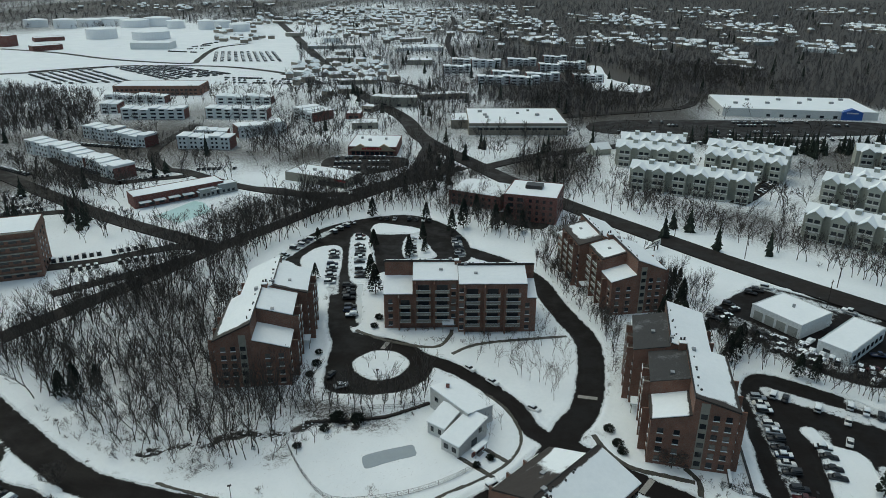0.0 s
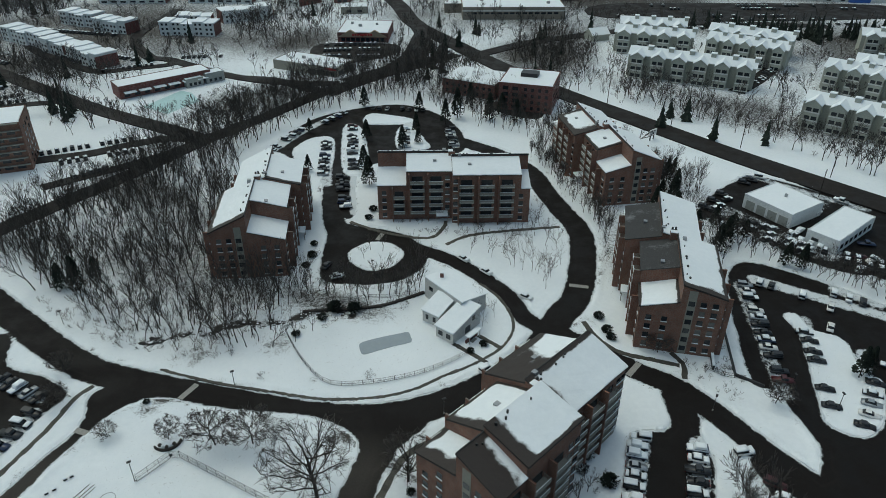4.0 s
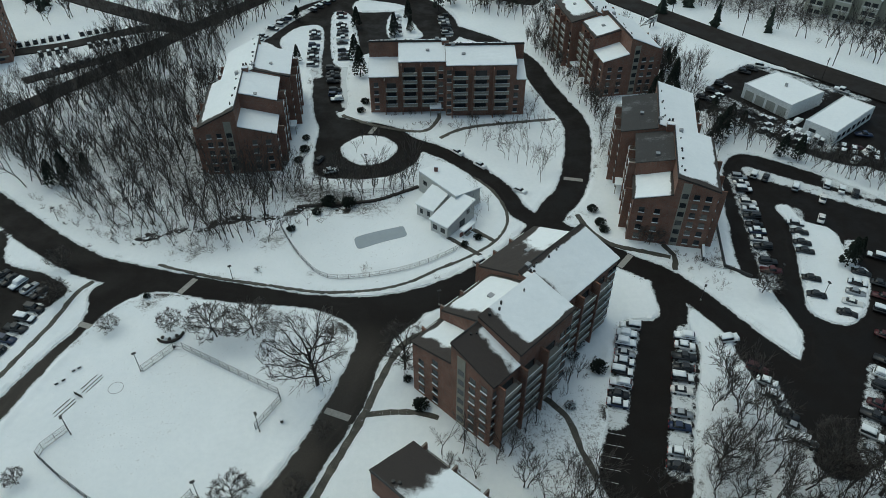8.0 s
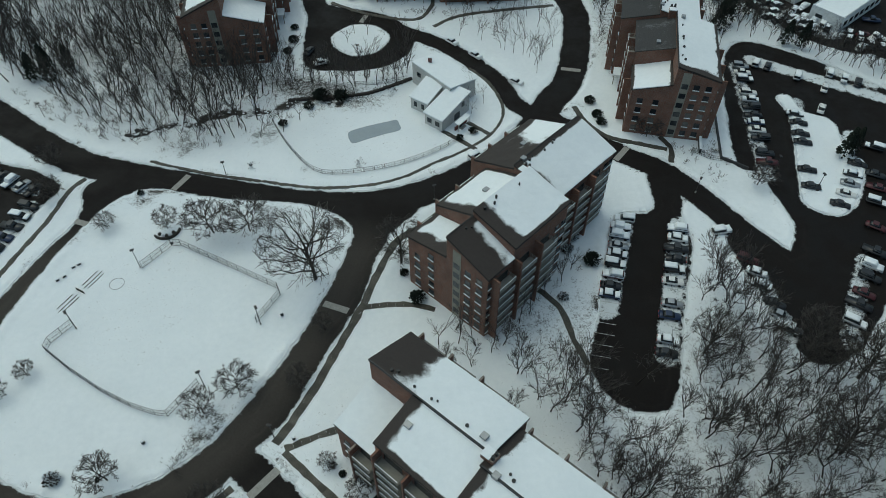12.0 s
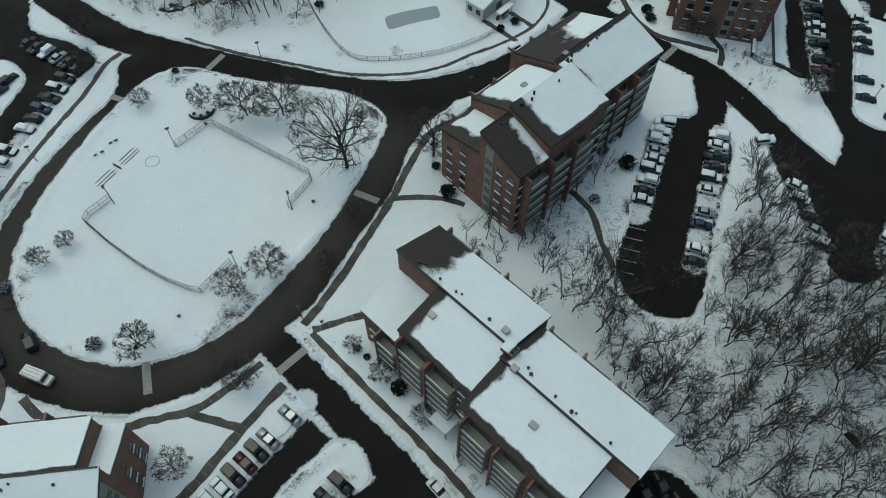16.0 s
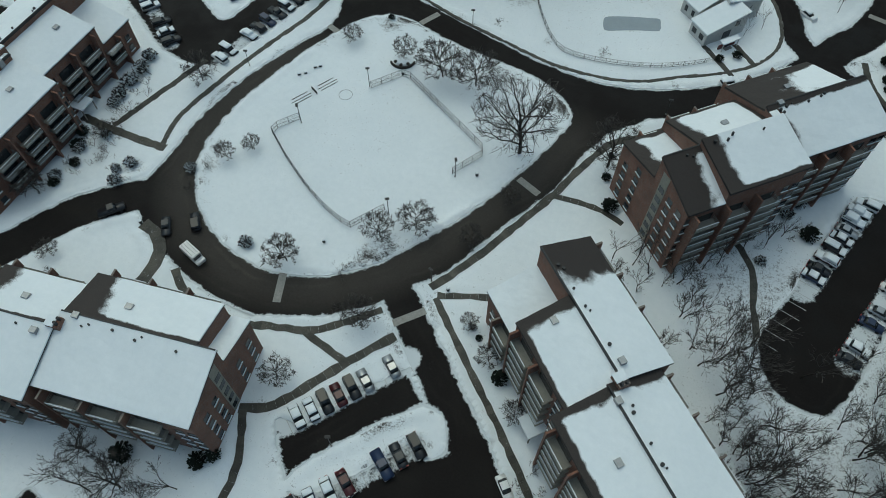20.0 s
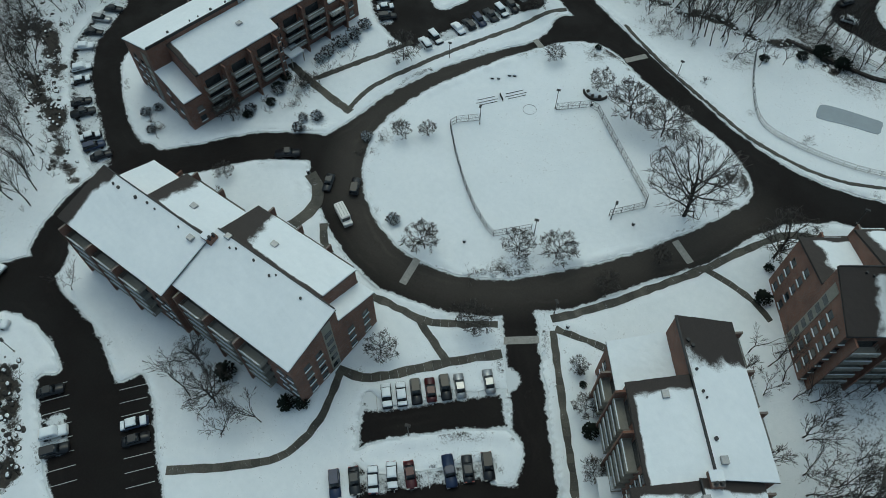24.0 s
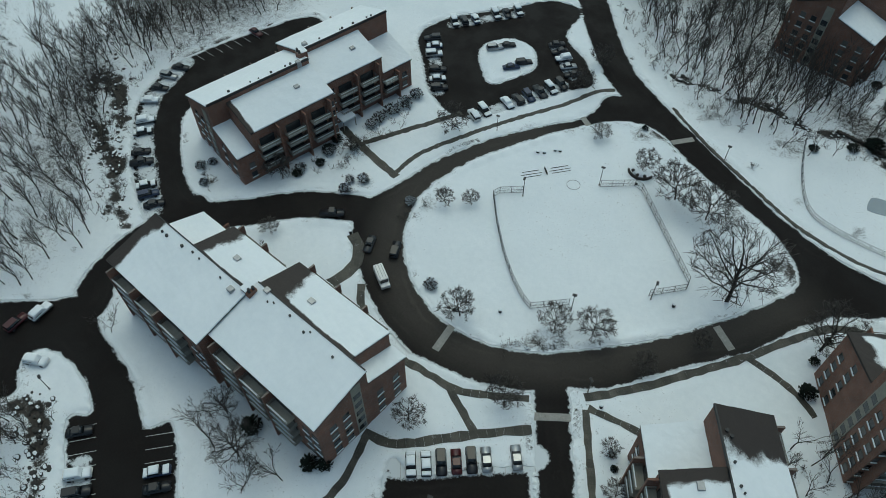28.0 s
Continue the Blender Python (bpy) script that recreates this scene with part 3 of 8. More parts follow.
    tagged(road, "dark wet asphalt roads and car parks with slushy edges", "road", kind="structure")


build_ground()


def ribbon_mesh(name, pts, width, z, mat, n=6, thick=0.08):
    c = spline(pts, False, n)
    t = np.gradient(c, axis=0)
    t /= np.linalg.norm(t, axis=1)[:, None] + 1e-9
    nrm = np.stack([-t[:, 1], t[:, 0]], 1) * width / 2
    v, f = [], []
    for p, q in zip(c, nrm):
        v += [(*(p + q), z), (*(p - q), z), (*(p + q), z - thick), (*(p - q), z - thick)]
    for i in range(len(c) - 1):
        k = 4 * i
        f += [(k, k + 1, k + 5, k + 4), (k + 2, k, k + 4, k + 6), (k + 1, k + 3, k + 7, k + 5)]
    return mesh_from(name, v, f, mat)


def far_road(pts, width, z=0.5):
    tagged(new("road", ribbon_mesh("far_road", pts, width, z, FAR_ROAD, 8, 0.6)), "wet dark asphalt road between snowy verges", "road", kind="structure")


# ---- paths and crosswalks ----
walk_rnd = random.Random(41)


def walkway(i, width, pts):
    """A cleared path with snow-frayed edges: of single slabs where it runs near, else in one piece."""
    c = spline(pts, False, 8)
    run = np.concatenate([[0], np.cumsum(np.hypot(*np.diff(c, axis=0).T))])
    near = np.hypot(*c[len(c) // 2]) < 112
    n = max(2, int(run[-1] / (1.5 if near else 0.7)))
    st = np.linspace(0, run[-1], n + 1)
    at = np.stack([np.interp(st, run, c[:, 0]), np.interp(st, run, c[:, 1])], 1)
    t = np.gradient(at, axis=0)
    t /= np.linalg.norm(t, axis=1)[:, None] + 1e-9
    nrm = np.stack([-t[:, 1], t[:, 0]], 1)
    wob = [[0.39 * width + walk_rnd.gauss(0, 0.09) for _ in range(n + 1)] for _ in (0, 1)]
    z = 0.15 + 0.004 * i
    ob = tagged(new("pavement"), "cleared damp concrete path between snowy lawns", "path", kind="structure")
    pieces = [(k, k + 1) for k in range(n)] if near else [(0, n)]
    for a, b in pieces:
        v, f = [], []
        for k in range(a, b + 1):
            p = at[k] + t[k] * (0.012 if near and k == a else -0.012 if near else 0)
            dz = walk_rnd.uniform(-0.006, 0.006) if near else 0
            l, r = p + nrm[k] * wob[0][k], p - nrm[k] * wob[1][k]
            v += [(*l, z + dz), (*r, z + dz), (*l, z - 0.25), (*r, z - 0.25)]
        m = b - a
        for k in range(m):
            q = 4 * k
            f += [(q, q + 1, q + 5, q + 4), (q + 2, q, q + 4, q + 6), (q + 1, q + 3, q + 7, q + 5)]
        f += [(0, 2, 3, 1), (4 * m, 4 * m + 1, 4 * m + 3, 4 * m + 2)]
        part("paving_slab" if near else "paving", mesh_from("paving", v, f, PAVING), None, ob)


for i, (width, pts) in enumerate(WALKS):
    walkway(i, width, pts)
for (ax, ay), (bx, by) in (((-52.7, 41.9), (-54.7, 47.8)), ((-21.8, 86.9), (-16.7, 84.8)), ((-31.1, 46.7), (-26.7, 51.5)), ((-81.0, 112.2), (-75.2, 110.2)), ((-60.2, 121.6), (-57.6, 126.6)), ((11.2, 135), (14.8, 131.8)), ((46.6, 129), (50.4, 133.6)), ((38.6, 168.2), (44.0, 167.0)), ((-19.3, 194.2), (-17.8, 198.4))):
    d = np.array([bx - ax, by - ay])
    n = np.array([-d[1], d[0]]) / np.hypot(*d)
    walk_mesh = mesh_from("crosswalk", [(ax + n[0] * s, ay + n[1] * s, z) for s in (-0.75, 0.75) for z in (-0.05, 0.02)] + [(bx + n[0] * s, by + n[1] * s, z) for s in (-0.75, 0.75) for z in (-0.05, 0.02)],
                          [(1, 3, 7, 5), (0, 1, 5, 4), (3, 2, 6, 7), (0, 2, 3, 1), (4, 5, 7, 6)], CONCRETE)
    tagged(new("crosswalk", walk_mesh), "pale concrete crosswalk strip across the wet road", "crosswalk", kind="structure")
STALL = plain("worn_white_line_paint", (0.42, 0.42, 0.41), 0.8, vary=0.3)


def stall_lines(x0, y0, x1, y1, n, heading, length=4.6):
    for i in range(n + 1):
        t = i / n
        x, y = x0 + (x1 - x0) * t, y0 + (y1 - y0) * t
        ob = new("stall_line", STALL_MESH)
        ob.matrix_basis = pose(x, y, 0.008, 0, 0, heading)
        tagged(ob, "worn white parking line on wet asphalt", "line", kind="structure")


STALL_MESH = mesh_from("stall_line", [(-2.3, -0.06, 0), (2.3, -0.06, 0), (2.3, 0.06, 0), (-2.3, 0.06, 0)], [(0, 1, 2, 3)], STALL)
stall_lines(-39, 23, -25.5, 41.2, 9, -37)
stall_lines(-34, 7, -16.8, 29.4, 10, -37)
stall_lines(-80.5, -15.2, -64, -22.4, 7, 62)
stall_lines(-70.5, -5.6, -55, -13.6, 7, 60)
stall_lines(37.5, 88, 31.5, 70, 7, -14)
stall_lines(-162.5, 70, -164.2, 48, 8, 10)


# ---- the brick apartment blocks ----
BLOCKS = [  # front corner of the low-wing end, direction, side of the front, shift of the second half, lengths of the halves, depths before and behind the ridge, lengths of the low wings, heights (low eave, low ridge, main eave, front ridge, back ridge, back eave), bare roofs
    ("A", -43.9, 173.5, 95.4, -1, 3.0, 25.4, 23.7, 10.3, 10.6, 10.6, 5.4, (12.5, 15.4, 17.3, 20.1, 20.6, 15.6), ()),
    ("C", -19.6, 207.7, 1.1, -1, 3.1, 24.7, 25.6, 8.9, 10.5, 9.6, 3.1, (12.8, 15.3, 17.8, 20.1, 20.8, 16.6), ()),
    ("E", 50.3, 139.8, 76.8, 1, 3.9, 25.2, 25.0, 9.2, 10.3, 10.2, 4.5, (13.0, 15.5, 17.0, 19.2, 20.5, 17.7), ("front_roof",)),
    ("K", 58.1, 217.1, 98.9, 1, 3.6, 23.7, 25.0, 8.7, 10.4, 9.5, 4.5, (12.8, 15.0, 17.2, 19.3, 20.5, 16.3), ()),
    ("D", -4.0, 92.1, 44.9, 1, 3.5, 23.4, 21.3, 10.3, 10.1, 8.3, 2.3, (13.9, 16.1, 16.4, 20.4, 21.5, 18.0), ()),
    ("G", -15.7, 53.8, -42.1, -1, 2.3, 24.4, 24.8, 8.7, 9.5, 9.2, 4.2, (11.6, 14.1, 17.4, 19.4, 19.9, 16.7), ()),
    ("F", -101.6, 22.4, 8.9, 1, 2.5, 26.6, 26.0, 8.4, 11.2, 10.9, 3.3, (10.6, 13.6, 14.6, 17.0, 17.4, 14.6), ()),
    ("B", -117.2, 87.2, -89.9, 1, 3.7, 25.1, 26.0, 9.2, 11.5, 8.7, 4.4, (8.2, 10.9, 13.0, 15.4, 16.9, 12.8), ()),
]


def thin_snow_roof(name, cover):
    """Dark shingles with thin wind-blown snow; cover moves the balance."""
    m, n, l, b = shader(name, 0.85)
    p = world_coords(n)
    f = mix(n, l, 0.4, noise_node(n, l, 0.16, 3, 0.5, p), noise_node(n, l, 1.6, 6, 0.75, p))
    dark = ramp(n, l, noise_node(n, l, 4, 4, 0.7, p), (0.3, (0.022, 0.0215, 0.022)), (0.7, (0.046, 0.045, 0.046)))
    l.new(mix(n, l, ramp(n, l, f, (cover, (0,)), (cover + 0.24, (0.34,))), dark, (0.62, 0.66, 0.68)), b.inputs["Base Color"])
    return m


# metres blown bare from the first end, the second end, the eave and the ridge
BLOWN = {("G", "back_roof", 0): (13.0, 0, 0, 0), ("G", "front_roof", 0): (3.4, 0, 1.3, 0), ("G", "front_roof", 1): (2.4, 0, 1.9, 0), ("G", "back_roof", 1): (2.2, 0, 0, 0),
         ("F", "front_roof", 0): (5.5, 0, 0, 0.8), ("F", "front_roof", 1): (7.6, 0, 0, 1.4), ("F", "back_roof", 0): (4.6, 0, 0, 0), ("F", "low_roof", 0): (0, 2.0, 0, 1.6),
         ("D", "low_roof", 0): (4.5, 0, 1.6, 0), ("D", "back_roof", 0): (4.6, 0, 1.2, 0), ("D", "end_roof", 0): (9.0, 0, 0, 2.4), ("D", "front_roof", 0): (4.0, 1.5, 0.8, 0), ("D", "front_roof", 1): (17.0, 0, 3.0, 0), ("D", "back_roof", 1): (4.5, 0, 0, 2.0), ("D", "low_roof", 1): (8.0, 8.0, 3.0, 0),
         ("E", "back_roof", 0): (2.6, 0, 1.2, 0), ("E", "low_roof", 0): (0, 0, 1.0, 1.0), ("A", "back_roof", 0): (3.0, 0, 1.6, 0), ("A", "front_roof", 1): (2.0, 0, 0, 0), ("K", "front_roof", 1): (7.0, 3.0, 3.0, 0), ("K", "front_roof", 0): (1.5, 0, 1.2, 0), ("B", "front_roof", 1): (0, 1.6, 0, 0)}
THIN_ROOF = thin_snow_roof("thin_snow_on_shingles", 0.54)


def wedge(x0, x1, y0, z0, y1, z1, side, thick=0.0):
    """A body between x0 and x1 under a roof running from (y0, z0) to (y1, z1), or a slab of that thickness on it."""
    bm = bmesh.new()
    g = lambda y: z0 + (z1 - z0) * (y - y0) / (y1 - y0)
    o = [(x0, y0), (x1, y0), (x1, y1), (x0, y1)]
    a = [bm.verts.new((x, -side * y, g(y) if thick else -0.3)) for x, y in o]
    b = [bm.verts.new((x, -side * y, g(y) + thick)) for x, y in o]
    bm.faces.new(a[::-1])
    bm.faces.new(b)
    for i in range(4):
        j = (i + 1) % 4
        bm.faces.new((a[i], a[j], b[j], b[i]))
    return bm


def drifted(bm, amount=0.1, cuts=6, seed=0):
    """Cuts a snow slab up and lets its top swell and thin a little."""
    bmesh.ops.recalc_face_normals(bm, faces=bm.faces)
    bmesh.ops.subdivide_edges(bm, edges=bm.edges[:], cuts=cuts, use_grid_fill=True)
    for v in bm.verts:
        q = v.co * 0.35 + Vector((seed, 0, 0))
        v.co.z += amount * noise.noise(q) + 0.4 * amount * noise.noise(q * 3.1)
        e = 0.06 * noise.noise(v.co * 1.3)
        v.co.x += e
        v.co.y += e
    return bm


def wall_mesh(name, maker, mats):
    bm = bmesh.new()
    index = []
    for k, boxes in enumerate(maker):
        for b in boxes:
            n0 = len(bm.faces)
            box_into(bm, *b)
            index += [k] * (len(bm.faces) - n0)
    bmesh.ops.recalc_face_normals(bm, faces=bm.faces)
    me = bpy.data.meshes.new(name)
    bm.to_mesh(me)
    bm.free()
    for m in mats:
        me.materials.append(m)
    me.polygons.foreach_set("material_index", index)
    return me


FRAME_PAINT = plain("bronze_window_frame", (0.10, 0.085, 0.07), 0.6)
CURTAIN = plain("curtained_window_glass", (0.13, 0.125, 0.115), 0.25)


def opening(name, x0, x1, z0, z1, rim, mats, deep=0.07):
    """One frame with its glass set back in it; faces -y."""
    bm = box(x0, x1, -0.09, 0.1, z0, z1)
    bm.faces.ensure_lookup_table()
    front = min(bm.faces, key=lambda f: f.calc_center_median().y)
    for v in front.verts:
        v.co.y = -0.09
    res = bmesh.ops.inset_individual(bm, faces=[front], thickness=rim, depth=0)
    for v in front.verts:
        v.co.y += deep
    front.material_index = 1
    bmesh.ops.recalc_face_normals(bm, faces=bm.faces)
    me = bpy.data.meshes.new(name)
    bm.to_mesh(me)
    bm.free()
    for m in mats:
        me.materials.append(m)
    return me


# in local terms a wall opening faces -y
WINDOW = opening("window", -0.7, 0.7, 0.0, 1.52, 0.08, (FRAME_PAINT, GLASS))
WINDOW_CURTAIN = opening("window", -0.7, 0.7, 0.0, 1.52, 0.08, (FRAME_PAINT, CURTAIN))
SILL = wall_mesh("sill", [[(-0.8, 0.8, -0.26, 0.05, -0.16, 0.0)], [(-0.78, 0.78, -0.27, -0.09, 0.0, 0.12)]], [CREAM, SNOW])
DEEP = 1.75
SLAB = {w: wall_mesh("balcony", [[(-w / 2, w / 2, -DEEP, 0.1, -0.14, 0.1)], [(-w / 2 + 0.1, w / 2 - 0.1, -DEEP + 0.08, -DEEP + 0.4, 0.1, 0.17)]], [RAIL, SNOW]) for w in (4.8, 3.8)}
OPEN_SLAB = {w: wall_mesh("balcony", [[(-w / 2, w / 2, -DEEP, 0.1, -0.14, 0.1)], [(-w / 2 + 0.1, w / 2 - 0.1, -DEEP + 0.08, -0.35, 0.1, 0.24)]], [RAIL, SNOW]) for w in (4.8, 3.8)}
RAILS = {w: wall_mesh("railing", [[(-w / 2, w / 2, -DEEP, -DEEP + 0.06, z, z + h) for z, h in ((0.24, 0.1), (0.5, 0.1), (0.76, 0.1), (0.98, 0.1))] + [(x, x + 0.06, -DEEP + 0.06, 0.05, z, z + 0.1) for x in (-w / 2, w / 2 - 0.06) for z in (0.3, 0.62, 0.98)]
         + [(x - 0.035, x + 0.035, -DEEP - 0.02, -DEEP, 0.1, 1.0) for x in np.linspace(-w / 2 + 0.05, w / 2 - 0.05, 5)], [(-w / 2 + 0.1, w / 2 - 0.1, -DEEP - 0.03, -DEEP + 0.1, 1.08, 1.15)]], [RAIL, SNOW]) for w in (4.8, 3.8)}
DOORS = {w: opening("glass_door", -w * 0.38, w * 0.38, 0.1, 2.24, 0.09, (FRAME_PAINT, GLASS)) for w in (4.8, 3.8)}
rnd = random.Random(11)


def block(tag, px, py, angle, side, shift, half_a, half_b, front, back, wing_a, wing_b, heights, bare):
    base = tagged(new("apartment_block"), "brown brick apartment block with stepped snowy roofs and balconies", "apartment block", group="brick apartment blocks")
    base.matrix_basis = pose(px, py, 0, 0, 0, angle)
    low_e, low_r, main_e, ridge_f, ridge_b, back_e = heights
    whole = half_a + half_b
    storeys = int((main_e - 1.2) // 2.72)

    def place(name, mesh, x, d, z, facing, parent=base, label=""):
        """facing 0 front, 180 back, -90 the first end, 90 the second end; all before mirroring."""
        a = facing if side < 0 else {0: 180, 180: 0, -90: -90, 90: 90}[facing]
        return part(name, mesh, None, parent, label, pose(x, -side * d, z, 0, 0, a))

    for k, (x0, off, low, half) in enumerate(((0.0, 0.0, wing_a, half_a), (half_a, shift, wing_b, half_b))):
        f, r, b = -off, front - off, front + back - off
        xa, xb = x0, x0 + half
        fit = half / 25.5
        la, lb = (xa, xa + low) if k == 0 else (xb - low, xb)
        ma, mb = (xa + low, xb) if k == 0 else (xa, xb - low)
        ranges = [("low_wing", la, lb, f, low_e, r, low_r, "low_roof"), ("front_range", ma, mb, f, main_e, r, ridge_f, "front_roof"), ("back_range", xa, xb, r, ridge_b, b, back_e, "back_roof")]
        if tag == "D" and k == 0:
            ranges[2:] = [("back_end", xa, xa + 7.2, r, ridge_b, b, back_e, "end_roof"), ("back_range", xa + 7.2, xb, r, ridge_b + 1.6, b, back_e + 2.6, "back_roof")]
        for name, x0_, x1_, y0_, z0_, y1_, z1_, roof in ranges:
            part(name, wedge(x0_, x1_, y0_, z0_, y1_, z1_, side), BRICK, base)
            sl = (z1_ - z0_) / (y1_ - y0_)
            ya, yb = (y0_ - 0.35, y1_) if roof in ("low_roof", "front_roof") else (y0_ - 0.1, y1_ + 0.4)
            e0, e1 = (0.22 if x0_ in (0.0,) or roof == "back_roof" else 0.0), (0.22 if x1_ == whole or roof == "back_roof" else 0.0)
            mat, label = ROOF_SNOW, "snow-covered sloping roof"
            if roof in bare:
                mat, label = THIN_ROOF, "dark shingle roof with thin blown snow"
            z_at = lambda y: z0_ + sl * (y - y0_)
            part("eave_board", wedge(x0_ - e0, x1_ + e1, ya, z_at(ya), yb, z_at(yb), side, 0.14), DARK, base)
            t = 0.26 if mat == ROOF_SNOW else 0.07
            ob = part(roof, drifted(wedge(x0_ - e0 + 0.05, x1_ + e1 - 0.05, ya + 0.05, z_at(ya + 0.05) + 0.14, yb - 0.03, z_at(yb - 0.03) + 0.14, side, t), 0.09 if t > 0.1 else 0.01, 12, px + x0_), mat, base, label)
            reach = BLOWN.get((tag, roof, k))
            if reach:  # snow blown off towards the edges that face the wind
                lo_d, hi_d = (ya, yb) if y0_ < r else (yb, ya)
                values = [max([0.0] + [1 - q / w for q, w in zip((v.co.x - x0_, x1_ - v.co.x, abs(-side * v.co.y - lo_d), abs(-side * v.co.y - hi_d)), reach) if w]) for v in ob.data.vertices]
                ob.data.attributes.new("bare", "FLOAT", "POINT").data.foreach_set("value", values)
        # ridge flashing and what stands on the roof
        part("ridge_flashing", box(xa, xb, -side * (r + 0.12), -side * (r - 0.1), ridge_b - 0.1, ridge_b + 0.5), DARK, base)
        for i in range(6):
            x, d = xa + (4, 5.2, 9.4, 12.6, 13.7, 19.5)[i] * fit + rnd.uniform(-0.5, 0.5), r + 0.9 + rnd.uniform(0, 0.9)
            z = ridge_b - (d - r) * (ridge_b - back_e) / back + (2.0 if tag == "D" and k == 0 and x > 8 else 0)
            bm = bmesh.new()
            rod_into(bm, (x, -side * d, z), (x, -side * d, z + 0.75), rnd.choice((0.16, 0.22, 0.3)), sides=8)
            part("roof_vent", bm, DARK, base)
        x, d = (xa if k else xb) + rnd.uniform(5, 14) * (1 if k else -1), f + front * 0.55
        z = main_e + (ridge_f - main_e) * 0.55
        part("roof_hatch", box(x - 0.6, x + 0.6, -side * d - 0.5, -side * d + 0.5, z, z + 0.75), GREY_METAL, base)
        # windows of the end walls
        end, facing = (xa, -90) if k == 0 else (xb, 90)
        for d, top in ((f + 2.4, low_e), (f + 6.2, low_e + 1), (r + 5.4, back_e), (r + 8.2, back_e)):
            for s in range(int((top - 1.0) // 2.72)):
                w = place("window", WINDOW_CURTAIN if rnd.random() < 0.3 else WINDOW, end, d, 1.2 + s * 2.72, facing)
                part("sill", SILL, None, w)
        z1 = back_e + 1.6
        ye = -side * (r + 1.6), -side * (r + 3.6)
        xs = (end - 0.09, end + 0.05) if k == 0 else (end - 0.05, end + 0.09)
        stair = part("stair_panel", box(*xs, min(ye), max(ye), 0.4, z1), CREAM, base, "cream panel strip with stair windows")
        for s in range(int((z1 - 1) // 2.72)):
            xg = (end - 0.13, end) if k == 0 else (end, end + 0.13)
            part("stair_window", box(*xg, min(ye) + 0.25, max(ye) - 0.25, 1.3 + s * 2.72, 2.7 + s * 2.72), GLASS, stair)
        # balconies and windows of the long sides
        stacks = ((7.3, 3.8, low_e), (13.6, 4.8, main_e), (20.0, 4.8, main_e)) if k == 0 else ((4.6, 4.8, main_e), (11.2, 4.8, main_e), (17.8, 4.8, main_e))
        for face, d, rows in ((0, f, stacks), (180, b, ((4.2, 4.8, back_e), (11.0, 4.8, back_e), (17.8, 4.8, back_e)))):
            for x, w, top in rows:
                x *= fit
                yf = sorted((-side * d, -side * (d - 1.9) if face == 0 else -side * (d + 1.9)))
                part("fin_wall", box(xa + x - w / 2 - 0.42, xa + x - w / 2 - 0.08, yf[0], yf[1], -0.3, top - 0.35), BRICK, base, "brick fin beside the balconies")
                for s in range(1, int((top - 0.6) // 2.72)):
                    bal = place("balcony", SLAB[w], xa + x, d, 0.25 + s * 2.72, face)
                    part("railing", RAILS[w], None, bal)
                    part("glass_door", DOORS[w], None, bal, "", pose(0, 0, 0))
                zt = 0.25 + int((top - 0.6) // 2.72) * 2.72
                if top - zt > 1.9:
                    bal = place("balcony", OPEN_SLAB[w], xa + x, d, zt, face)
                    part("railing", RAILS[w], None, bal)
        for face, d, xs_ in ((0, f, (2.2, 23.9) if k == 0 else (1.0, 22.6)), (180, b, (0.9, 22.5, 24.6))):
            for x in xs_:
                x *= fit
                top = (low_e if (k == 0 and x < low) or (k == 1 and x > half - low) else main_e) if face == 0 else back_e
                for s in range(int((top - 1.0) // 2.72)):
                    w = place("window", WINDOW_CURTAIN if rnd.random() < 0.3 else WINDOW, xa + x, d, 1.2 + s * 2.72, face)
                    part("sill", SILL, None, w)
    # lift housing at the joint of the halves, and the entrance canopy
    yc = -side * (front - shift * 0.5 + 0.9)
    part("lift_housing", box(half_a - 1.0, half_a + 1.2, yc - 0.9, yc + 0.9, ridge_f - 1, ridge_b + 0.8), BRICK, base, "small brick rooftop housing")
    part("housing_cap", drifted(box(half_a - 1.05, half_a + 0.5, yc - 0.95, yc + 0.95, ridge_b + 0.8, ridge_b + 0.98), 0.05, 2), ROOF_SNOW, base)
    for dx, dy, hh in ((0.85, -0.4, 0.9), (0.85, 0.45, 0.7)):
        bm = bmesh.new()
        rod_into(bm, (half_a + dx, yc + dy, ridge_b + 0.8), (half_a + dx, yc + dy, ridge_b + 0.8 + hh), 0.3, 0.26, 8)
        part("flue", bm, DARK, base)
    for dx, dd, hh in ((2.6, 0.2, 0.8), (-2.4, 1.6, 0.7)):
        yy = -side * (front - shift * (dx > 0) + dd)
        part("roof_unit", box(half_a + dx - 0.55, half_a + dx + 0.55, yy - 0.5, yy + 0.5, ridge_b - 0.9, ridge_b + hh - 0.1), GREY_METAL, base)
    xe = half_a - 3.4
    part("canopy", drifted(box(xe - 1.9, xe + 1.9, side * 0.0 if side > 0 else -3.6, 3.6 if side > 0 else 0.0, 3.0, 3.35), 0.04, 3), ROOF_SNOW, base, "snowy entrance canopy")
    for xx in (xe - 1.7, xe + 1.7):
        part("canopy_post", box(xx - 0.1, xx + 0.1, side * 3.3 - 0.1, side * 3.3 + 0.1, -0.2, 3.0), RAIL, base)
    return base


for spec in BLOCKS:
    block(*spec)


def near_block(x, y, pad=2.5):
    for tag, px, py, angle, side, *_ in BLOCKS:
        a = radians(angle)
        u = (x - px) * math.cos(a) + (y - py) * math.sin(a)
        d = -side * (-(x - px) * math.sin(a) + (y - py) * math.cos(a))
        if -pad < u < 51 + pad and -5.5 - pad < d < 19.5 + pad:
            return True
    return False


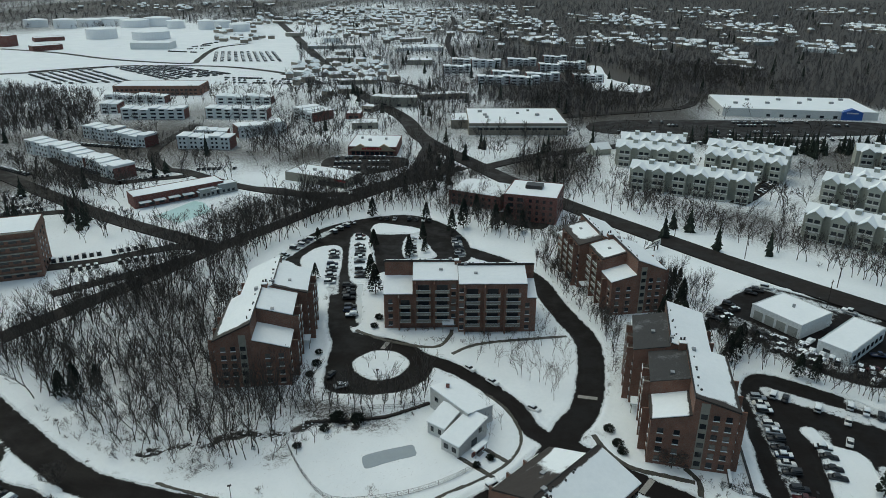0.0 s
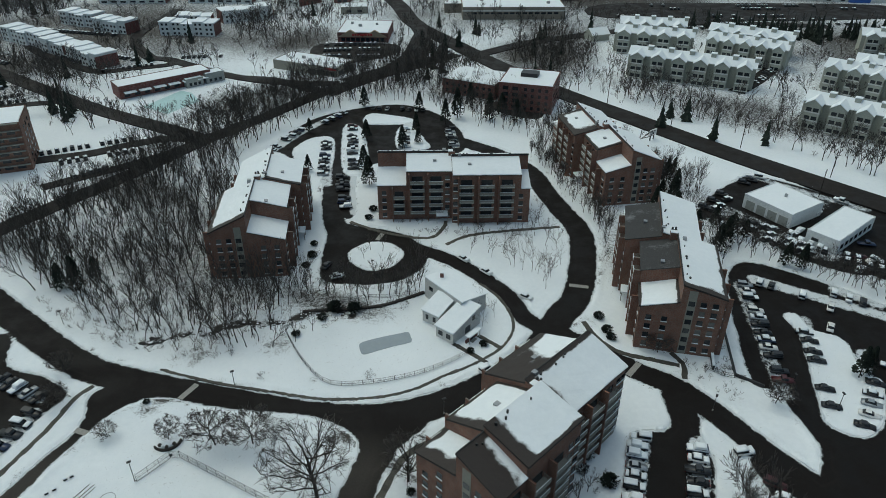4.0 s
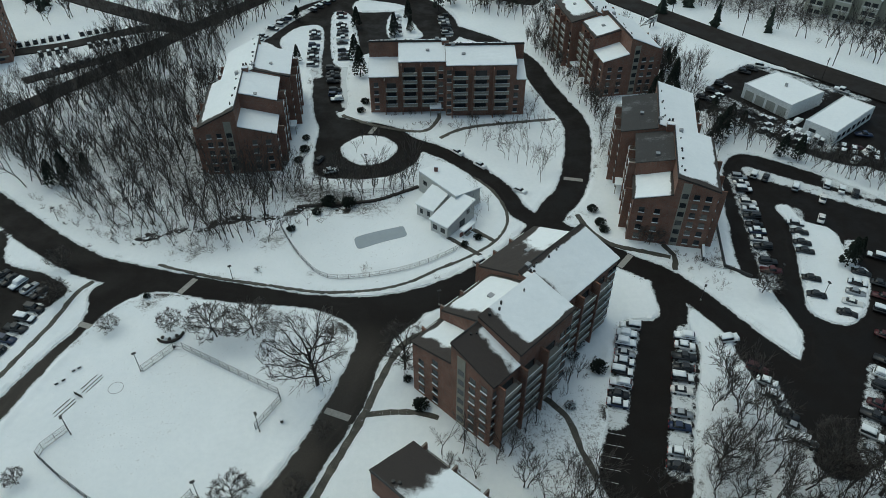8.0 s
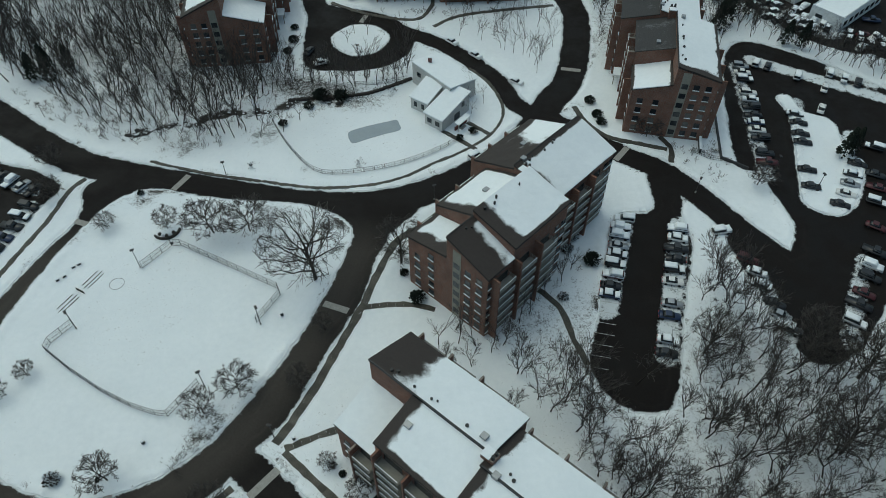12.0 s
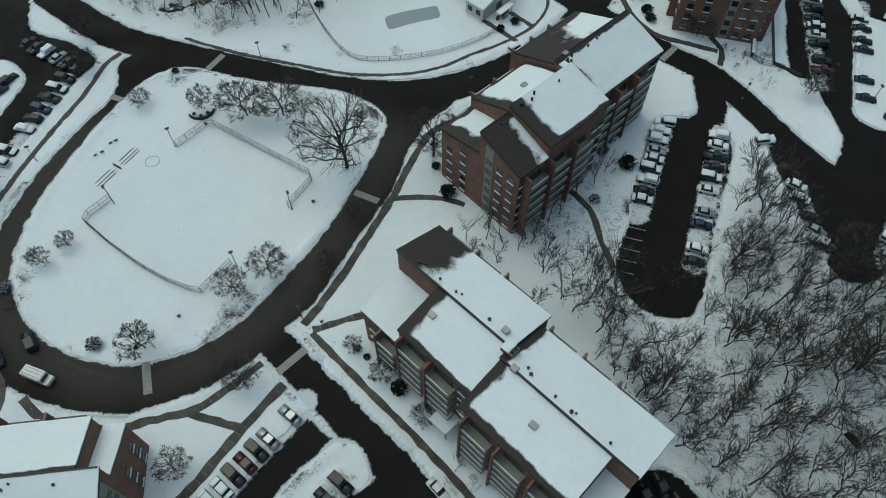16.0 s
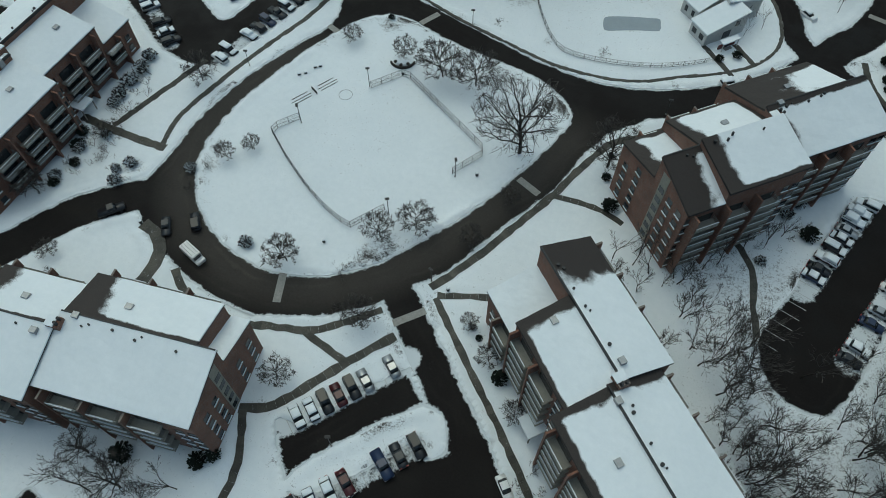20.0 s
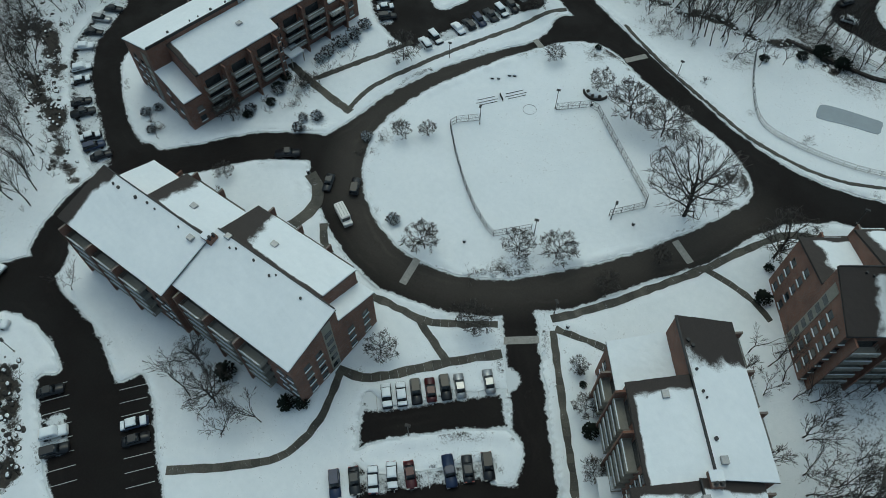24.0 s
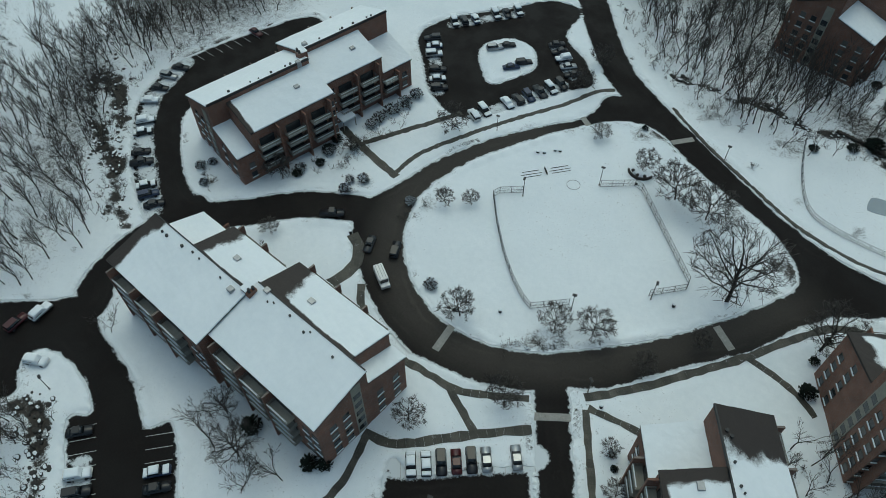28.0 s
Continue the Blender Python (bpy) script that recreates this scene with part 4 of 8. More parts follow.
# ---- bare winter trees ----
def sd_at(x, y):
    i, j = int(np.searchsorted(gx, x)), int(np.searchsorted(gy, y))
    return SD[min(i, len(gx) - 1), min(j, len(gy) - 1)]


def tubes(name, segs, mat, sides=3):
    """Tapered tubes; the thin boughs and twigs are narrow strips."""
    v, f = [], []
    turn = random.Random(len(segs))
    for a, b, r0, r1, thin in segs:
        d = (b - a).normalized()
        s = d.cross(Vector((0.31, 0.17, 0.94)) if abs(d.z) < 0.9 else Vector((1, 0, 0))).normalized()
        t = d.cross(s)
        k = len(v)
        if thin:
            c = turn.uniform(0, math.pi)
            u = s * math.cos(c) + t * math.sin(c)
            v += [a - u * r0, a + u * r0, b + u * r1, b - u * r1]
            f.append((k, k + 1, k + 2, k + 3))
            continue
        for p, r in ((a, r0), (b, r1)):
            for i in range(sides):
                c = 2 * math.pi * i / sides
                v.append(p + (s * math.cos(c) + t * math.sin(c)) * r)
        for i in range(sides):
            j = (i + 1) % sides
            f.append((k + i, k + j, k + sides + j, k + sides + i))
    return mesh_from(name, v, f, mat, True)


def forked(seed, height, trunk, wide, deep, stem=0.3, lean=0.15, splits=2.3, sides=0.8, bend=0.2, rise=0.06):
    """Segments (a, b, r0, r1, level) of a tree that forks again and again from a short stem."""
    r = random.Random(seed)
    segs = []

    def limb(p, d, length, radius, level):
        pieces = 3 if level == 0 else 2 if level < 4 else 1
        for i in range(pieces):
            d = Vector((d.x + r.uniform(-bend, bend), d.y + r.uniform(-bend, bend), d.z + r.uniform(-bend, bend) * 0.6 + (rise if level else 0.1))).normalized()
            q = p + d * (length / pieces)
            r0, r1 = radius * (1 - 0.35 * i / pieces), radius * (1 - 0.35 * (i + 1) / pieces)
            segs.append((p, q, max(r0, 0.02), max(r1, 0.016), level))
            p = q
            if 0 < level < deep and i < pieces - 1 and r.random() < sides:
                limb(p, turned(d, wide * r.uniform(1.0, 1.6)), length * r.uniform(0.45, 0.65), radius * 0.45, level + 1)
        if level < deep:
            n = int(splits) + (r.random() < splits % 1) + (level == 0)
            for k in range(n):
                limb(p, turned(d, wide * (r.uniform(0.25, 0.6) if k == 0 and level else r.uniform(0.7, 1.2))), length * r.uniform(0.62, 0.86) * (1.25 if level == 0 else 1), radius * (0.66 if k == 0 else 0.52), level + 1)

    def turned(d, angle):
        side = d.cross(Vector((r.uniform(-1, 1), r.uniform(-1, 1), r.uniform(-0.6, 0.6)))).normalized()
        return (d * math.cos(angle) + side * math.sin(angle)).normalized()

    limb(Vector((0, 0, -0.3)), Vector((r.uniform(-lean, lean), r.uniform(-lean, lean), 1)).normalized(), height * stem, trunk, 0)
    top = max(q[1].z for q in segs)
    f = height / top
    return [(a * f, b * f, r0, r1, k) for a, b, r0, r1, k in segs]


def domed(seed, height, reach, trunk, limbs, stem=0.2, lean=0.1):
    """Segments (a, b, r0, r1, level) of an old open-grown tree whose limbs, boughs and twigs fill a rounded crown."""
    r = random.Random(seed)
    segs = []
    mid = Vector((r.uniform(-lean, lean) * height, r.uniform(-lean, lean) * height, height * (0.5 + stem / 2)))
    size = Vector((reach, reach, height * (0.5 - stem / 2)))

    def kept(q):
        d = Vector(((q.x - mid.x) / size.x, (q.y - mid.y) / size.y, (q.z - mid.z) / size.z))
        n = d.length * r.uniform(0.82, 1.25)
        return q if n < 1 else mid + Vector((d.x * size.x, d.y * size.y, d.z * size.z)) / n

    def bough(p, q, r0, r1, steps, level, sway):
        nodes = [p]
        for i in range(1, steps + 1):
            t = i / steps
            w = p.lerp(q, t) + Vector((r.uniform(-1, 1), r.uniform(-1, 1), r.uniform(-0.4, 0.9))) * sway * (1 if i < steps else 0.3)
            segs.append((nodes[-1], w, max(0.02, r0 + (r1 - r0) * (i - 1) / steps), max(0.016, r0 + (r1 - r0) * t), level))
            nodes.append(w)
        return nodes

    top = Vector((mid.x * 0.7, mid.y * 0.7, height * 0.62))
    stemline = bough(Vector((0, 0, -0.3)), top, trunk, trunk * 0.45, 4, 0, height * 0.02)
    for i in range(limbs):
        a, up = i * 2.4 + r.uniform(-0.3, 0.3), -0.35 + 1.25 * (i + 0.5) / limbs
        out = math.sqrt(max(0.0, 1 - up * up)) if abs(up) < 1 else 0.0
        tip = mid + Vector((math.cos(a) * out * size.x, math.sin(a) * out * size.y, up * size.z)) * 0.92
        start = stemline[1 + (i * 3) // limbs].lerp(stemline[min(4, 2 + (i * 3) // limbs)], r.random())
        line = bough(start, tip, trunk * 0.42, trunk * 0.13, 4, 1, height * 0.024)
        for k in (1, 2, 3, 4):
            ahead = (line[k] - line[k - 1]).normalized()
            for _ in range(2):
                side = ahead.cross(Vector((r.uniform(-1, 1), r.uniform(-1, 1), r.uniform(-1, 1)))).normalized()
                end = kept(line[k] + (ahead * 0.75 + side * r.uniform(0.5, 0.95) + Vector((0, 0, 0.15))) * reach * r.uniform(0.26, 0.42))
                twigs = bough(line[k], end, trunk * 0.13, trunk * 0.06, 2, 2, reach * 0.02)
                for n in (1, 2):
                    fwd = (twigs[n] - twigs[n - 1]).normalized()
                    for _ in range(4):
                        q = kept(twigs[n] + (fwd + Vector((r.uniform(-1, 1), r.uniform(-1, 1), r.uniform(-0.6, 1.0))) * 0.62).normalized() * reach * r.uniform(0.16, 0.31))
                        w = bough(twigs[n], q, 0.03, 0.02, 1, 3, reach * 0.01)
                        segs.append((twigs[n].lerp(w[1], 0.5), kept(w[1] + Vector((r.uniform(-1, 1), r.uniform(-1, 1), r.uniform(-0.5, 1))) * reach * 0.09), 0.02, 0.016, 4))
    return segs


def tree_kind(seed, solid=2, twig=0.03, shape=forked, **k):
    """Trunk with main limbs, and a crown of thin boughs and twigs."""
    s = shape(seed, **k)
    return (tubes("trunk", [(*q[:4], False) for q in s if q[4] <= solid - 1], BARK, 4 if solid > 2 else 3),
            tubes("crown", [(q[0], q[1], max(q[2], twig * 1.15), max(q[3], twig * 0.75), q[4] > solid) for q in s if q[4] >= solid], TWIG, 3))


WOOD_TREES = [tree_kind(100 + i, height=12.5 + (i % 4) * 1.3, trunk=0.2, wide=0.38, deep=4, stem=0.34, lean=0.2, splits=2.3, sides=0.9, bend=0.15, rise=0.12, twig=0.037) for i in range(9)]
VASE_TREES = [tree_kind(150 + i, height=10.5 + (i % 4) * 1.2, trunk=0.19, wide=0.46, deep=5, stem=0.22, lean=0.3, splits=2.3, sides=1.0, bend=0.13, rise=0.13, twig=0.035) for i in range(8)]
YARD_TREES = [tree_kind(200 + i, shape=domed, height=5.6 + (i % 2) * 0.8, reach=3.3 + 0.3 * (i % 3), trunk=0.15, limbs=12, stem=0.1, twig=0.024) for i in range(4)]
GREAT_TREES = [tree_kind(305 + i, shape=domed, height=15.5, reach=7.6 - 0.5 * i, trunk=0.42, limbs=14, stem=0.16, twig=0.03) for i in range(3)]
THIN_TREES = [tree_kind(400 + i, height=8.5 + i, trunk=0.1, wide=0.42, deep=4, stem=0.4, lean=0.12, splits=2.0, sides=0.9, twig=0.024) for i in range(4)]
LIGHT_TREES = [tree_kind(600 + i, solid=1, height=10.5 + i * 0.7, trunk=0.22, wide=0.45, deep=3, stem=0.28, lean=0.15, splits=2.5, sides=0.8, twig=0.09) for i in range(6)]
LOW_SHRUBS = [tree_kind(540 + i, solid=1, height=2.4 + 0.4 * i, trunk=0.05, wide=0.75, deep=3, stem=0.12, lean=0.3, splits=2.9, sides=0.8, rise=0.1, twig=0.03) for i in range(4)]
SHRUBS = [tree_kind(500 + i, solid=1, height=1.8, trunk=0.045, wide=0.75, deep=4, stem=0.08, lean=0.2, splits=2.8, sides=0.8, twig=0.026) for i in range(3)]


def tree(kind, x, y, scale, turn, label, group, name="bare_tree", category="tree"):
    ob = tagged(new(name, kind[0]), label, category, group=group)
    ob.matrix_basis = pose(x, y, 0.05, 0, 0, turn) @ Matrix.Diagonal((scale, scale, scale, 1))
    part("crown", kind[1], None, ob)
    return ob


def raw(me):
    v = np.empty(len(me.vertices) * 3)
    me.vertices.foreach_get("co", v)
    f = np.empty(len(me.loops), int)
    me.loops.foreach_get("vertex_index", f)
    n = np.empty(len(me.polygons), int)
    me.polygons.foreach_get("loop_total", n)
    return v.reshape(-1, 3), f, n


RAW = {}


def joined_trees(places, label, name="woodland"):
    """The far rest of a wood as one object of its own."""
    vs, fs, ms, ns, n = [], [], [], [], 0
    for kind, x, y, s, turn in places:
        for k in (0, 1):
            if kind[k] not in RAW:
                RAW[kind[k]] = raw(kind[k])
            v, f, sizes = RAW[kind[k]]
            c, q = math.cos(radians(turn)) * s, math.sin(radians(turn)) * s
            vs.append(np.stack([v[:, 0] * c - v[:, 1] * q + x, v[:, 0] * q + v[:, 1] * c + y, v[:, 2] * s + 0.05], 1))
            fs.append(f + n)
            ms.append(np.full(len(sizes), k))
            ns.append(sizes)
            n += len(v)
    v, f, m = np.concatenate(vs), np.concatenate(fs), np.concatenate(ms)
    me = bpy.data.meshes.new(name)
    me.vertices.add(len(v))
    me.vertices.foreach_set("co", v.ravel())
    me.loops.add(f.size)
    me.loops.foreach_set("vertex_index", f.ravel())
    sizes = np.concatenate(ns)
    me.polygons.add(len(sizes))
    me.polygons.foreach_set("loop_start", np.cumsum(sizes) - sizes)
    me.materials.append(BARK)
    me.materials.append(TWIG)
    me.polygons.foreach_set("material_index", m)
    me.update(calc_edges=True)
    tagged(new(name, me), label, "trees", kind="stuff")


def wood(outline, count, label, group, kinds=None, seed=1, scale=(0.75, 1.15), road_gap=2.0, single=0, name="woodland", gap=2.0):
    """Scatters a wood; the trees nearest to the eye's foot are things, the rest one stuff."""
    r = random.Random(seed)
    o = np.array(outline, float)
    lo, hi = o.min(0), o.max(0)
    done, tries = [], 0
    while len(done) < count and tries < 40 * count:
        tries += 1
        x, y = r.uniform(lo[0], hi[0]), r.uniform(lo[1], hi[1])
        if not inside(np.array([[x]]), np.array([[y]]), o)[0, 0] or sd_at(x, y) < road_gap or near_block(x, y):
            continue
        if any((x - q[1]) ** 2 + (y - q[2]) ** 2 < gap * gap for q in done):
            continue
        done.append((r.choice(kinds or WOOD_TREES), x, y, r.uniform(*scale), r.uniform(0, 360)))
    done.sort(key=lambda q: q[1] ** 2 + q[2] ** 2)
    for q in done[:single]:
        tree(*q, label, group)
    if done[single:]:
        joined_trees(done[single:], "many " + label.replace("tree", "trees").replace("sapling", "saplings").replace("shrub", "shrubs"), name)


wood([(-125, 172), (-98, 154), (-78, 144), (-55, 139), (-43, 148), (-42, 168), (-66, 172), (-67, 200), (-70, 225), (-80, 262), (-95, 262), (-140, 205)], 340, "slender leafless woodland tree above patchy snow", "trees of the wood beside the road", seed=1, single=30)
wood([(-50, 150), (-44, 158), (-6, 160), (-3, 170), (-12, 174), (-36, 172), (-43, 171), (-52, 166)], 42, "slim leafless tree on the snowy bank", "trees on the bank", seed=2, single=16, scale=(0.6, 0.85))
wood([(-150, 196), (-136, 184), (-85, 262), (-45, 322), (-8, 352), (25, 362), (20, 388), (-40, 372), (-75, 340), (-110, 280)], 360, "dark leafless tree along the tree-lined cutting", "trees of the cutting", seed=3, single=0, scale=(0.75, 1.15), gap=1.6)
wood([(20, 78), (31, 66), (30, 52), (47, 56), (56, 84), (63, 100), (68, 72), (84, 70), (105, 84), (140, 70), (125, 5), (60, -14), (42, 10), (30, 38)], 480, "leafless woodland tree in deep snow", "trees of the wood behind the car park", VASE_TREES, seed=4, single=50, scale=(0.65, 1.12), gap=2.5)
wood([(-168, 86), (-172, 55), (-166, 30), (-140, 12), (-122, 6), (-113, -10), (-140, -34), (-186, 2), (-192, 40), (-245, 60), (-245, 110), (-195, 125)], 400, "leafless woodland tree on the snowy slope", "trees of the slope wood", WOOD_TREES + VASE_TREES[:3], seed=5, single=35, scale=(0.65, 1.05))
wood([(49, 146), (56, 150), (56, 195), (62, 215), (50, 225), (51, 180)], 26, "leafless tree between road and block", "trees beside the road", seed=6, single=14, scale=(0.45, 0.7))
wood([(2, 202), (40, 203), (40, 180), (30, 165), (20, 178)], 22, "thin pale birch sapling on the lawn", "birches on the lawn", THIN_TREES, seed=7, single=22, scale=(0.7, 1.0), road_gap=3)
wood([(-60, 306), (-38, 324), (8, 326), (18, 290), (40, 300), (60, 320), (30, 345), (-30, 345), (-80, 318)], 190, "leafless tree on the bank behind the car park", "trees of the cutting", seed=8, single=0, scale=(0.6, 0.9))
wood([(70, 345), (100, 318), (180, 250), (200, 262), (150, 320), (100, 360)], 55, "scrubby leafless tree on the snowy embankment", "trees of the embankment", WOOD_TREES + VASE_TREES, seed=9, single=0, scale=(0.6, 1.0))
wood([(70, 175), (96, 178), (106, 200), (100, 240), (80, 250), (82, 215)], 70, "leafless tree beside the yard", "trees beside the yard", seed=10, single=8, scale=(0.5, 0.85))
wood([(100, 178), (132, 160), (150, 158), (150, 166), (112, 185)], 22, "leafless tree beside the yard", "trees beside the yard", seed=11, single=8, scale=(0.4, 0.7))
wood([(-120, -22), (-100, -24), (-85, -22), (-80, -30), (-95, -60), (-130, -60)], 70, "leafless tree at the car park edge", "trees of the slope wood", VASE_TREES, seed=12, single=8, scale=(0.45, 0.8))
wood([(18, 98), (32, 112), (34, 100), (24, 84), (14, 74), (6, 70), (0, 74)], 14, "leafless tree beside the brick block", "trees beside the brick blocks", seed=13, single=14, scale=(0.55, 0.75))
wood([(8, 60), (22, 76), (34, 66), (34, 50), (26, 40), (18, 50)], 6, "leafless tree beside the brick block", "trees beside the brick blocks", VASE_TREES, seed=14, single=6, scale=(0.7, 1.05))
wood([(40, 255), (52, 232), (58, 275), (70, 262), (80, 268), (60, 300), (45, 292)], 45, "leafless tree behind the tall brick block", "trees beside the brick blocks", seed=15, single=0, scale=(0.6, 0.95))
wood([(100, 182), (112, 172), (130, 158), (140, 152), (146, 158), (126, 172), (108, 186), (100, 196), (92, 200), (90, 190)], 50, "leafless tree beside the yard", "trees beside the yard", VASE_TREES, seed=16, single=0, scale=(0.45, 0.8), road_gap=0.5)
wood([(46, 200), (56, 204), (58, 222), (52, 250), (44, 268), (36, 266), (44, 240)], 34, "leafless tree beside the tall brick block", "trees beside the brick blocks", VASE_TREES + WOOD_TREES[:3], seed=17, single=0, scale=(0.5, 0.85), road_gap=1.6)
wood([(66, 196), (74, 196), (92, 246), (84, 256), (76, 230)], 30, "leafless tree beside the tall brick block", "trees beside the brick blocks", VASE_TREES + WOOD_TREES[:3], seed=18, single=0, scale=(0.5, 0.9), road_gap=1.6)
wood([(-152, 198), (-130, 178), (-112, 165), (-100, 176), (-120, 200)], 55, "slender leafless woodland tree above patchy snow", "trees of the wood beside the road", VASE_TREES + WOOD_TREES, seed=19, single=0, scale=(0.55, 0.95), gap=1.8)
wood([(-4, 332), (10, 312), (30, 297), (56, 291), (62, 272), (40, 280), (10, 300), (-2, 318)], 46, "leafless tree before the brick offices", "trees of the cutting", VASE_TREES[:3] + WOOD_TREES, seed=20, single=0, scale=(0.55, 0.9), gap=1.8, road_gap=1.2)
# undergrowth of the woods and banks
wood([(-120, 172), (-98, 158), (-78, 146), (-55, 141), (-43, 148), (-42, 168), (-66, 172), (-67, 200), (-80, 250), (-130, 205)], 190, "low twiggy shrub under the woodland trees", "", LOW_SHRUBS, seed=31, scale=(0.5, 1.1), name="undergrowth")
wood([(20, 82), (31, 66), (32, 50), (47, 56), (56, 84), (63, 100), (68, 72), (84, 70), (105, 84), (140, 70), (125, 5), (60, -14), (42, 10), (34, 38)], 480, "low twiggy shrub in the snowy wood", "", LOW_SHRUBS, seed=32, scale=(0.5, 1.2), name="undergrowth")
wood([(-168, 86), (-172, 55), (-166, 34), (-130, 16), (-118, 4), (-113, -10), (-140, -34), (-230, 15), (-235, 90), (-195, 115)], 230, "low twiggy shrub on the snowy slope", "", LOW_SHRUBS, seed=33, scale=(0.5, 1.2), name="undergrowth")
wood([(-120, -20), (-92, -22), (-76, -16), (-70, -30), (-95, -60), (-130, -60)], 70, "low twiggy shrub at the car park edge", "", LOW_SHRUBS, seed=34, scale=(0.5, 1.1), name="undergrowth")
wood([(78, 340), (100, 318), (185, 242), (215, 250), (190, 285), (150, 322), (105, 352)], 240, "low twiggy shrub on the embankment", "", LOW_SHRUBS, seed=35, scale=(0.5, 1.3), name="undergrowth")
wood([(-140, 300), (-108, 280), (-60, 335), (-75, 352), (-105, 345)], 150, "dense twiggy shrub beside the terrace", "", LOW_SHRUBS, seed=36, scale=(0.8, 1.4), name="undergrowth")
wood([(18, 98), (32, 112), (36, 100), (26, 84), (14, 74), (2, 68), (0, 74)], 26, "low twiggy shrub beside the brick block", "", LOW_SHRUBS, seed=37, scale=(0.4, 0.8), name="undergrowth")
wood([(66, 112), (74, 128), (72, 150), (62, 172), (54, 176), (58, 150), (62, 130)], 22, "low twiggy shrub between lawn and car park", "", LOW_SHRUBS, seed=38, scale=(0.4, 0.8), name="undergrowth")
wood([(-46, 170), (-6, 163), (-3, 172), (-40, 176)], 24, "low twiggy shrub on the snowy bank", "", LOW_SHRUBS, seed=39, scale=(0.4, 0.8), name="undergrowth")
wood([(-112, 160), (-96, 147), (-78, 139), (-60, 133.5), (-50, 137), (-58, 143), (-74, 148), (-98, 164)], 75, "low twiggy shrub at the edge of the wood", "", LOW_SHRUBS, seed=51, scale=(0.5, 1.0), name="undergrowth")
wood([(-48, 142), (-10, 154), (-6, 160), (-44, 154)], 24, "low twiggy shrub beside the stream", "", LOW_SHRUBS, seed=52, scale=(0.4, 0.8), name="undergrowth")
wood([(-105, 158), (-80, 143), (-58, 138), (-46, 144), (-60, 150), (-95, 165)], 30, "leafless sapling at the edge of the wood", "trees of the wood beside the road", WOOD_TREES, seed=53, single=0, scale=(0.4, 0.7), gap=2.5)
wood([(-172, 62), (-166, 34), (-150, 18), (-128, 8), (-122, 13), (-140, 19), (-158, 32), (-167, 50)], 70, "low twiggy shrub above the parking curve", "", LOW_SHRUBS, seed=48, scale=(0.6, 1.2), name="undergrowth", road_gap=1.2)
wood([(-96, -22), (-84, -18), (-70, -25), (-66, -34), (-90, -40)], 14, "leafless tree at the car park edge", "trees of the slope wood", VASE_TREES, seed=49, single=6, scale=(0.4, 0.7), road_gap=1)
wood([(-114, 84), (-107, 80), (-103, 60), (-108, 44), (-114, 40), (-116, 60)], 26, "bare facade shrub dusted with snow", "", LOW_SHRUBS, seed=41, scale=(0.5, 0.95), name="undergrowth")
wood([(-100, 12), (-70, 16), (-50, 22), (-48, 16), (-70, 8), (-98, 6)], 26, "bare facade shrub dusted with snow", "", LOW_SHRUBS, seed=42, scale=(0.45, 0.8), name="undergrowth")
wood([(-19, 52), (-12, 52), (6, 33), (10, 24), (2, 26), (-10, 40)], 26, "bare facade shrub dusted with snow", "", LOW_SHRUBS, seed=43, scale=(0.45, 0.9), name="undergrowth")
wood([(-60, 22), (-50, 8), (-56, -6), (-66, 0), (-76, 4)], 5, "leafless tree before the brick block", "trees beside the brick blocks", VASE_TREES, seed=44, single=5, scale=(0.5, 0.8))
wood([(10, 92), (26, 108), (32, 104), (26, 92), (14, 82)], 16, "bare facade shrub dusted with snow", "", LOW_SHRUBS, seed=45, scale=(0.45, 0.9), name="undergrowth")
wood([(-20, 205), (30, 203), (30, 196), (-14, 198)], 20, "bare facade shrub dusted with snow", "", LOW_SHRUBS, seed=46, scale=(0.4, 0.8), name="undergrowth", road_gap=1)
wood([(-44, 222), (-40, 205), (-38, 185), (-36, 175), (-40, 172)], 22, "bare facade shrub dusted with snow", "", LOW_SHRUBS, seed=47, scale=(0.4, 0.8), name="undergrowth", road_gap=1)
# single trees
YARD = [(-47.9, 107.3, 1.45), (-39.9, 107.6, 1.3), (-72.1, 109.6, 0.6), (-80.1, 67.3, 0.6), (-76.2, 71.3, 0.55), (-41.2, 62.3, 0.85), (-36.0, 67.1, 0.9), (-55.4, 50.4, 1.0), (-37.2, 44.5, 0.95), (-44.5, 28.9, 0.75),
        (-25.1, 68.9, 0.6), (-21, 80.3, 0.6), (-98.1, 33.6, 0.6), (-97.5, 84, 1.0), (-88.1, 120.4, 0.8), (-58.6, 108.8, 0.8), (-17.8, 52.1, 0.5), (-12.4, 47.0, 0.6), (-4.7, 39.4, 0.5),
        (78.5, 119, 0.9), (-106.9, 61.4, 0.6), (-91, 131, 0.8), (56, 137.5, 0.9), (-110, 44, 0.9)]
for i, (x, y, s) in enumerate(((-52.7, 0.3, 0.88), (-49.5, 6.5, 0.8), (-95.4, -3.4, 0.6))):
    tree(VASE_TREES[(3 * i + 1) % 8], x, y, s, 67 * i, "leafless tree forking upwards before the brick block", "trees beside the brick blocks")
for i, (x, y, s) in enumerate(YARD):
    tree(YARD_TREES[i % 4], x, y, s * 1.15, 67 * i, "small spreading leafless tree on the snow", "lawn trees")
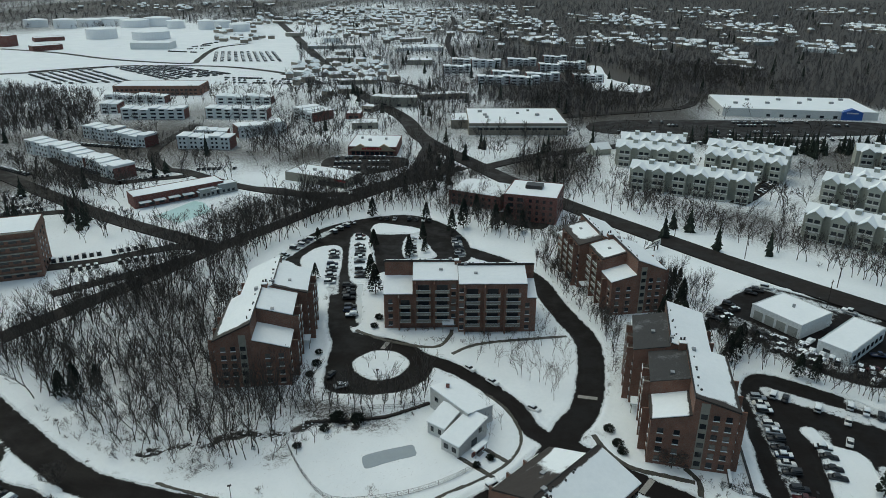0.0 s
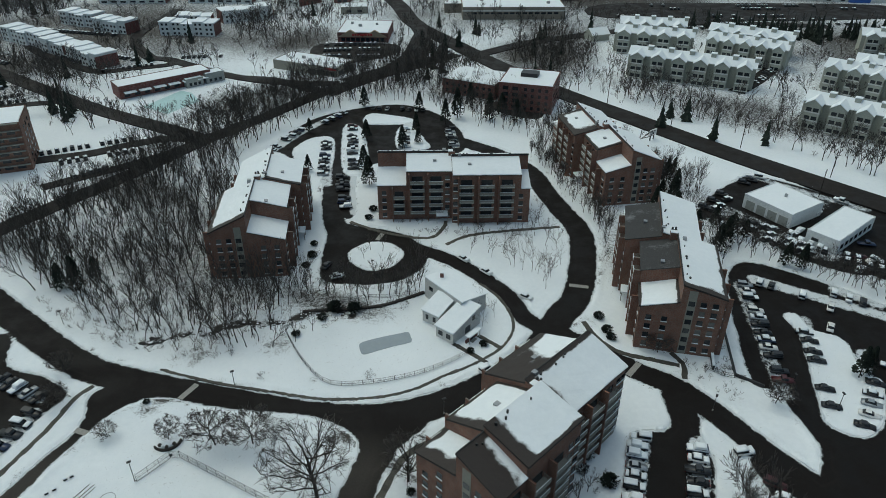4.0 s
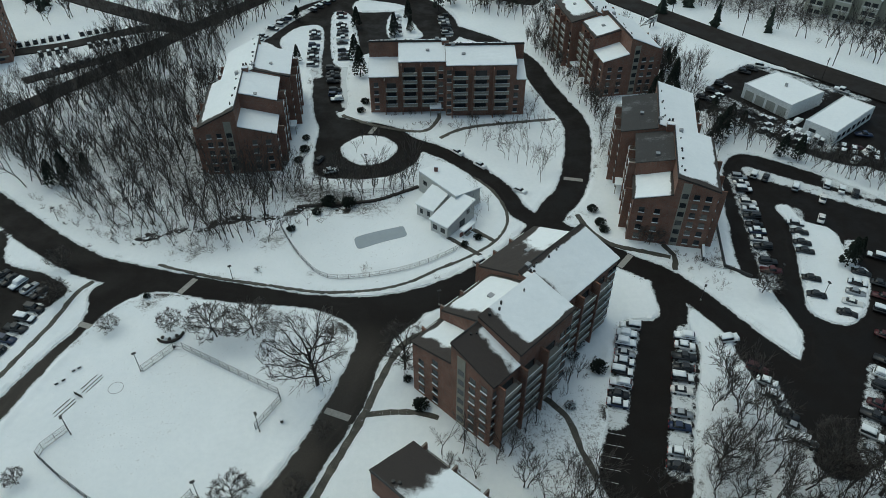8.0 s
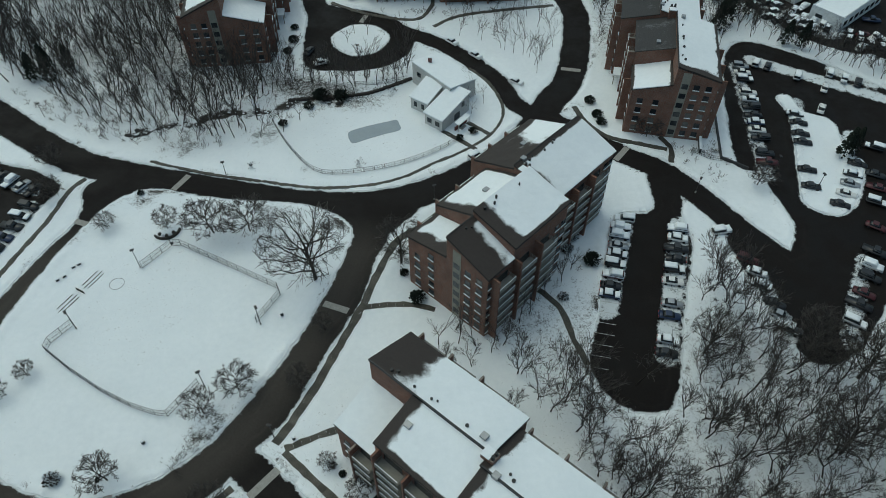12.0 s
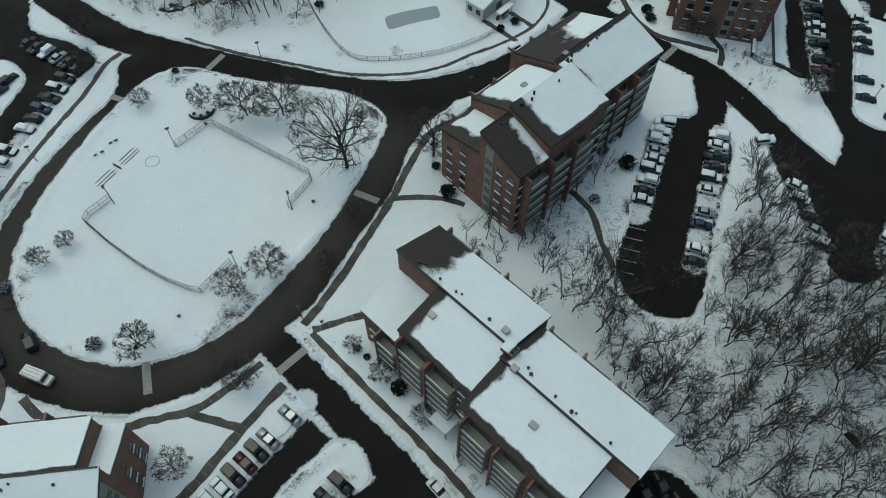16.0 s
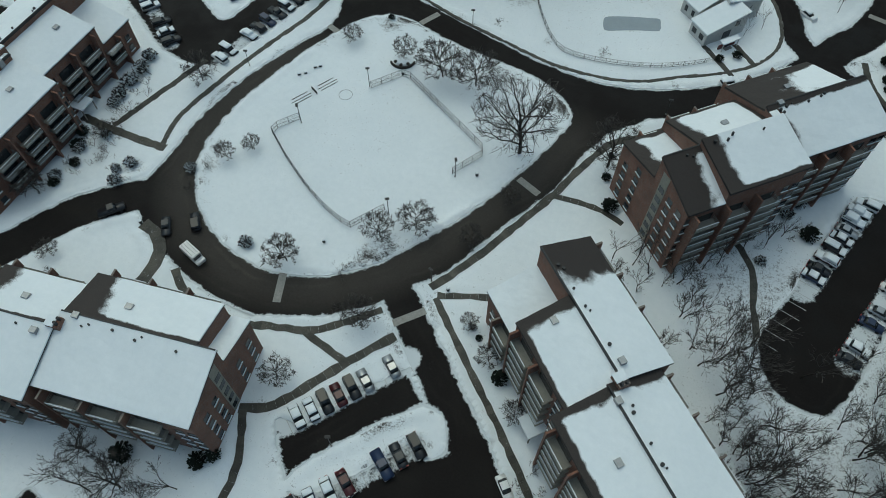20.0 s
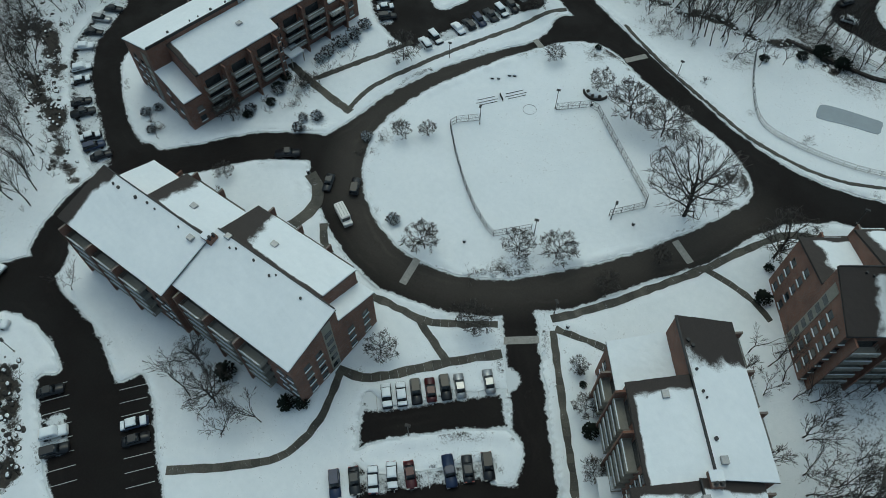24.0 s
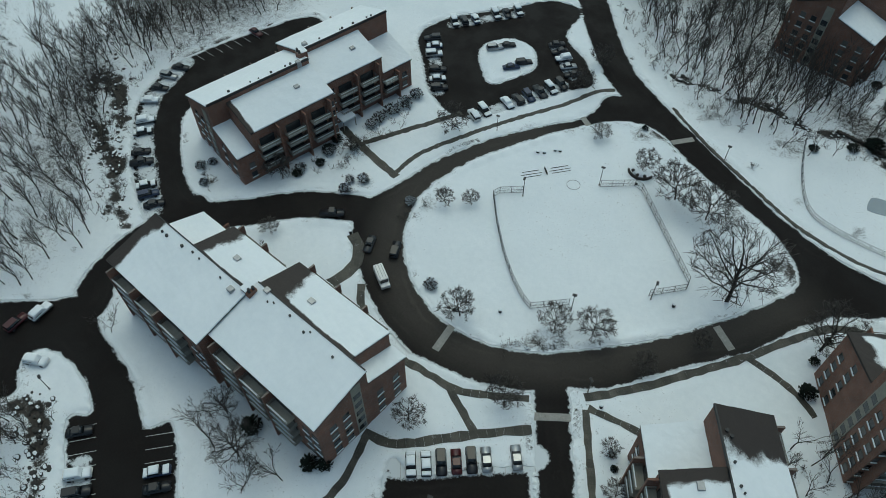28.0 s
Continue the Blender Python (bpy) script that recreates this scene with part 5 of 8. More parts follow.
for i, (x, y, s) in enumerate(((-24.1, 93.2, 1.25), (-6.0, 97.2, 0.8), (21.5, 61, 0.75), (25.5, 57, 0.8), (31.5, 60, 0.85), (17.5, 73, 0.6), (14, 75.5, 0.6), (19.5, 63.5, 0.65), (28, 48.5, 0.7), (61, 91, 0.75), (33, 44, 0.7))):
    if i < 2:
        tree(GREAT_TREES[i], x, y, s, 40 + 95 * i, "great old tree with heavy bare limbs", "old trees")
    else:
        tree(VASE_TREES[i % 8], x, y, s * 1.35, 40 + 95 * i, "old leafless tree forking upwards beside the brick block", "old trees")


for i, (x, y, s) in enumerate(((31.0, 47.2, 0.7), (32.9, 44.9, 0.9), (48.0, 44.8, 0.85), (49.1, 55.7, 0.9), (51.3, 40.4, 0.8), (53.6, 73.6, 0.75), (58.6, 39.8, 0.7), (28.7, 63.8, 0.85), (75.6, 73.2, 0.8), (65.2, 52.8, 0.9), (62.3, 85.2, 0.7), (65.6, 79.5, 0.8), (62.0, 64.4, 0.85), (49.8, 56.9, 0.8), (45.4, 59.1, 0.7), (38.3, 66.2, 0.9), (56.0, 85.3, 0.75), (22.0, 66.0, 0.75), (17.0, 69.0, 0.7), (25.0, 51.5, 0.6))):
    tree(VASE_TREES[i % 8], x, y, s * 1.15, 53 * i, "leafless woodland tree leaning over deep snow", "trees of the wood behind the car park")
for i, (x, y, s) in enumerate(((70.7, 51.4, 1.0), (80.3, 66.2, 0.9), (72.7, 71.4, 0.8), (52.8, 72.5, 0.7), (-58.0, 3.0, 0.62), (-66.5, 5.5, 0.5))):
    tree(GREAT_TREES[i % 3], x, y, s, 71 * i, "great old tree with heavy bare limbs", "old trees")
for i, (x, y, s) in enumerate(((-20.9, 188.0, 0.5), (-17.0, 187.0, 0.55), (-22.6, 183.0, 0.45), (-41.4, 172.0, 0.7), (-33.7, 165.4, 0.75), (-29.4, 158.5, 0.6), (-19.3, 158.0, 0.7), (-16.7, 165.1, 0.8), (-10.4, 168.0, 0.75), (-11.8, 163.6, 0.6), (-5.5, 170.6, 0.9), (-4.0, 174.4, 0.8), (-36.8, 142.3, 0.55), (-46.3, 142.5, 0.75), (-48.8, 140.2, 0.8), (-42.1, 140.1, 0.8), (-38.0, 168.0, 0.7), (-25.0, 165.5, 0.65), (-53.0, 141.0, 0.7), (-58.0, 139.5, 0.6), (-33.0, 147.0, 0.6), (-66.0, 139.0, 0.6))):
    tree(WOOD_TREES[i % 9], x, y, s, 61 * i, "slim leafless tree on the snowy bank", "trees on the bank")
for i, (x, y, s) in enumerate(((10.2, 151.2, 0.7), (13.6, 156.3, 0.8), (15.6, 152.4, 0.7), (12.0, 148.4, 0.6), (10.6, 185.9, 0.8), (15.1, 194.1, 0.9), (23.4, 177.7, 0.9), (25.8, 176.1, 0.9), (29.7, 176.0, 0.8), (31.4, 166.0, 1.0), (33.0, 172.9, 0.9), (37.6, 179.0, 0.8), (21.9, 199.0, 0.9), (31.1, 199.2, 1.0), (34.5, 190.0, 0.9), (26.0, 189.0, 0.8))):
    tree(THIN_TREES[i % 4], x, y, s, 83 * i, "thin pale birch sapling on the lawn", "birches on the lawn")


def evergreen(seed, h, w, tall=True, snowy=False):
    """Trunk and a ragged crown of many small sprays with gaps."""
    r = random.Random(seed)
    v, f = [], []
    for i in range(520 if tall else 340):
        t = r.random() ** 0.8
        z = h * (0.12 + 0.88 * t) if tall else h * (0.1 + 0.9 * t)
        rad = w * ((1 - t) ** 0.8 * 0.95 + 0.05) if tall else w * math.sqrt(max(0.05, 1 - (2 * t - 0.9) ** 2))
        rad *= r.uniform(0.45, 1.12)
        a = r.uniform(0, 2 * math.pi)
        c = Vector((math.cos(a) * rad, math.sin(a) * rad, z))
        k = len(v)
        s = r.uniform(0.28, 0.6) * (1 if tall else 0.55)
        out = Vector((math.cos(a), math.sin(a), -0.35 if tall else 0.5))
        side = out.cross(Vector((0, 0, 1))).normalized()
        v += [c - out * s * 0.7, c + out * s + side * s * 0.2, c + side * s * 0.7 + Vector((0, 0, 0.2)), c - side * s * 0.7 - Vector((0, 0, 0.15)), c + Vector((0, 0, s * 0.8))]
        f += [(k, k + 2, k + 1), (k, k + 1, k + 3), (k, k + 4, k + 1), (k + 2, k + 3, k + 4)]
    crown = mesh_from("crown", v, f, TWIG if snowy else NEEDLE)
    if snowy:
        crown.materials.append(SNOW)
        crown.polygons.foreach_set("material_index", [int((i // 4 * 7919) % 100 < 42) for i in range(len(f))])
    bm = bmesh.new()
    rod_into(bm, (0, 0, -0.3), (0, 0, h * 0.9), w * 0.07, 0.03, 7)
    me = bpy.data.meshes.new("trunk")
    bm.to_mesh(me)
    bm.free()
    me.materials.append(BARK)
    return me, crown


PINES = [evergreen(700 + i, 11 + i, 2.9) for i in range(3)]
BUSHES = [evergreen(720 + i, 2.2, 1.6, False) for i in range(3)]


SNOWY_BUSHES = [evergreen(740 + i, 2.0, 1.5, False, True) for i in range(3)]


def green(kind, x, y, s, turn, label, category, name, group):
    ob = tagged(new(name, kind[0]), label, category, group=group)
    ob.matrix_basis = pose(x, y, 0, 0, 0, turn) @ Matrix.Diagonal((s, s, s, 1))
    part("crown", kind[1], None, ob)


for i, (x, y, s) in enumerate(((-108, 167, 0.8), (-106, 172, 0.6), (-103, 166, 0.9), (-100, 172, 0.7), (-25, 234, 1.0), (4, 296, 0.9), (-34, 318, 0.9), (-8, 312, 0.8), (80, 205, 0.9), (76, 214, 0.85), (84, 196, 0.8),
                               (24, 300, 1.0), (30, 306, 1.0), (36, 298, 0.9), (16, 318, 0.9), (100, 195, 0.6), (-186, 240, 0.8), (-14, 268, 0.8), (93, 203, 0.7), (103.1, 128.5, 0.75), (106, 130, 0.6), (-29.7, 278.4, 0.8), (-27.8, 246, 0.9), (-8.8, 286, 0.7), (-55, 286, 0.6), (-49.3, 246, 0.6), (9.5, 303, 1.1), (-7.7, 274, 0.6), (92, 190, 0.9), (88, 186, 0.8), (96, 196, 0.8), (106, 178, 0.7), (110, 176, 0.7), (85, 223, 0.8), (88, 230, 0.7), (82, 216, 0.9), (78, 208, 0.7), (86, 236, 0.8), (90, 241, 0.6), (80, 222, 0.7), (74, 204, 0.6))):
    green(PINES[i % 3], x, y, s, 80 * i, "dark evergreen tree with ragged crown", "tree", "pine_tree", "evergreens")
for i, (x, y, s) in enumerate(((-28, 156, 1.3), (-22.6, 155.6, 1.2), (-31, 152, 0.8), (3.5, 52.8, 0.6), (-9.3, 44.5, 0.9), (-49, 11.5, 0.9), (-47.2, 13.4, 0.8), (-61, 7.5, 1.1), (-15.5, 50.2, 0.4), (-57.0, 50.5, 0.3),
                               (-67.3, 120.2, 0.5), (-112, 60.5, 0.8), (-110.4, 57, 0.9), (-108, 53, 0.7), (-108.5, 47, 0.7), (45, 146, 0.9), (44, 152, 0.9), (45.5, 143, 0.8), (12, 140.5, 0.7), (8.5, 138, 0.6), (-37, 145, 0.7), (-39.5, 178, 0.8), (-38.5, 184, 0.9), (-39, 191, 0.7), (-22, 214, 0.9), (-23, 208, 0.8), (-6, 100, 0.5), (21, 92, 0.6))):
    green(BUSHES[i % 3], x, y, s, 50 * i, "rounded dark evergreen bush", "bush", "bush", "evergreen bushes")
for i, (x, y, s) in enumerate(((-112.7, 85.2, 1.1), (-112.1, 81, 1.2), (-112.0, 76.9, 1.2), (-111.6, 72.6, 1.1), (-111.2, 70, 0.9), (-109.7, 56.7, 0.9), (-109.5, 48.5, 0.9), (-106.8, 61.8, 0.8), (-97.3, 57.6, 0.9), (-97.4, 52.5, 0.9), (-99, 55, 0.7), (-125.2, 31.2, 0.8), (-124.5, 34, 0.7), (-119.8, 29.3, 0.7), (-17.5, 51.8, 0.5),
                               (31.8, 103.1, 0.9), (30.1, 99.7, 0.9), (37.2, 110, 0.8), (27.5, 86.7, 0.7), (-85, 61.5, 0.8), (-64.5, 50.5, 0.9))):
    green(SNOWY_BUSHES[i % 3], x, y, s, 47 * i, "rounded bare bush laden with fresh snow", "bush", "snowy_bush", "snowy bushes")
for i, (x, y, s) in enumerate(((35.1, 96.1, 1.1), (-2.5, 87.1, 1.0), (24.2, 92.3, 0.7), (-5.3, 94.1, 0.6))):
    green(BUSHES[i % 3], x, y, s, 50 * i, "rounded dark evergreen bush", "bush", "bush", "evergreen bushes")
SHRUB_AT = [(-42.5, 129.1), (-17, 129), (-40, 46.5), (-82.6, 63), (-82, 58), (-45, 52), (-40.5, 58), (-42.5, 55.5), (-104, 58), (-100, 55), (-107, 66), (-112, 74), (-111, 78), (-113, 82), (-66, 36), (-12.5, 51.5), (-10.5, 48.5), (-4, 41), (1, 32), (4, 29), (27, 95), (30, 100), (24, 92), (-55, 26), (-72, 30), (-95, 30), (-119, 29), (-122, 31), (-125, 31), (12, 206), (16, 205), (22, 205), (-5, 206), (-12, 206), (62, 133), (70, 131)]
for i, (x, y) in enumerate(SHRUB_AT):
    tree(SHRUBS[i % 3], x, y, 0.8 + 0.15 * (i % 3), 70 * i, "twiggy leafless shrub dusted with snow", "shrubs", "shrub", "shrub")


# ---- rocks along the gullies, snow-capped ----
def rock_field(lines, seed, label):
    r = random.Random(seed)
    store, caps = ([], []), ([], [])
    for pts, half, count, big in lines:
        c = spline(pts, False, 6)
        for _ in range(count):
            p = c[r.randrange(len(c))]
            x, y = p[0] + r.gauss(0, half), p[1] + r.gauss(0, half)
            if sd_at(x, y) < 1.5:
                continue
            s, turn = r.uniform(0.25, 0.8) * big, r.uniform(0, 6.3)
            for (v, f), grow_by, z in ((store, 1.0, 0.0), (caps, 0.72, s * 0.42)):
                if v is caps[0] and r.random() < 0.5:
                    continue
                k = len(v)
                rr = random.Random(int(x * 1000) + int(y * 100))
                ring = [(turn + j * 1.047 + rr.uniform(-0.25, 0.25), rr.uniform(0.75, 1.2)) for j in range(6)]
                for zz, w in ((-0.3, 1.1), (0.32 * s, 1.0), (0.55 * s, 0.6)) if z == 0 else ((z * 0.6, 1.0), (z + 0.16 * s, 0.9), (z + 0.26 * s, 0.45)):
                    v += [(x + math.cos(a) * s * w * q * grow_by, y + math.sin(a) * s * w * q * 0.8 * grow_by, zz) for a, q in ring]
                for lay in (0, 6):
                    f += [(k + lay + j, k + lay + (j + 1) % 6, k + lay + 6 + (j + 1) % 6, k + lay + 6 + j) for j in range(6)]
                f.append(tuple(k + 12 + j for j in range(6)))
    tagged(new("rocks", mesh_from("rocks", *store, ROCK)), label, "rocks", kind="stuff")
    tagged(new("rock_snow", mesh_from("rock_snow", *caps, SNOW)), "caps of snow on the dark rocks", "snow", kind="stuff")


ROCK = plain("dark_wet_rock", (0.03, 0.027, 0.024), 0.7, vary=0.3)
rock_field([(STREAMS[0][0], 0.8, 130, 0.9), (STREAMS[1][0], 2.6, 300, 0.8), (STREAMS[2][0], 2.6, 120, 0.8), (STREAMS[3][0], 2.2, 110, 0.9)], 5, "dark broken rocks along the snowy gullies")


# ---- parked cars ----
def car_meshes(kind):
    """Body, glasshouse, wheel and snow load of a saloon, a wagon or a pickup; nose to +x, wheels on z 0."""
    L, W, H, prof, cab = {
        "saloon": (4.6, 1.8, 1.45, [(-2.3, 0.35), (-2.28, 0.8), (-1.55, 0.92), (0.85, 0.9), (2.0, 0.78), (2.28, 0.6), (2.3, 0.32)], [(-1.6, 0.9), (-0.95, 1.42), (0.2, 1.45), (1.0, 0.9)]),
        "wagon": (4.7, 1.88, 1.72, [(-2.3, 0.4), (-2.32, 1.0), (0.95, 1.02), (2.1, 0.9), (2.32, 0.7), (2.34, 0.38)], [(-2.24, 1.0), (-2.0, 1.66), (0.15, 1.7), (1.0, 1.0)]),
        "pickup": (5.4, 1.95, 1.85, [(-2.7, 0.5), (-2.7, 1.12), (1.1, 1.12), (2.5, 1.02), (2.66, 0.8), (2.68, 0.45)], [(-0.7, 1.1), (-0.55, 1.76), (0.55, 1.8), (1.2, 1.1)]),
    }[kind]

    def loft(outline, w0, w1, z0, z1):
        bm = bmesh.new()
        rows = []
        for x, z in outline:
            t = (z - z0) / (z1 - z0)
            w = w0 + (w1 - w0) * min(max(t, 0), 1)
            rows.append((bm.verts.new((x, -w, z)), bm.verts.new((x, w, z))))
        for a, b in zip(rows, rows[1:] + rows[:1]):
            bm.faces.new((a[0], b[0], b[1], a[1]))
        bm.faces.new([a[0] for a in rows][::-1])
        bm.faces.new([a[1] for a in rows])
        bmesh.ops.recalc_face_normals(bm, faces=bm.faces)
        bmesh.ops.bevel(bm, geom=[e for e in bm.edges], offset=0.12, segments=2, affect="EDGES", clamp_overlap=True)
        return bm

    def done(name, bm, mat):
        me = bpy.data.meshes.new(name)
        bmesh.ops.recalc_face_normals(bm, faces=bm.faces)
        bm.to_mesh(me)
        bm.free()
        if mat:
            me.materials.append(mat)
        if name in ("snow_load", "body", "glasshouse"):
            me.polygons.foreach_set("use_smooth", [True] * len(me.polygons))
        return me

    body = loft(prof, W / 2, W / 2 - 0.06, 0.4, 1.0)
    glass = loft(cab, W / 2 - 0.08, W / 2 - 0.3, cab[0][1], H)
    xs = [x for x, z in cab if z > H - 0.1]
    roof = box(xs[0] - 0.05, xs[-1] + 0.08, -W / 2 + 0.24, W / 2 - 0.24, H - 0.02, H + 0.05)
    bmesh.ops.bevel(roof, geom=roof.edges[:], offset=0.03, segments=1, affect="EDGES")
    wheel = bmesh.new()
    rod_into(wheel, (0, -0.11, 0.33), (0, 0.11, 0.33), 0.33, sides=14)
    snow = bmesh.new()
    hood = [x for x, z in prof if z > 0.7]
    box_into(snow, xs[0] - 0.25, xs[-1] + 0.3, -W / 2 + 0.16, W / 2 - 0.16, H + 0.02, H + 0.2)
    box_into(snow, cab[-1][0] + 0.05, hood[-1] if hood[-1] < 2.2 else 2.1, -W / 2 + 0.08, W / 2 - 0.08, 0.84, 1.04)
    if kind != "wagon":
        box_into(snow, prof[1][0] + 0.1, cab[0][0] + 0.1, -W / 2 + 0.1, W / 2 - 0.1, prof[1][1] + 0.0, prof[1][1] + 0.24)
    bmesh.ops.subdivide_edges(snow, edges=snow.edges[:], cuts=3, use_grid_fill=True)
    for v in snow.verts:
        q = noise.noise_vector(v.co * 1.7)
        v.co += q * 0.07
    full = bmesh.new()
    box_into(full, prof[0][0] + 0.05, 2.2, -W / 2 + 0.03, W / 2 - 0.03, 0.8, 1.06)
    box_into(full, cab[0][0] + 0.1, cab[-1][0] - 0.1, -W / 2 + 0.14, W / 2 - 0.14, 1.0, H + 0.2)
    bmesh.ops.subdivide_edges(full, edges=full.edges[:], cuts=4, use_grid_fill=True)
    mid = (cab[0][0] + cab[-1][0]) / 2
    for v in full.verts:
        if v.co.z > 1.1:
            v.co.x = mid + (v.co.x - mid) * (1 - 0.35 * (v.co.z - 1.1))
        v.co += noise.noise_vector(v.co * 1.5 + Vector((5, 0, 0))) * 0.07
    return {"body": done("body", body, None), "glass": done("glasshouse", glass, GLASS), "roof": done("roof", roof, None), "wheel": done("wheel", wheel, TYRE), "snow": done("snow_load", snow, CAR_SNOW), "full": done("snow_load", full, CAR_SNOW), "size": (L, W, H)}


TYRE = plain("tyre_rubber", (0.02, 0.02, 0.021), 0.85)
LAMP_RED = plain("red_tail_lamp", (0.25, 0.01, 0.01), 0.3)
LAMP_CLEAR = plain("clear_headlamp", (0.5, 0.5, 0.48), 0.15)
PAINTS = [("black", plain("black_car_paint", (0.012, 0.012, 0.014), 0.3)), ("dark grey", plain("grey_car_paint", (0.035, 0.037, 0.041), 0.32, 0.4)), ("silver", plain("silver_car_paint", (0.36, 0.37, 0.38), 0.3, 0.6)),
          ("white", plain("white_car_paint", (0.68, 0.68, 0.67), 0.35)), ("dark blue", plain("blue_car_paint", (0.018, 0.03, 0.07), 0.3)), ("dark red", plain("red_car_paint", (0.055, 0.009, 0.011), 0.3))]
CAR_KINDS = {k: car_meshes(k) for k in ("saloon", "wagon", "pickup")}
BODY_OF = {}
TAIL = mesh_from("tail_lamp", [(-0.03, -0.2, 0), (-0.03, 0.2, 0), (-0.03, 0.2, 0.14), (-0.03, -0.2, 0.14), (0.1, -0.2, 0), (0.1, 0.2, 0), (0.1, 0.2, 0.14), (0.1, -0.2, 0.14)], [(0, 1, 2, 3), (4, 7, 6, 5), (0, 4, 5, 1), (1, 5, 6, 2), (2, 6, 7, 3), (3, 7, 4, 0)], LAMP_RED)
HEAD = mesh_from("headlight", [(-0.1, -0.22, 0), (-0.1, 0.22, 0), (-0.1, 0.22, 0.14), (-0.1, -0.22, 0.14), (0.03, -0.22, 0), (0.03, 0.22, 0), (0.03, 0.22, 0.14), (0.03, -0.22, 0.14)], [(0, 1, 2, 3), (4, 7, 6, 5), (0, 4, 5, 1), (1, 5, 6, 2), (2, 6, 7, 3), (3, 7, 4, 0)], LAMP_CLEAR)
car_rnd = random.Random(5)


def car(x, y, heading, snow=None, kind=None, paint=None, lamps=False):
    kind = kind or car_rnd.choices(("saloon", "wagon", "pickup"), (5, 5, 0.7))[0]
    tone, mat = PAINTS[paint if paint is not None else car_rnd.choices(range(6), (8, 6, 2.6, 2, 2, 1))[0]]
    snow = snow if snow is not None else car_rnd.choices(("none", "snow", "full"), (5.5, 3.4, 0.9))[0]
    m = CAR_KINDS[kind]
    for key in ("body", "roof"):
        if (kind, key, tone) not in BODY_OF:
            me = m[key].copy()
            me.materials.append(mat)
            BODY_OF[kind, key, tone] = me
    load = {"none": "swept clear", "snow": "with snow on roof and bonnet", "full": "buried under snow"}[snow]
    ob = tagged(new("parked_car", BODY_OF[kind, "body", tone]), f"{tone} {'estate car' if kind == 'wagon' else kind} {load}", "car", group="parked cars")
    ob.matrix_basis = pose(x, y, 0.0, 0, 0, heading)
    part("glasshouse", m["glass"], None, ob)
    part("roof", BODY_OF[kind, "roof", tone], None, ob)
    L, W, H = m["size"]
    for sx in (-0.3, 0.3) if math.hypot(x, y) < 150 else ():
        for sy in (-1, 1):
            part("wheel", m["wheel"], None, ob, "", pose(sx * L, sy * (W / 2 - 0.1), 0))
    if lamps:
        for sy in (-1, 1):
            part("tail_lamp", TAIL, None, ob, "", pose(-L / 2 + 0.03, sy * (W / 2 - 0.3), 0.72))
            part("headlight", HEAD, None, ob, "", pose(L / 2 - 0.06, sy * (W / 2 - 0.32), 0.56))
    if snow != "none":
        part("snow_load", m["snow" if snow == "snow" else "full"], None, ob, "lumpy snow lying on the car")
    return ob


def row(x0, y0, x1, y1, n, heading, gaps=(), lamps=False, snow=None):
    for i in range(n):
        if i in gaps:
            continue
        t = i / max(1, n - 1)
        load = snow[i % len(snow)] if snow else None
        car(x0 + (x1 - x0) * t + car_rnd.uniform(-0.25, 0.25), y0 + (y1 - y0) * t + car_rnd.uniform(-0.25, 0.25), heading + car_rnd.uniform(-2.5, 2.5) + 180 * (car_rnd.random() < 0.3), load, lamps=lamps)


# beside the near block
for i, (snow, paint, kind) in enumerate((("snow", 1, "saloon"), ("snow", 0, "saloon"), ("none", 0, "wagon"), ("none", 5, "saloon"), ("none", 0, "wagon"), ("none", 2, "saloon"), None or ("skip", 0, ""), ("none", 2, "saloon"))):
    if snow != "skip":
        car(-38.0 + 1.5 * i, 24.5 + 2.07 * i, -37 + 180 * (i % 2), snow, kind, paint)
row(-33.0, 8.5, -17.6, 28.2, 9, -37, gaps=(5,), lamps=True)
car(-1.8, 27.7, -45, "none", "saloon", 3)
# car park behind the second block
row(44.3, 108.6, 36.2, 84.2, 10, -14, (9,), True, snow=("snow", "full", "full", "none", "snow", "snow", "full", "none", "snow", "none"))
row(56.0, 105.0, 45.4, 72.4, 12, -14, (6, 9), True, snow=("full", "snow", "none", "none", "snow", "none", "none", "none", "none", "none", "snow", "none"))
car(65.6, 104.4, 10, "snow", "saloon", 2)
# car park beside the third block
row(89.4, 167.0, 83.4, 126.5, 14, -10, (3, 11), snow=("none", "none", "snow"))
for i, (x, y) in enumerate(((97.0, 145.2), (96.7, 141.5), (95.6, 137.1), (95.0, 133.8), (92.2, 123.6), (91.0, 117.8))):
    car(x, y, -16, "snow" if i == 0 else "none", "saloon", (0, 0, 0, 1, 0, 1)[i])
for i, (x, y) in enumerate(((105.3, 125.3), (102.6, 121.6), (100.6, 118.4), (98.2, 115.0), (95.4, 111.6))):
    car(x, y, -28, ("none", "snow", "none", "none", "none")[i], "saloon", (0, 0, 2, 3, 0)[i])
for i, (x, y) in enumerate(((94.4, 168.4), (97.2, 166.8), (104.0, 161.9), (109.4, 156.2), (116.6, 160.3), (119.6, 158.4), (113.6, 163.0), (105.0, 147.2))):
    car(x, y, 58, ("snow", "none")[i % 2], None, (2, 1, 2, 3)[i % 4])
for i, (x, y) in enumerate(((65.3, 104.0), (68.6, 95.6), (69.3, 91.9), (69.2, 88.6), (70.4, 83.8), (70.5, 80.8), (71.0, 77.5))):
    car(x, y, (10, -30, -30, -30, -34, -34, -36)[i], ("snow", "none", "snow", "snow", "none", "none", "snow")[i], None, (3, 5, 2, 1, 0, 2, 1)[i])
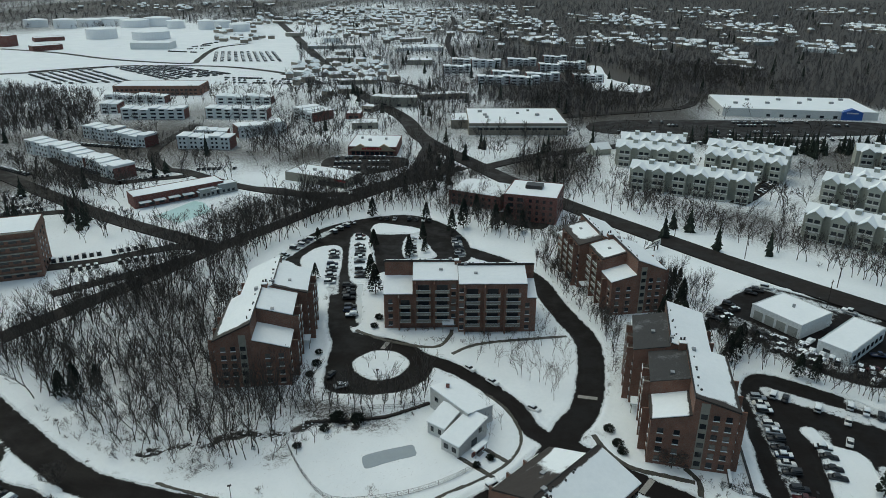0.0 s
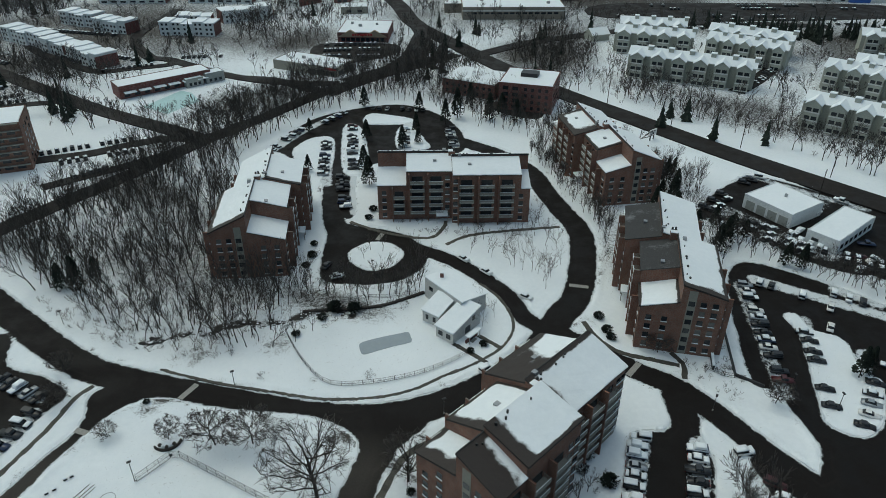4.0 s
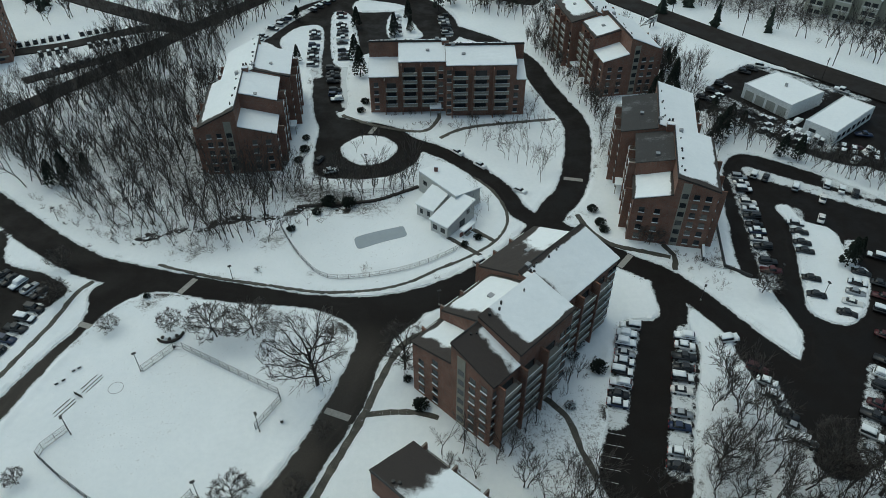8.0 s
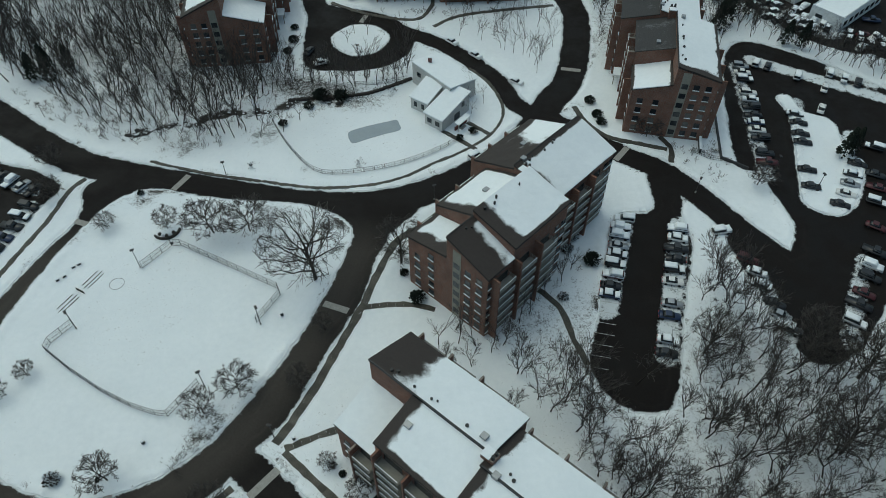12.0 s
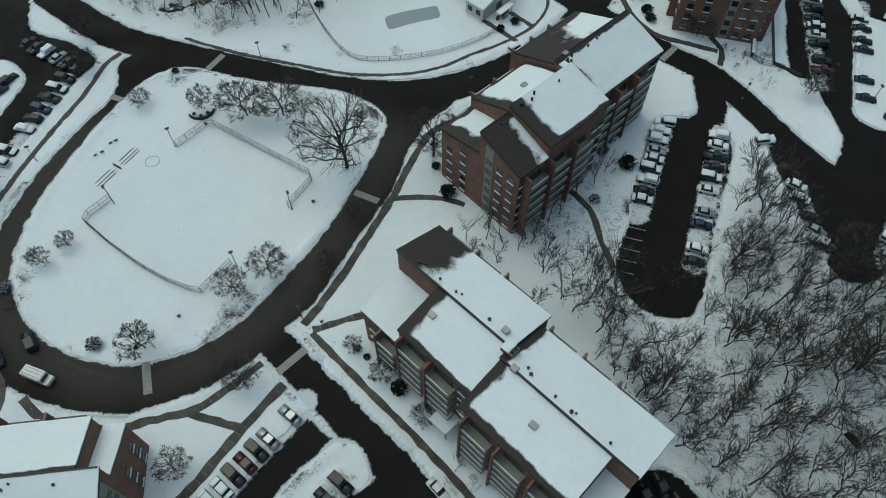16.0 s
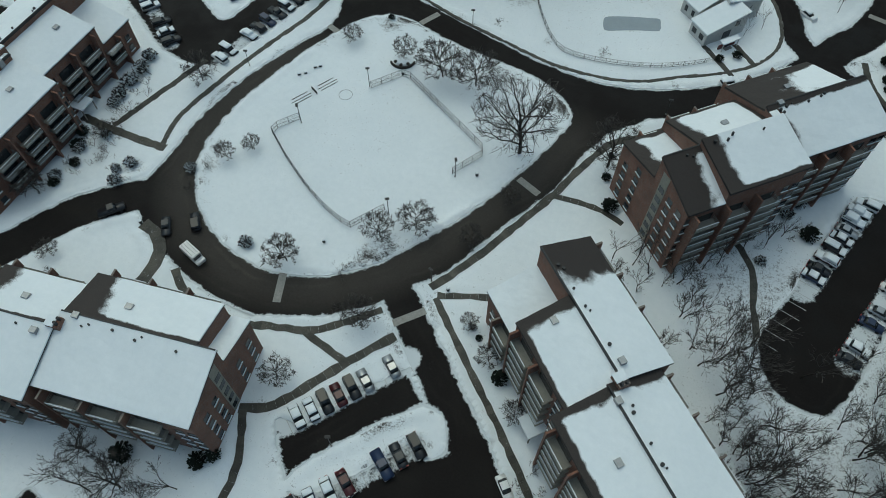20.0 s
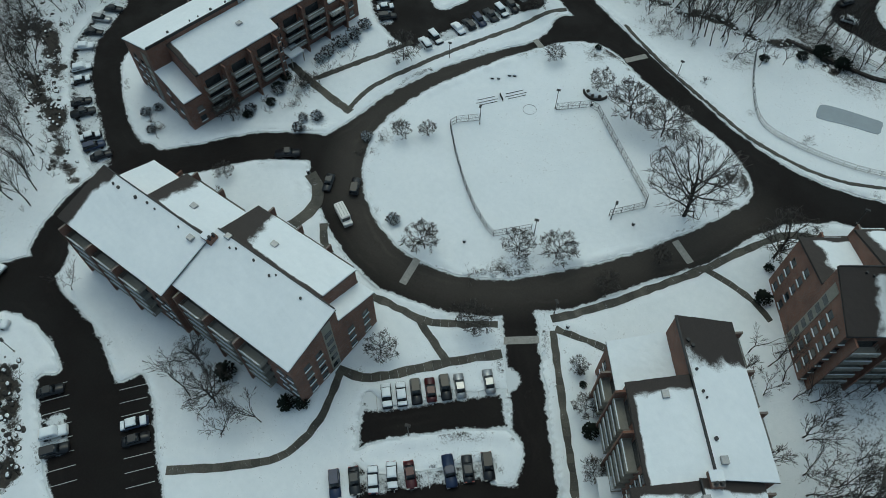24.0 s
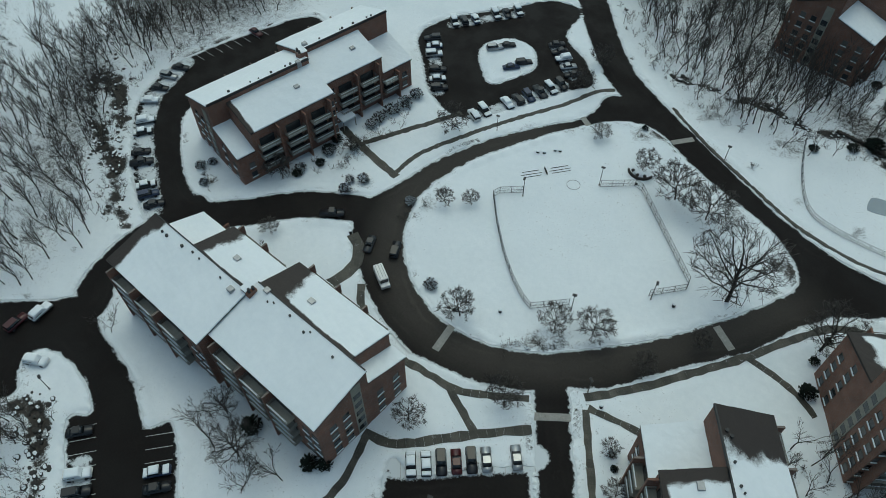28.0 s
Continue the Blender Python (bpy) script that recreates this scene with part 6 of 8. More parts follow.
for i, (x, y) in enumerate(((100.6, 104.4), (97.0, 96.9), (94.6, 93.0), (92.8, 90.0), (89.8, 85.8), (87.4, 82.9), (84.8, 78.6), (82.8, 75.2))):
    car(x, y, -36, ("none", "none", "full", "none", "none", "none", "snow", "none")[i], None, (5, 0, 3, 0, 5, 0, 2, 2)[i])
row(112, 131, 104, 112, 5, -30, (1,))
# the workshop yard
for i, (x, y) in enumerate(((110.2, 191.7), (112.9, 194.4), (115.8, 196.6), (119.6, 198.6), (113.8, 189.8), (117.0, 192.2), (120.2, 190.9), (117.2, 186.6), (121.4, 188.0))):
    car(x, y, 40 + 5 * (i % 3), "full", "wagon" if i % 3 else "saloon", 2)
for i, (x, y) in enumerate(((93.8, 215.5), (98.4, 220.3), (103.2, 225.3), (114.9, 234.8), (118.4, 237.0), (122.8, 239.4))):
    car(x, y, -30, "none" if i < 5 else "snow", "wagon", (0, 0, 0, 0, 0, 3)[i])
for x, y, h, sn, k, p in ((131.2, 182.1, 10, "none", "saloon", 5), (134.0, 180.4, 30, "full", "pickup", 3), (127.6, 175.2, 40, "full", "wagon", 3), (143.7, 219.4, -45, "snow", "pickup", 2), (131.0, 210.6, 40, "full", "wagon", 3), (137.2, 189.9, -10, "none", "pickup", 4)):
    car(x, y, h, sn, k, p)
# car park beyond the oval
row(-129.0, 104.0, -111.6, 91.8, 7, 55, (3,))
row(-97.6, 91.2, -92.0, 116.6, 9, -14, (2,))
row(-131, 113.5, -123.5, 131, 7, -25, (3,))
for x, y, h in ((-114.8, 114.2, 60), (-113.4, 117.6, 60), (-105.8, 111.8, 60), (-105, 115.6, 60)):
    car(x, y, h)
row(-105.2, 128.2, -93.2, 121.8, 5, 62, ())
# curve behind the far block
for i, (x, y, h) in enumerate(((-163, 68, 5), (-162, 44.6, 40), (-160.6, 40.6, 35), (-154.4, 32.4, 50), (-148, 28.2, 65), (-144.6, 26, 65), (-138.4, 22.6, 65), (-134.9, 21.2, 65), (-127.4, 18.8, 68), (-124.4, 17.9, 70), (-121, 17.6, 70), (-157.6, 36.6, 40))):
    car(x, y, h)
car(-93.3, 46.2, 50, "none", "pickup", 0)
car(-76.4, 50.6, 130, "none", "wagon", 0)
car(-81.1, 47.4, -55, "none", "saloon", 1)
car(-108.6, -12.0, 110, "full", "wagon", 2)
car(-109.2, -16.6, 110, "none", "wagon", 5)
car(-98.3, -16.7, 40, "full", "wagon", 3)
car(-72.3, -19.2, 62, "full", "wagon", 3)
car(-69.5, -20.5, 62, "none", "wagon", 0)
car(-79.6, -16.0, 62, "none", "saloon", 0)
car(-64.3, -8.8, 62, "snow", "saloon", 4)
car(-61.8, -10.1, 62, "none", "saloon", 0)
# round the middle block
row(-46.2, 274, -43.4, 243, 10, 5, (3,), False, snow=("none", "snow"))
row(-37.2, 292, -32.4, 248, 13, 5, (2, 9), False, snow=("none", "snow", "none"))
row(-14.0, 289, -13.2, 269.5, 6, 5, (), False)
row(-68.0, 266.5, -59.4, 287.5, 7, 160, (2,), False)
row(-50, 297, -43, 309, 4, 140, (), False)
row(5.7, 289, 7.4, 271, 6, 5, (), False, snow=("none",))
row(-30, 315, -6, 313, 8, 85, (3,), False)
row(-36.0, 240, -32, 216, 8, 5, (4,), False)
for x, y, h in ((8.2, 182.0, -48), (14.7, 174.7, -48), (25.1, 161.5, -40)):
    car(x, y, h, "snow", "saloon", 3, False)
car(12.2, 131.2, 38, "snow", "wagon", 3)
car(-33.4, 178.4, 70, "none", "saloon", 0)
car(-29.4, 172.4, 20, "snow", "saloon", 2)
for x, y in ((31.0, 28.6), (33.8, 29.9), (36.6, 27.0)):
    car(x, y, 112, "none", "saloon", 0)
# ambulance-like white van by the kerb
van = tagged(new("van"), "white delivery van with a ladder rack beside the kerb", "van")
van.matrix_basis = pose(-72.2, 44.0, 0, 0, 0, -18)
bm = box(-2.6, 1.6, -0.98, 0.98, 0.4, 2.3)
bmesh.ops.bevel(bm, geom=bm.edges[:], offset=0.12, segments=2, affect="EDGES")
part("body", bm, PAINTS[3][1], van)
bm = box(1.5, 2.7, -0.95, 0.95, 0.4, 1.25)
bmesh.ops.bevel(bm, geom=bm.edges[:], offset=0.1, segments=2, affect="EDGES")
part("bonnet", bm, PAINTS[3][1], van)
part("windscreen", box(1.5, 1.72, -0.8, 0.8, 1.25, 2.05), GLASS, van)
for sx in (-1.6, 1.7):
    for sy in (-0.9, 0.9):
        part("wheel", CAR_KINDS["saloon"]["wheel"], None, van, "", pose(sx, sy, 0))
for y in (-0.6, 0.0, 0.6):
    part("rack_bar", box(-2.3, 1.2, y - 0.04, y + 0.04, 2.34, 2.42), GREY_METAL, van)


# ---- the oval green ----
FENCE_METAL = plain("chain_link_fence_metal", (0.045, 0.048, 0.05), 0.6, 0.2)


def fence(pts, height, label, gap=2.6, closed=False, name="chain_link_fence", mesh_step=0.32, smooth=True):
    """Posts, rails and a net of real crossing wires along a line."""
    c = spline(pts, closed, 8) if smooth else np.array(pts, float)
    seg = np.hypot(*np.diff(c, axis=0).T)
    s = np.concatenate([[0], np.cumsum(seg)])
    at = lambda q: np.array([np.interp(q, s, c[:, 0]), np.interp(q, s, c[:, 1])])
    ob = tagged(new(name), label, "fence")
    o = at(0)
    ob.matrix_basis = pose(o[0], o[1], 0.0)
    n = max(1, round(s[-1] / gap))
    posts = [at(s[-1] * i / n) - o for i in range(n + 1)]
    pm = bmesh.new()
    rod_into(pm, (0, 0, -0.2), (0, 0, height + 0.05), 0.06, sides=6)
    me = bpy.data.meshes.new("post")
    pm.to_mesh(me)
    pm.free()
    me.materials.append(FENCE_METAL)
    for p in posts:
        part("post", me, None, ob, "", pose(p[0], p[1], 0))
    for a, b in zip(posts[:-1], posts[1:]):
        bm = bmesh.new()
        for z in (height, height * 0.5, 0.22):
            rod_into(bm, (*a, z), (*b, z), 0.04, sides=4)
        part("rail", bm, FENCE_METAL, ob)
        bm = bmesh.new()
        d = b - a
        k = max(2, int(np.hypot(*d) / mesh_step))
        for i in range(-k, k):
            for s0 in (1, -1):
                t0, t1 = i / k, (i + height / mesh_step * 0.5) / k
                z0, z1 = 0.2, height
                if t0 < 0:
                    z0 += (0 - t0) / (t1 - t0) * (z1 - z0)
                    t0 = 0
                if t1 > 1:
                    z1 = z0 + (1 - t0) / (t1 - t0) * (z1 - z0)
                    t1 = 1
                if t1 <= t0:
                    continue
                u0, u1 = (t0, t1) if s0 > 0 else (1 - t0, 1 - t1)
                rod_into(bm, (*(a + d * u0), z0), (*(a + d * u1), z1), 0.012, sides=3)
        part("net", bm, FENCE_METAL, ob)
    return ob


def lamp_post(x, y, h, turn, label="tall dark floodlight pole beside the court", name="floodlight", head=True):
    ob = tagged(new(name), label, "lamp", group="lamp posts")
    ob.matrix_basis = pose(x, y, 0, 0, 0, turn)
    bm = bmesh.new()
    rod_into(bm, (0, 0, -0.2), (0, 0, h), 0.09, 0.06, 8)
    part("pole", bm, DARK, ob)
    bm = bmesh.new()
    rod_into(bm, (0, 0, 0), (0, 0, 0.4), 0.2, 0.16, 8)
    part("base", bm, CONCRETE, ob)
    if head:
        bm = box(-0.45, 0.45, -0.15, 0.35, h - 0.05, h + 0.18)
        bmesh.ops.bevel(bm, geom=bm.edges[:], offset=0.04, segments=1, affect="EDGES")
        part("lamp_head", bm, DARK, ob)
    return ob


fence([(-71.3, 82.8), (-75.4, 77.4), (-68.4, 72.1), (-60.9, 67.2), (-54.5, 63.9), (-48.1, 61.7), (-43.6, 68.6)], 2.2, "tall chain-link fence round the snowed-in court", smooth=False)
fence([(-61.3, 97.4), (-55.8, 104.4), (-30.4, 90.2), (-34.8, 82.4)], 2.2, "tall chain-link fence round the snowed-in court", smooth=False)
for x, y, turn in ((-61.8, 97.6, 30), (-70.5, 82.0, 120), (-42.3, 67.9, 210), (-34.0, 82.0, 300)):
    lamp_post(x, y, 5.6, turn)
for x, y, turn in ((-48.4, 125.9, 200), (-90.2, 92.3, 20), (-100, 150, 220), (-28.2, 57.5, 150), (1.5, 116.5, 200), (84.5, 124.0, 90), (63.2, 117.0, 240), (92.5, 117.5, 100), (-30.5, 22.6, 30), (-19, 174.4, 0), (-91.3, -17.0, 0)):
    lamp_post(x, y, 4.6, turn, "slim dark street lamp at the kerb", "street_lamp")

planter = tagged(new("crescent_planter"), "crescent timber planter holding snow-capped shrubs", "planter")
planter.matrix_basis = pose(-58.6, 108.4, 0)
bm = bmesh.new()
for i in range(14):
    a0, a1 = radians(205 + i * 10), radians(205 + (i + 1) * 10)
    q = lambda a, r, z: (math.cos(a + 0.3) * r, math.sin(a + 0.3) * r, z)
    v = [bm.verts.new(q(a, r, z)) for z in (-0.1, 0.8) for a, r in ((a0, 3.1), (a1, 3.1), (a1, 2.75), (a0, 2.75))]
    for f in ((0, 1, 5, 4), (1, 2, 6, 5), (2, 3, 7, 6), (3, 0, 4, 7), (4, 5, 6, 7)):
        bm.faces.new([v[k] for k in f])
part("timber_wall", bm, BARK, planter)
for i in range(5):
    a = radians(228 + i * 26)
    bm = bmesh.new()
    bmesh.ops.create_icosphere(bm, subdivisions=2, radius=0.42)
    for v in bm.verts:
        v.co = Vector((math.cos(a) * 1.9, math.sin(a) * 1.9, 0.35)) + v.co * (1 + 0.3 * noise.noise(v.co * 3 + Vector((i, 0, 0))))
    part("snowy_shrub", bm, CAR_SNOW if i % 2 else TWIG, planter)
ring = tagged(new("sand_pit_ring"), "round kerb of a snowed-in sand pit", "kerb ring")
ring.matrix_basis = pose(-65.6, 93.2, 0)
bm = bmesh.new()
for i in range(28):
    a0, a1 = 2 * math.pi * i / 28, 2 * math.pi * (i + 1) / 28
    v = [bm.verts.new((math.cos(a) * r, math.sin(a) * r, z)) for z in (-0.1, 0.22) for a, r in ((a0, 1.55), (a1, 1.55), (a1, 1.49), (a0, 1.49))]
    for f in ((0, 1, 5, 4), (2, 3, 7, 6), (4, 5, 6, 7)):
        bm.faces.new([v[k] for k in f])
part("kerb", bm, DARK, ring)
lanes = tagged(new("horseshoe_lanes"), "two narrow timber-edged horseshoe lanes half buried in snow", "playing lanes")
lanes.matrix_basis = pose(-72.4, 91.6, 0, 0, 0, 62)
for x0, x1 in ((-6.3, -1.2), (0.6, 5.8)):
    for y in (-0.75, 0.0, 0.9):
        part("edging_board", box(x0 + abs(y) * 0.6, x1 - abs(y) * 0.5, y - 0.035, y + 0.035, 0.0, 0.27), BARK, lanes)
part("scoreboard", box(-0.35, -0.25, -1.1, 1.1, 0.0, 0.9), BARK, lanes)
for x, y in ((-78.4, 94.6), (-77.3, 95.6), (-76.2, 98.1), (-75.3, 98.9)):
    ob = tagged(new("picnic_stool"), "dark timber stool capped with snow", "stool", group="stools")
    ob.matrix_basis = pose(x, y, 0.05, 0, 0, 40)
    part("block", box(-0.35, 0.35, -0.35, 0.35, -0.1, 0.55), BARK, ob)
    bm = box(-0.4, 0.4, -0.4, 0.4, 0.55, 0.72)
    part("snow_cap", drifted(bm, 0.05, 2), SNOW, ob)
for x, y, turn in ((-36.0, 71.2, 60),):
    ob = tagged(new("park_bench"), "low timber park bench drifted with snow", "bench", group="benches")
    ob.matrix_basis = pose(x, y, 0.05, 0, 0, turn)
    part("seat", box(-0.9, 0.9, -0.22, 0.22, 0.38, 0.46), BARK, ob)
    part("backrest", box(-0.9, 0.9, 0.2, 0.25, 0.5, 0.8), BARK, ob)
    part("snow_cap", drifted(box(-0.88, 0.88, -0.2, 0.18, 0.46, 0.6), 0.04, 2), SNOW, ob)
    for xx in (-0.7, 0.7):
        part("leg", box(xx - 0.05, xx + 0.05, -0.2, 0.2, -0.1, 0.38), DARK, ob)
for x, y in ((-56.6, 104.2), (-30.0, 84.1), (-86.4, 46.2), (-24.6, 57.0), (-51, 57)):
    ob = tagged(new("litter_bin"), "small dark litter bin in the snow", "bin", group="litter bins")
    ob.matrix_basis = pose(x, y, 0.0)
    bm = bmesh.new()
    rod_into(bm, (0, 0, 0), (0, 0, 0.95), 0.3, 0.34, 10)
    part("drum", bm, DARK, ob)
    bm = bmesh.new()
    bmesh.ops.create_icosphere(bm, subdivisions=2, radius=0.33, matrix=Matrix.Translation((0, 0, 0.95)) @ Matrix.Diagonal((1, 1, 0.5, 1)))
    part("snow_cap", bm, SNOW, ob)


# ---- the pool lawn and its clubhouse ----
SIDING = plain("pale_clapboard", (0.5, 0.5, 0.48), 0.75)
POOL_COVER = plain("grey_frozen_pool_cover", (0.27, 0.31, 0.34), 0.55, vary=0.06, scale=0.4)


def gable_house(name, label, category, cx, cy, turn, l, w, eave, rise, wall, group="", overhang=0.35, windows=(), single=False, roof=None, z0=0.0):
    """A small house: walls with gables, two snow-covered roof planes, windows on the long and short sides."""
    ob = tagged(new(name), label, category, group=group)
    ob.matrix_basis = pose(cx, cy, z0, 0, 0, turn)
    bm = bmesh.new()
    pts = [(-w / 2, -0.3), (w / 2, -0.3), (w / 2, eave), (0, eave + rise), (-w / 2, eave)] if not single else [(-w / 2, -0.3), (w / 2, -0.3), (w / 2, eave), (-w / 2, eave + rise)]
    a = [bm.verts.new((-l / 2, y, z)) for y, z in pts]
    b = [bm.verts.new((l / 2, y, z)) for y, z in pts]
    bm.faces.new(a[::-1])
    bm.faces.new(b)
    for i in range(len(pts)):
        j = (i + 1) % len(pts)
        bm.faces.new((a[i], a[j], b[j], b[i]))
    part("wall", bm, wall, ob)
    slopes = ((1, w / 2), (-1, w / 2)) if not single else ((1, w),)
    for s, run in slopes:
        bm = bmesh.new()
        top = eave + rise
        y1 = 0 if not single else -w / 2
        k = rise / run
        ye = s * (w / 2 + overhang)
        ze = eave - overhang * k
        for x in (-l / 2 - overhang, l / 2 + overhang):
            for y, z in ((y1, top), (ye, ze), (ye, ze + 0.28), (y1, top + 0.28)):
                bm.verts.new((x, y, z))
        bm.verts.ensure_lookup_table()
        v = bm.verts
        for f in ((0, 1, 2, 3), (7, 6, 5, 4), (0, 4, 5, 1), (1, 5, 6, 2), (2, 6, 7, 3), (3, 7, 4, 0)):
            bm.faces.new([v[i] for i in f])
        part("roof", bm, roof or ROOF_SNOW, ob, "snow-covered roof slope")
    for x, y, z, ww, hh in windows:
        side = abs(y) >= w / 2 - 0.01
        bm = box(x - ww / 2, x + ww / 2, y - 0.06, y + 0.06, z, z + hh) if side else box(x - 0.06, x + 0.06, y - ww / 2, y + ww / 2, z, z + hh)
        part("window", bm, GLASS, ob)
    return ob


TRIM_PORCH = plain("white_porch_paint", (0.55, 0.55, 0.53), 0.7)
gable_house("clubhouse", "pale two-storey clubhouse under a snowy shed roof", "house", 5.0, 159.4, -51, 15.5, 9.0, 5.4, 1.2, SIDING, single=True, windows=[(-5, -4.5, 3.4, 1.5, 1.3), (-1.5, -4.5, 3.4, 1.5, 1.3), (-7.75, 0, 3.2, 1.6, 1.3), (-7.75, 0, 0.9, 1.6, 1.3), (7.75, -1.0, 3.0, 1.2, 1.3)])
gable_house("clubhouse_wing", "pale clapboard wing with snowy shed roof", "house", 0.5, 152.6, 143, 5.4, 7.4, 3.8, 1.8, SIDING, single=True, windows=[(-1.2, 3.7, 1.3, 0.9, 1.5), (1.2, 3.7, 1.3, 0.9, 1.5), (2.7, 0.5, 1.3, 0.9, 1.5), (2.7, -1.8, 1.3, 0.9, 1.5)])
gable_house("clubhouse_wing", "pale clapboard wing above a brick base", "house", 5.6, 147.2, 140, 5.6, 11.6, 3.7, 2.3, SIDING, single=True, windows=[(-1.3, 5.8, 1.2, 1.4, 1.4), (1.3, 5.8, 1.2, 1.4, 1.4), (-2.8, -3.0, 3.0, 1.2, 1.4), (-2.8, -0.5, 0.4, 2.2, 2.0)])
club = tagged(new("porch"), "brick-based porch with snowy step beside the clubhouse", "porch")
club.matrix_basis = pose(8.8, 143.2, 0, 0, 0, 50)
part("brick_base", box(-2.4, 2.4, -0.35, 0.0, -0.2, 1.25), RED_BRICK, club)
part("door", box(-0.5, 0.5, -0.42, -0.35, 0.1, 2.2), DARK, club, "dark entrance door")
part("step", box(-1.0, 1.0, -1.4, -0.35, -0.1, 0.28), CONCRETE, club)
for x in (-2.2, 2.2):
    part("post", box(x - 0.07, x + 0.07, -1.3, -1.16, -0.1, 2.5), TRIM_PORCH, club)
part("porch_roof", drifted(box(-2.5, 2.5, -1.5, 0.0, 2.5, 2.8), 0.04, 3), ROOF_SNOW, club, "snow-covered porch roof")
chim = tagged(new("chimney"), "square brick chimney on the clubhouse roof", "chimney")
chim.matrix_basis = pose(1.4, 163.2, 4.6)
part("stack", box(-0.5, 0.5, -0.5, 0.5, 0, 3.2), RED_BRICK, chim)
part("snow_cap", drifted(box(-0.55, 0.55, -0.55, 0.55, 3.2, 3.42), 0.04, 2), SNOW, chim)
pool = tagged(new("pool_cover"), "grey pool cover showing through thin snow", "pool cover")
c = spline([(-20.1, 140.8), (-18.9, 142.2), (-14.6, 144.0), (-9.6, 145.6), (-7.6, 146.1), (-6.9, 144.1), (-6.7, 142.0), (-10.9, 140.4), (-14.9, 138.7), (-18.0, 137.2), (-19.2, 137.6)], True, 2)
bm = bmesh.new()
prism_into(bm, [(x + 14, y - 141) for x, y in c], -0.1, 0.24)
part("cover", bm, POOL_COVER, pool)
pool.matrix_basis = pose(-14, 141, 0)
fence([(-40, 146.5), (-37.2, 140.8), (-33.5, 134.5), (-28.6, 128.2), (-24, 125.8), (-15.5, 126.4), (-5.9, 129), (2.5, 133.4), (7.5, 137.2)], 1.5, "low chain-link fence along the snowy pool lawn")
fence([(-41, 148), (-34, 153.5), (-22.3, 161), (-12, 162), (-5, 164)], 1.4, "low chain-link fence behind the snowy bank", gap=3.0)
bm = bmesh.new()
ledge = tagged(new("stone_wall"), "low dark dry-stone retaining wall with snow on top", "wall")
ledge.matrix_basis = pose(-21.5, 156.5, 0)
lw = random.Random(9)
line = spline([(-15, -1.4), (-8, -0.5), (-2, -0.3), (6, 1.2), (13, 4.8), (17.5, 7.4)], False, 14)
for i, (x, y) in enumerate(line):
    for k in range(1):
        m = pose(x, y + lw.uniform(-0.15, 0.15), 0.3 + 0.42 * k, lw.uniform(-8, 8), lw.uniform(-8, 8), lw.uniform(0, 90))
        s = lw.uniform(0.3, 0.5)
        bmx = box(-s, s, -0.4, 0.4, -0.45, 0.45, m=m)
        bmesh.ops.bevel(bmx, geom=bmx.edges[:], offset=0.07, segments=1, affect="EDGES")
        part("stone", bmx, BARK, ledge)
# garden wall beside the third block's car park, and a rail by the path
wall = tagged(new("retaining_wall"), "long low dark retaining wall topped with snow", "wall")
wall.matrix_basis = pose(73.2, 152.0, 0, 0, 0, 76)
part("wall", box(-22, 14, -0.25, 0.25, -0.2, 1.5), DARK, wall)
part("snow_cap", drifted(box(-22, 14, -0.32, 0.32, 1.5, 1.75), 0.04, 4), SNOW, wall)
fence([(66.3, 131.5), (69.5, 128.6), (74.5, 127.2)], 1.4, "short metal guard rail above the car park", smooth=False)


gable_house("shed", "small brown timber shed with snow on its roof", "shed", 67.4, 39.4, 35, 3.4, 2.6, 2.2, 0.7, BARK, overhang=0.15)


# ---- the wider neighbourhood ----
TAN = plain("tan_parapet_stucco", (0.33, 0.26, 0.18), 0.8)
SIGN_RED = plain("red_sign_plastic", (0.42, 0.03, 0.035), 0.4)
SIGN_BLUE = plain("blue_entrance_panel", (0.03, 0.10, 0.36), 0.5)
GREEN_GREY = plain("sage_grey_siding", (0.37, 0.375, 0.325), 0.8)
TRIM_WHITE = plain("white_trim", (0.62, 0.62, 0.6), 0.7)

for w, pts in ((12.5, [(320, 40), (260, 108), (200, 170), (156, 219), (119, 262), (90, 300), (60, 340), (33, 385), (12, 425), (-15, 480), (-33, 551), (-82, 666), (-148, 873), (-227, 1133), (-306, 1387), (-420, 1760), (-600, 2300)]),
               (8, [(-145, 199), (-132, 220), (-116, 245), (-99, 275), (-80, 302), (-54, 341), (-29, 366), (-8, 385), (12, 405)]), (9, [(-340, 455), (-255, 387), (-202, 346), (-157, 313), (-112, 286), (-97, 276)]),
               (7, [(-185, 520), (-188, 446), (-166, 402), (-150, 394), (-113, 367), (-79, 353), (-50, 352)]), (7, [(-8, 470), (-12, 440), (-16, 405), (-26, 380), (-48, 356)]), (9, [(25, 405), (60, 432), (110, 455), (180, 480), (260, 470)]),
               (8, [(150, 338), (172, 362), (196, 396), (214, 440)]), (8, [(60, 540), (120, 560), (200, 590), (230, 640)])):
    far_road(pts, w, 0.55 + 0.02 * (w - 6))


FOOT, LOTS = [], []


def foot(ob, l, w):
    FOOT.append((ob.matrix_basis.inverted(), l, w))


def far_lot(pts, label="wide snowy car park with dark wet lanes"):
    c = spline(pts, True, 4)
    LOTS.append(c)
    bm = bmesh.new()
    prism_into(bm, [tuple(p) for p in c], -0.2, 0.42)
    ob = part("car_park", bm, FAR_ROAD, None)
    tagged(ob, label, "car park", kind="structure")


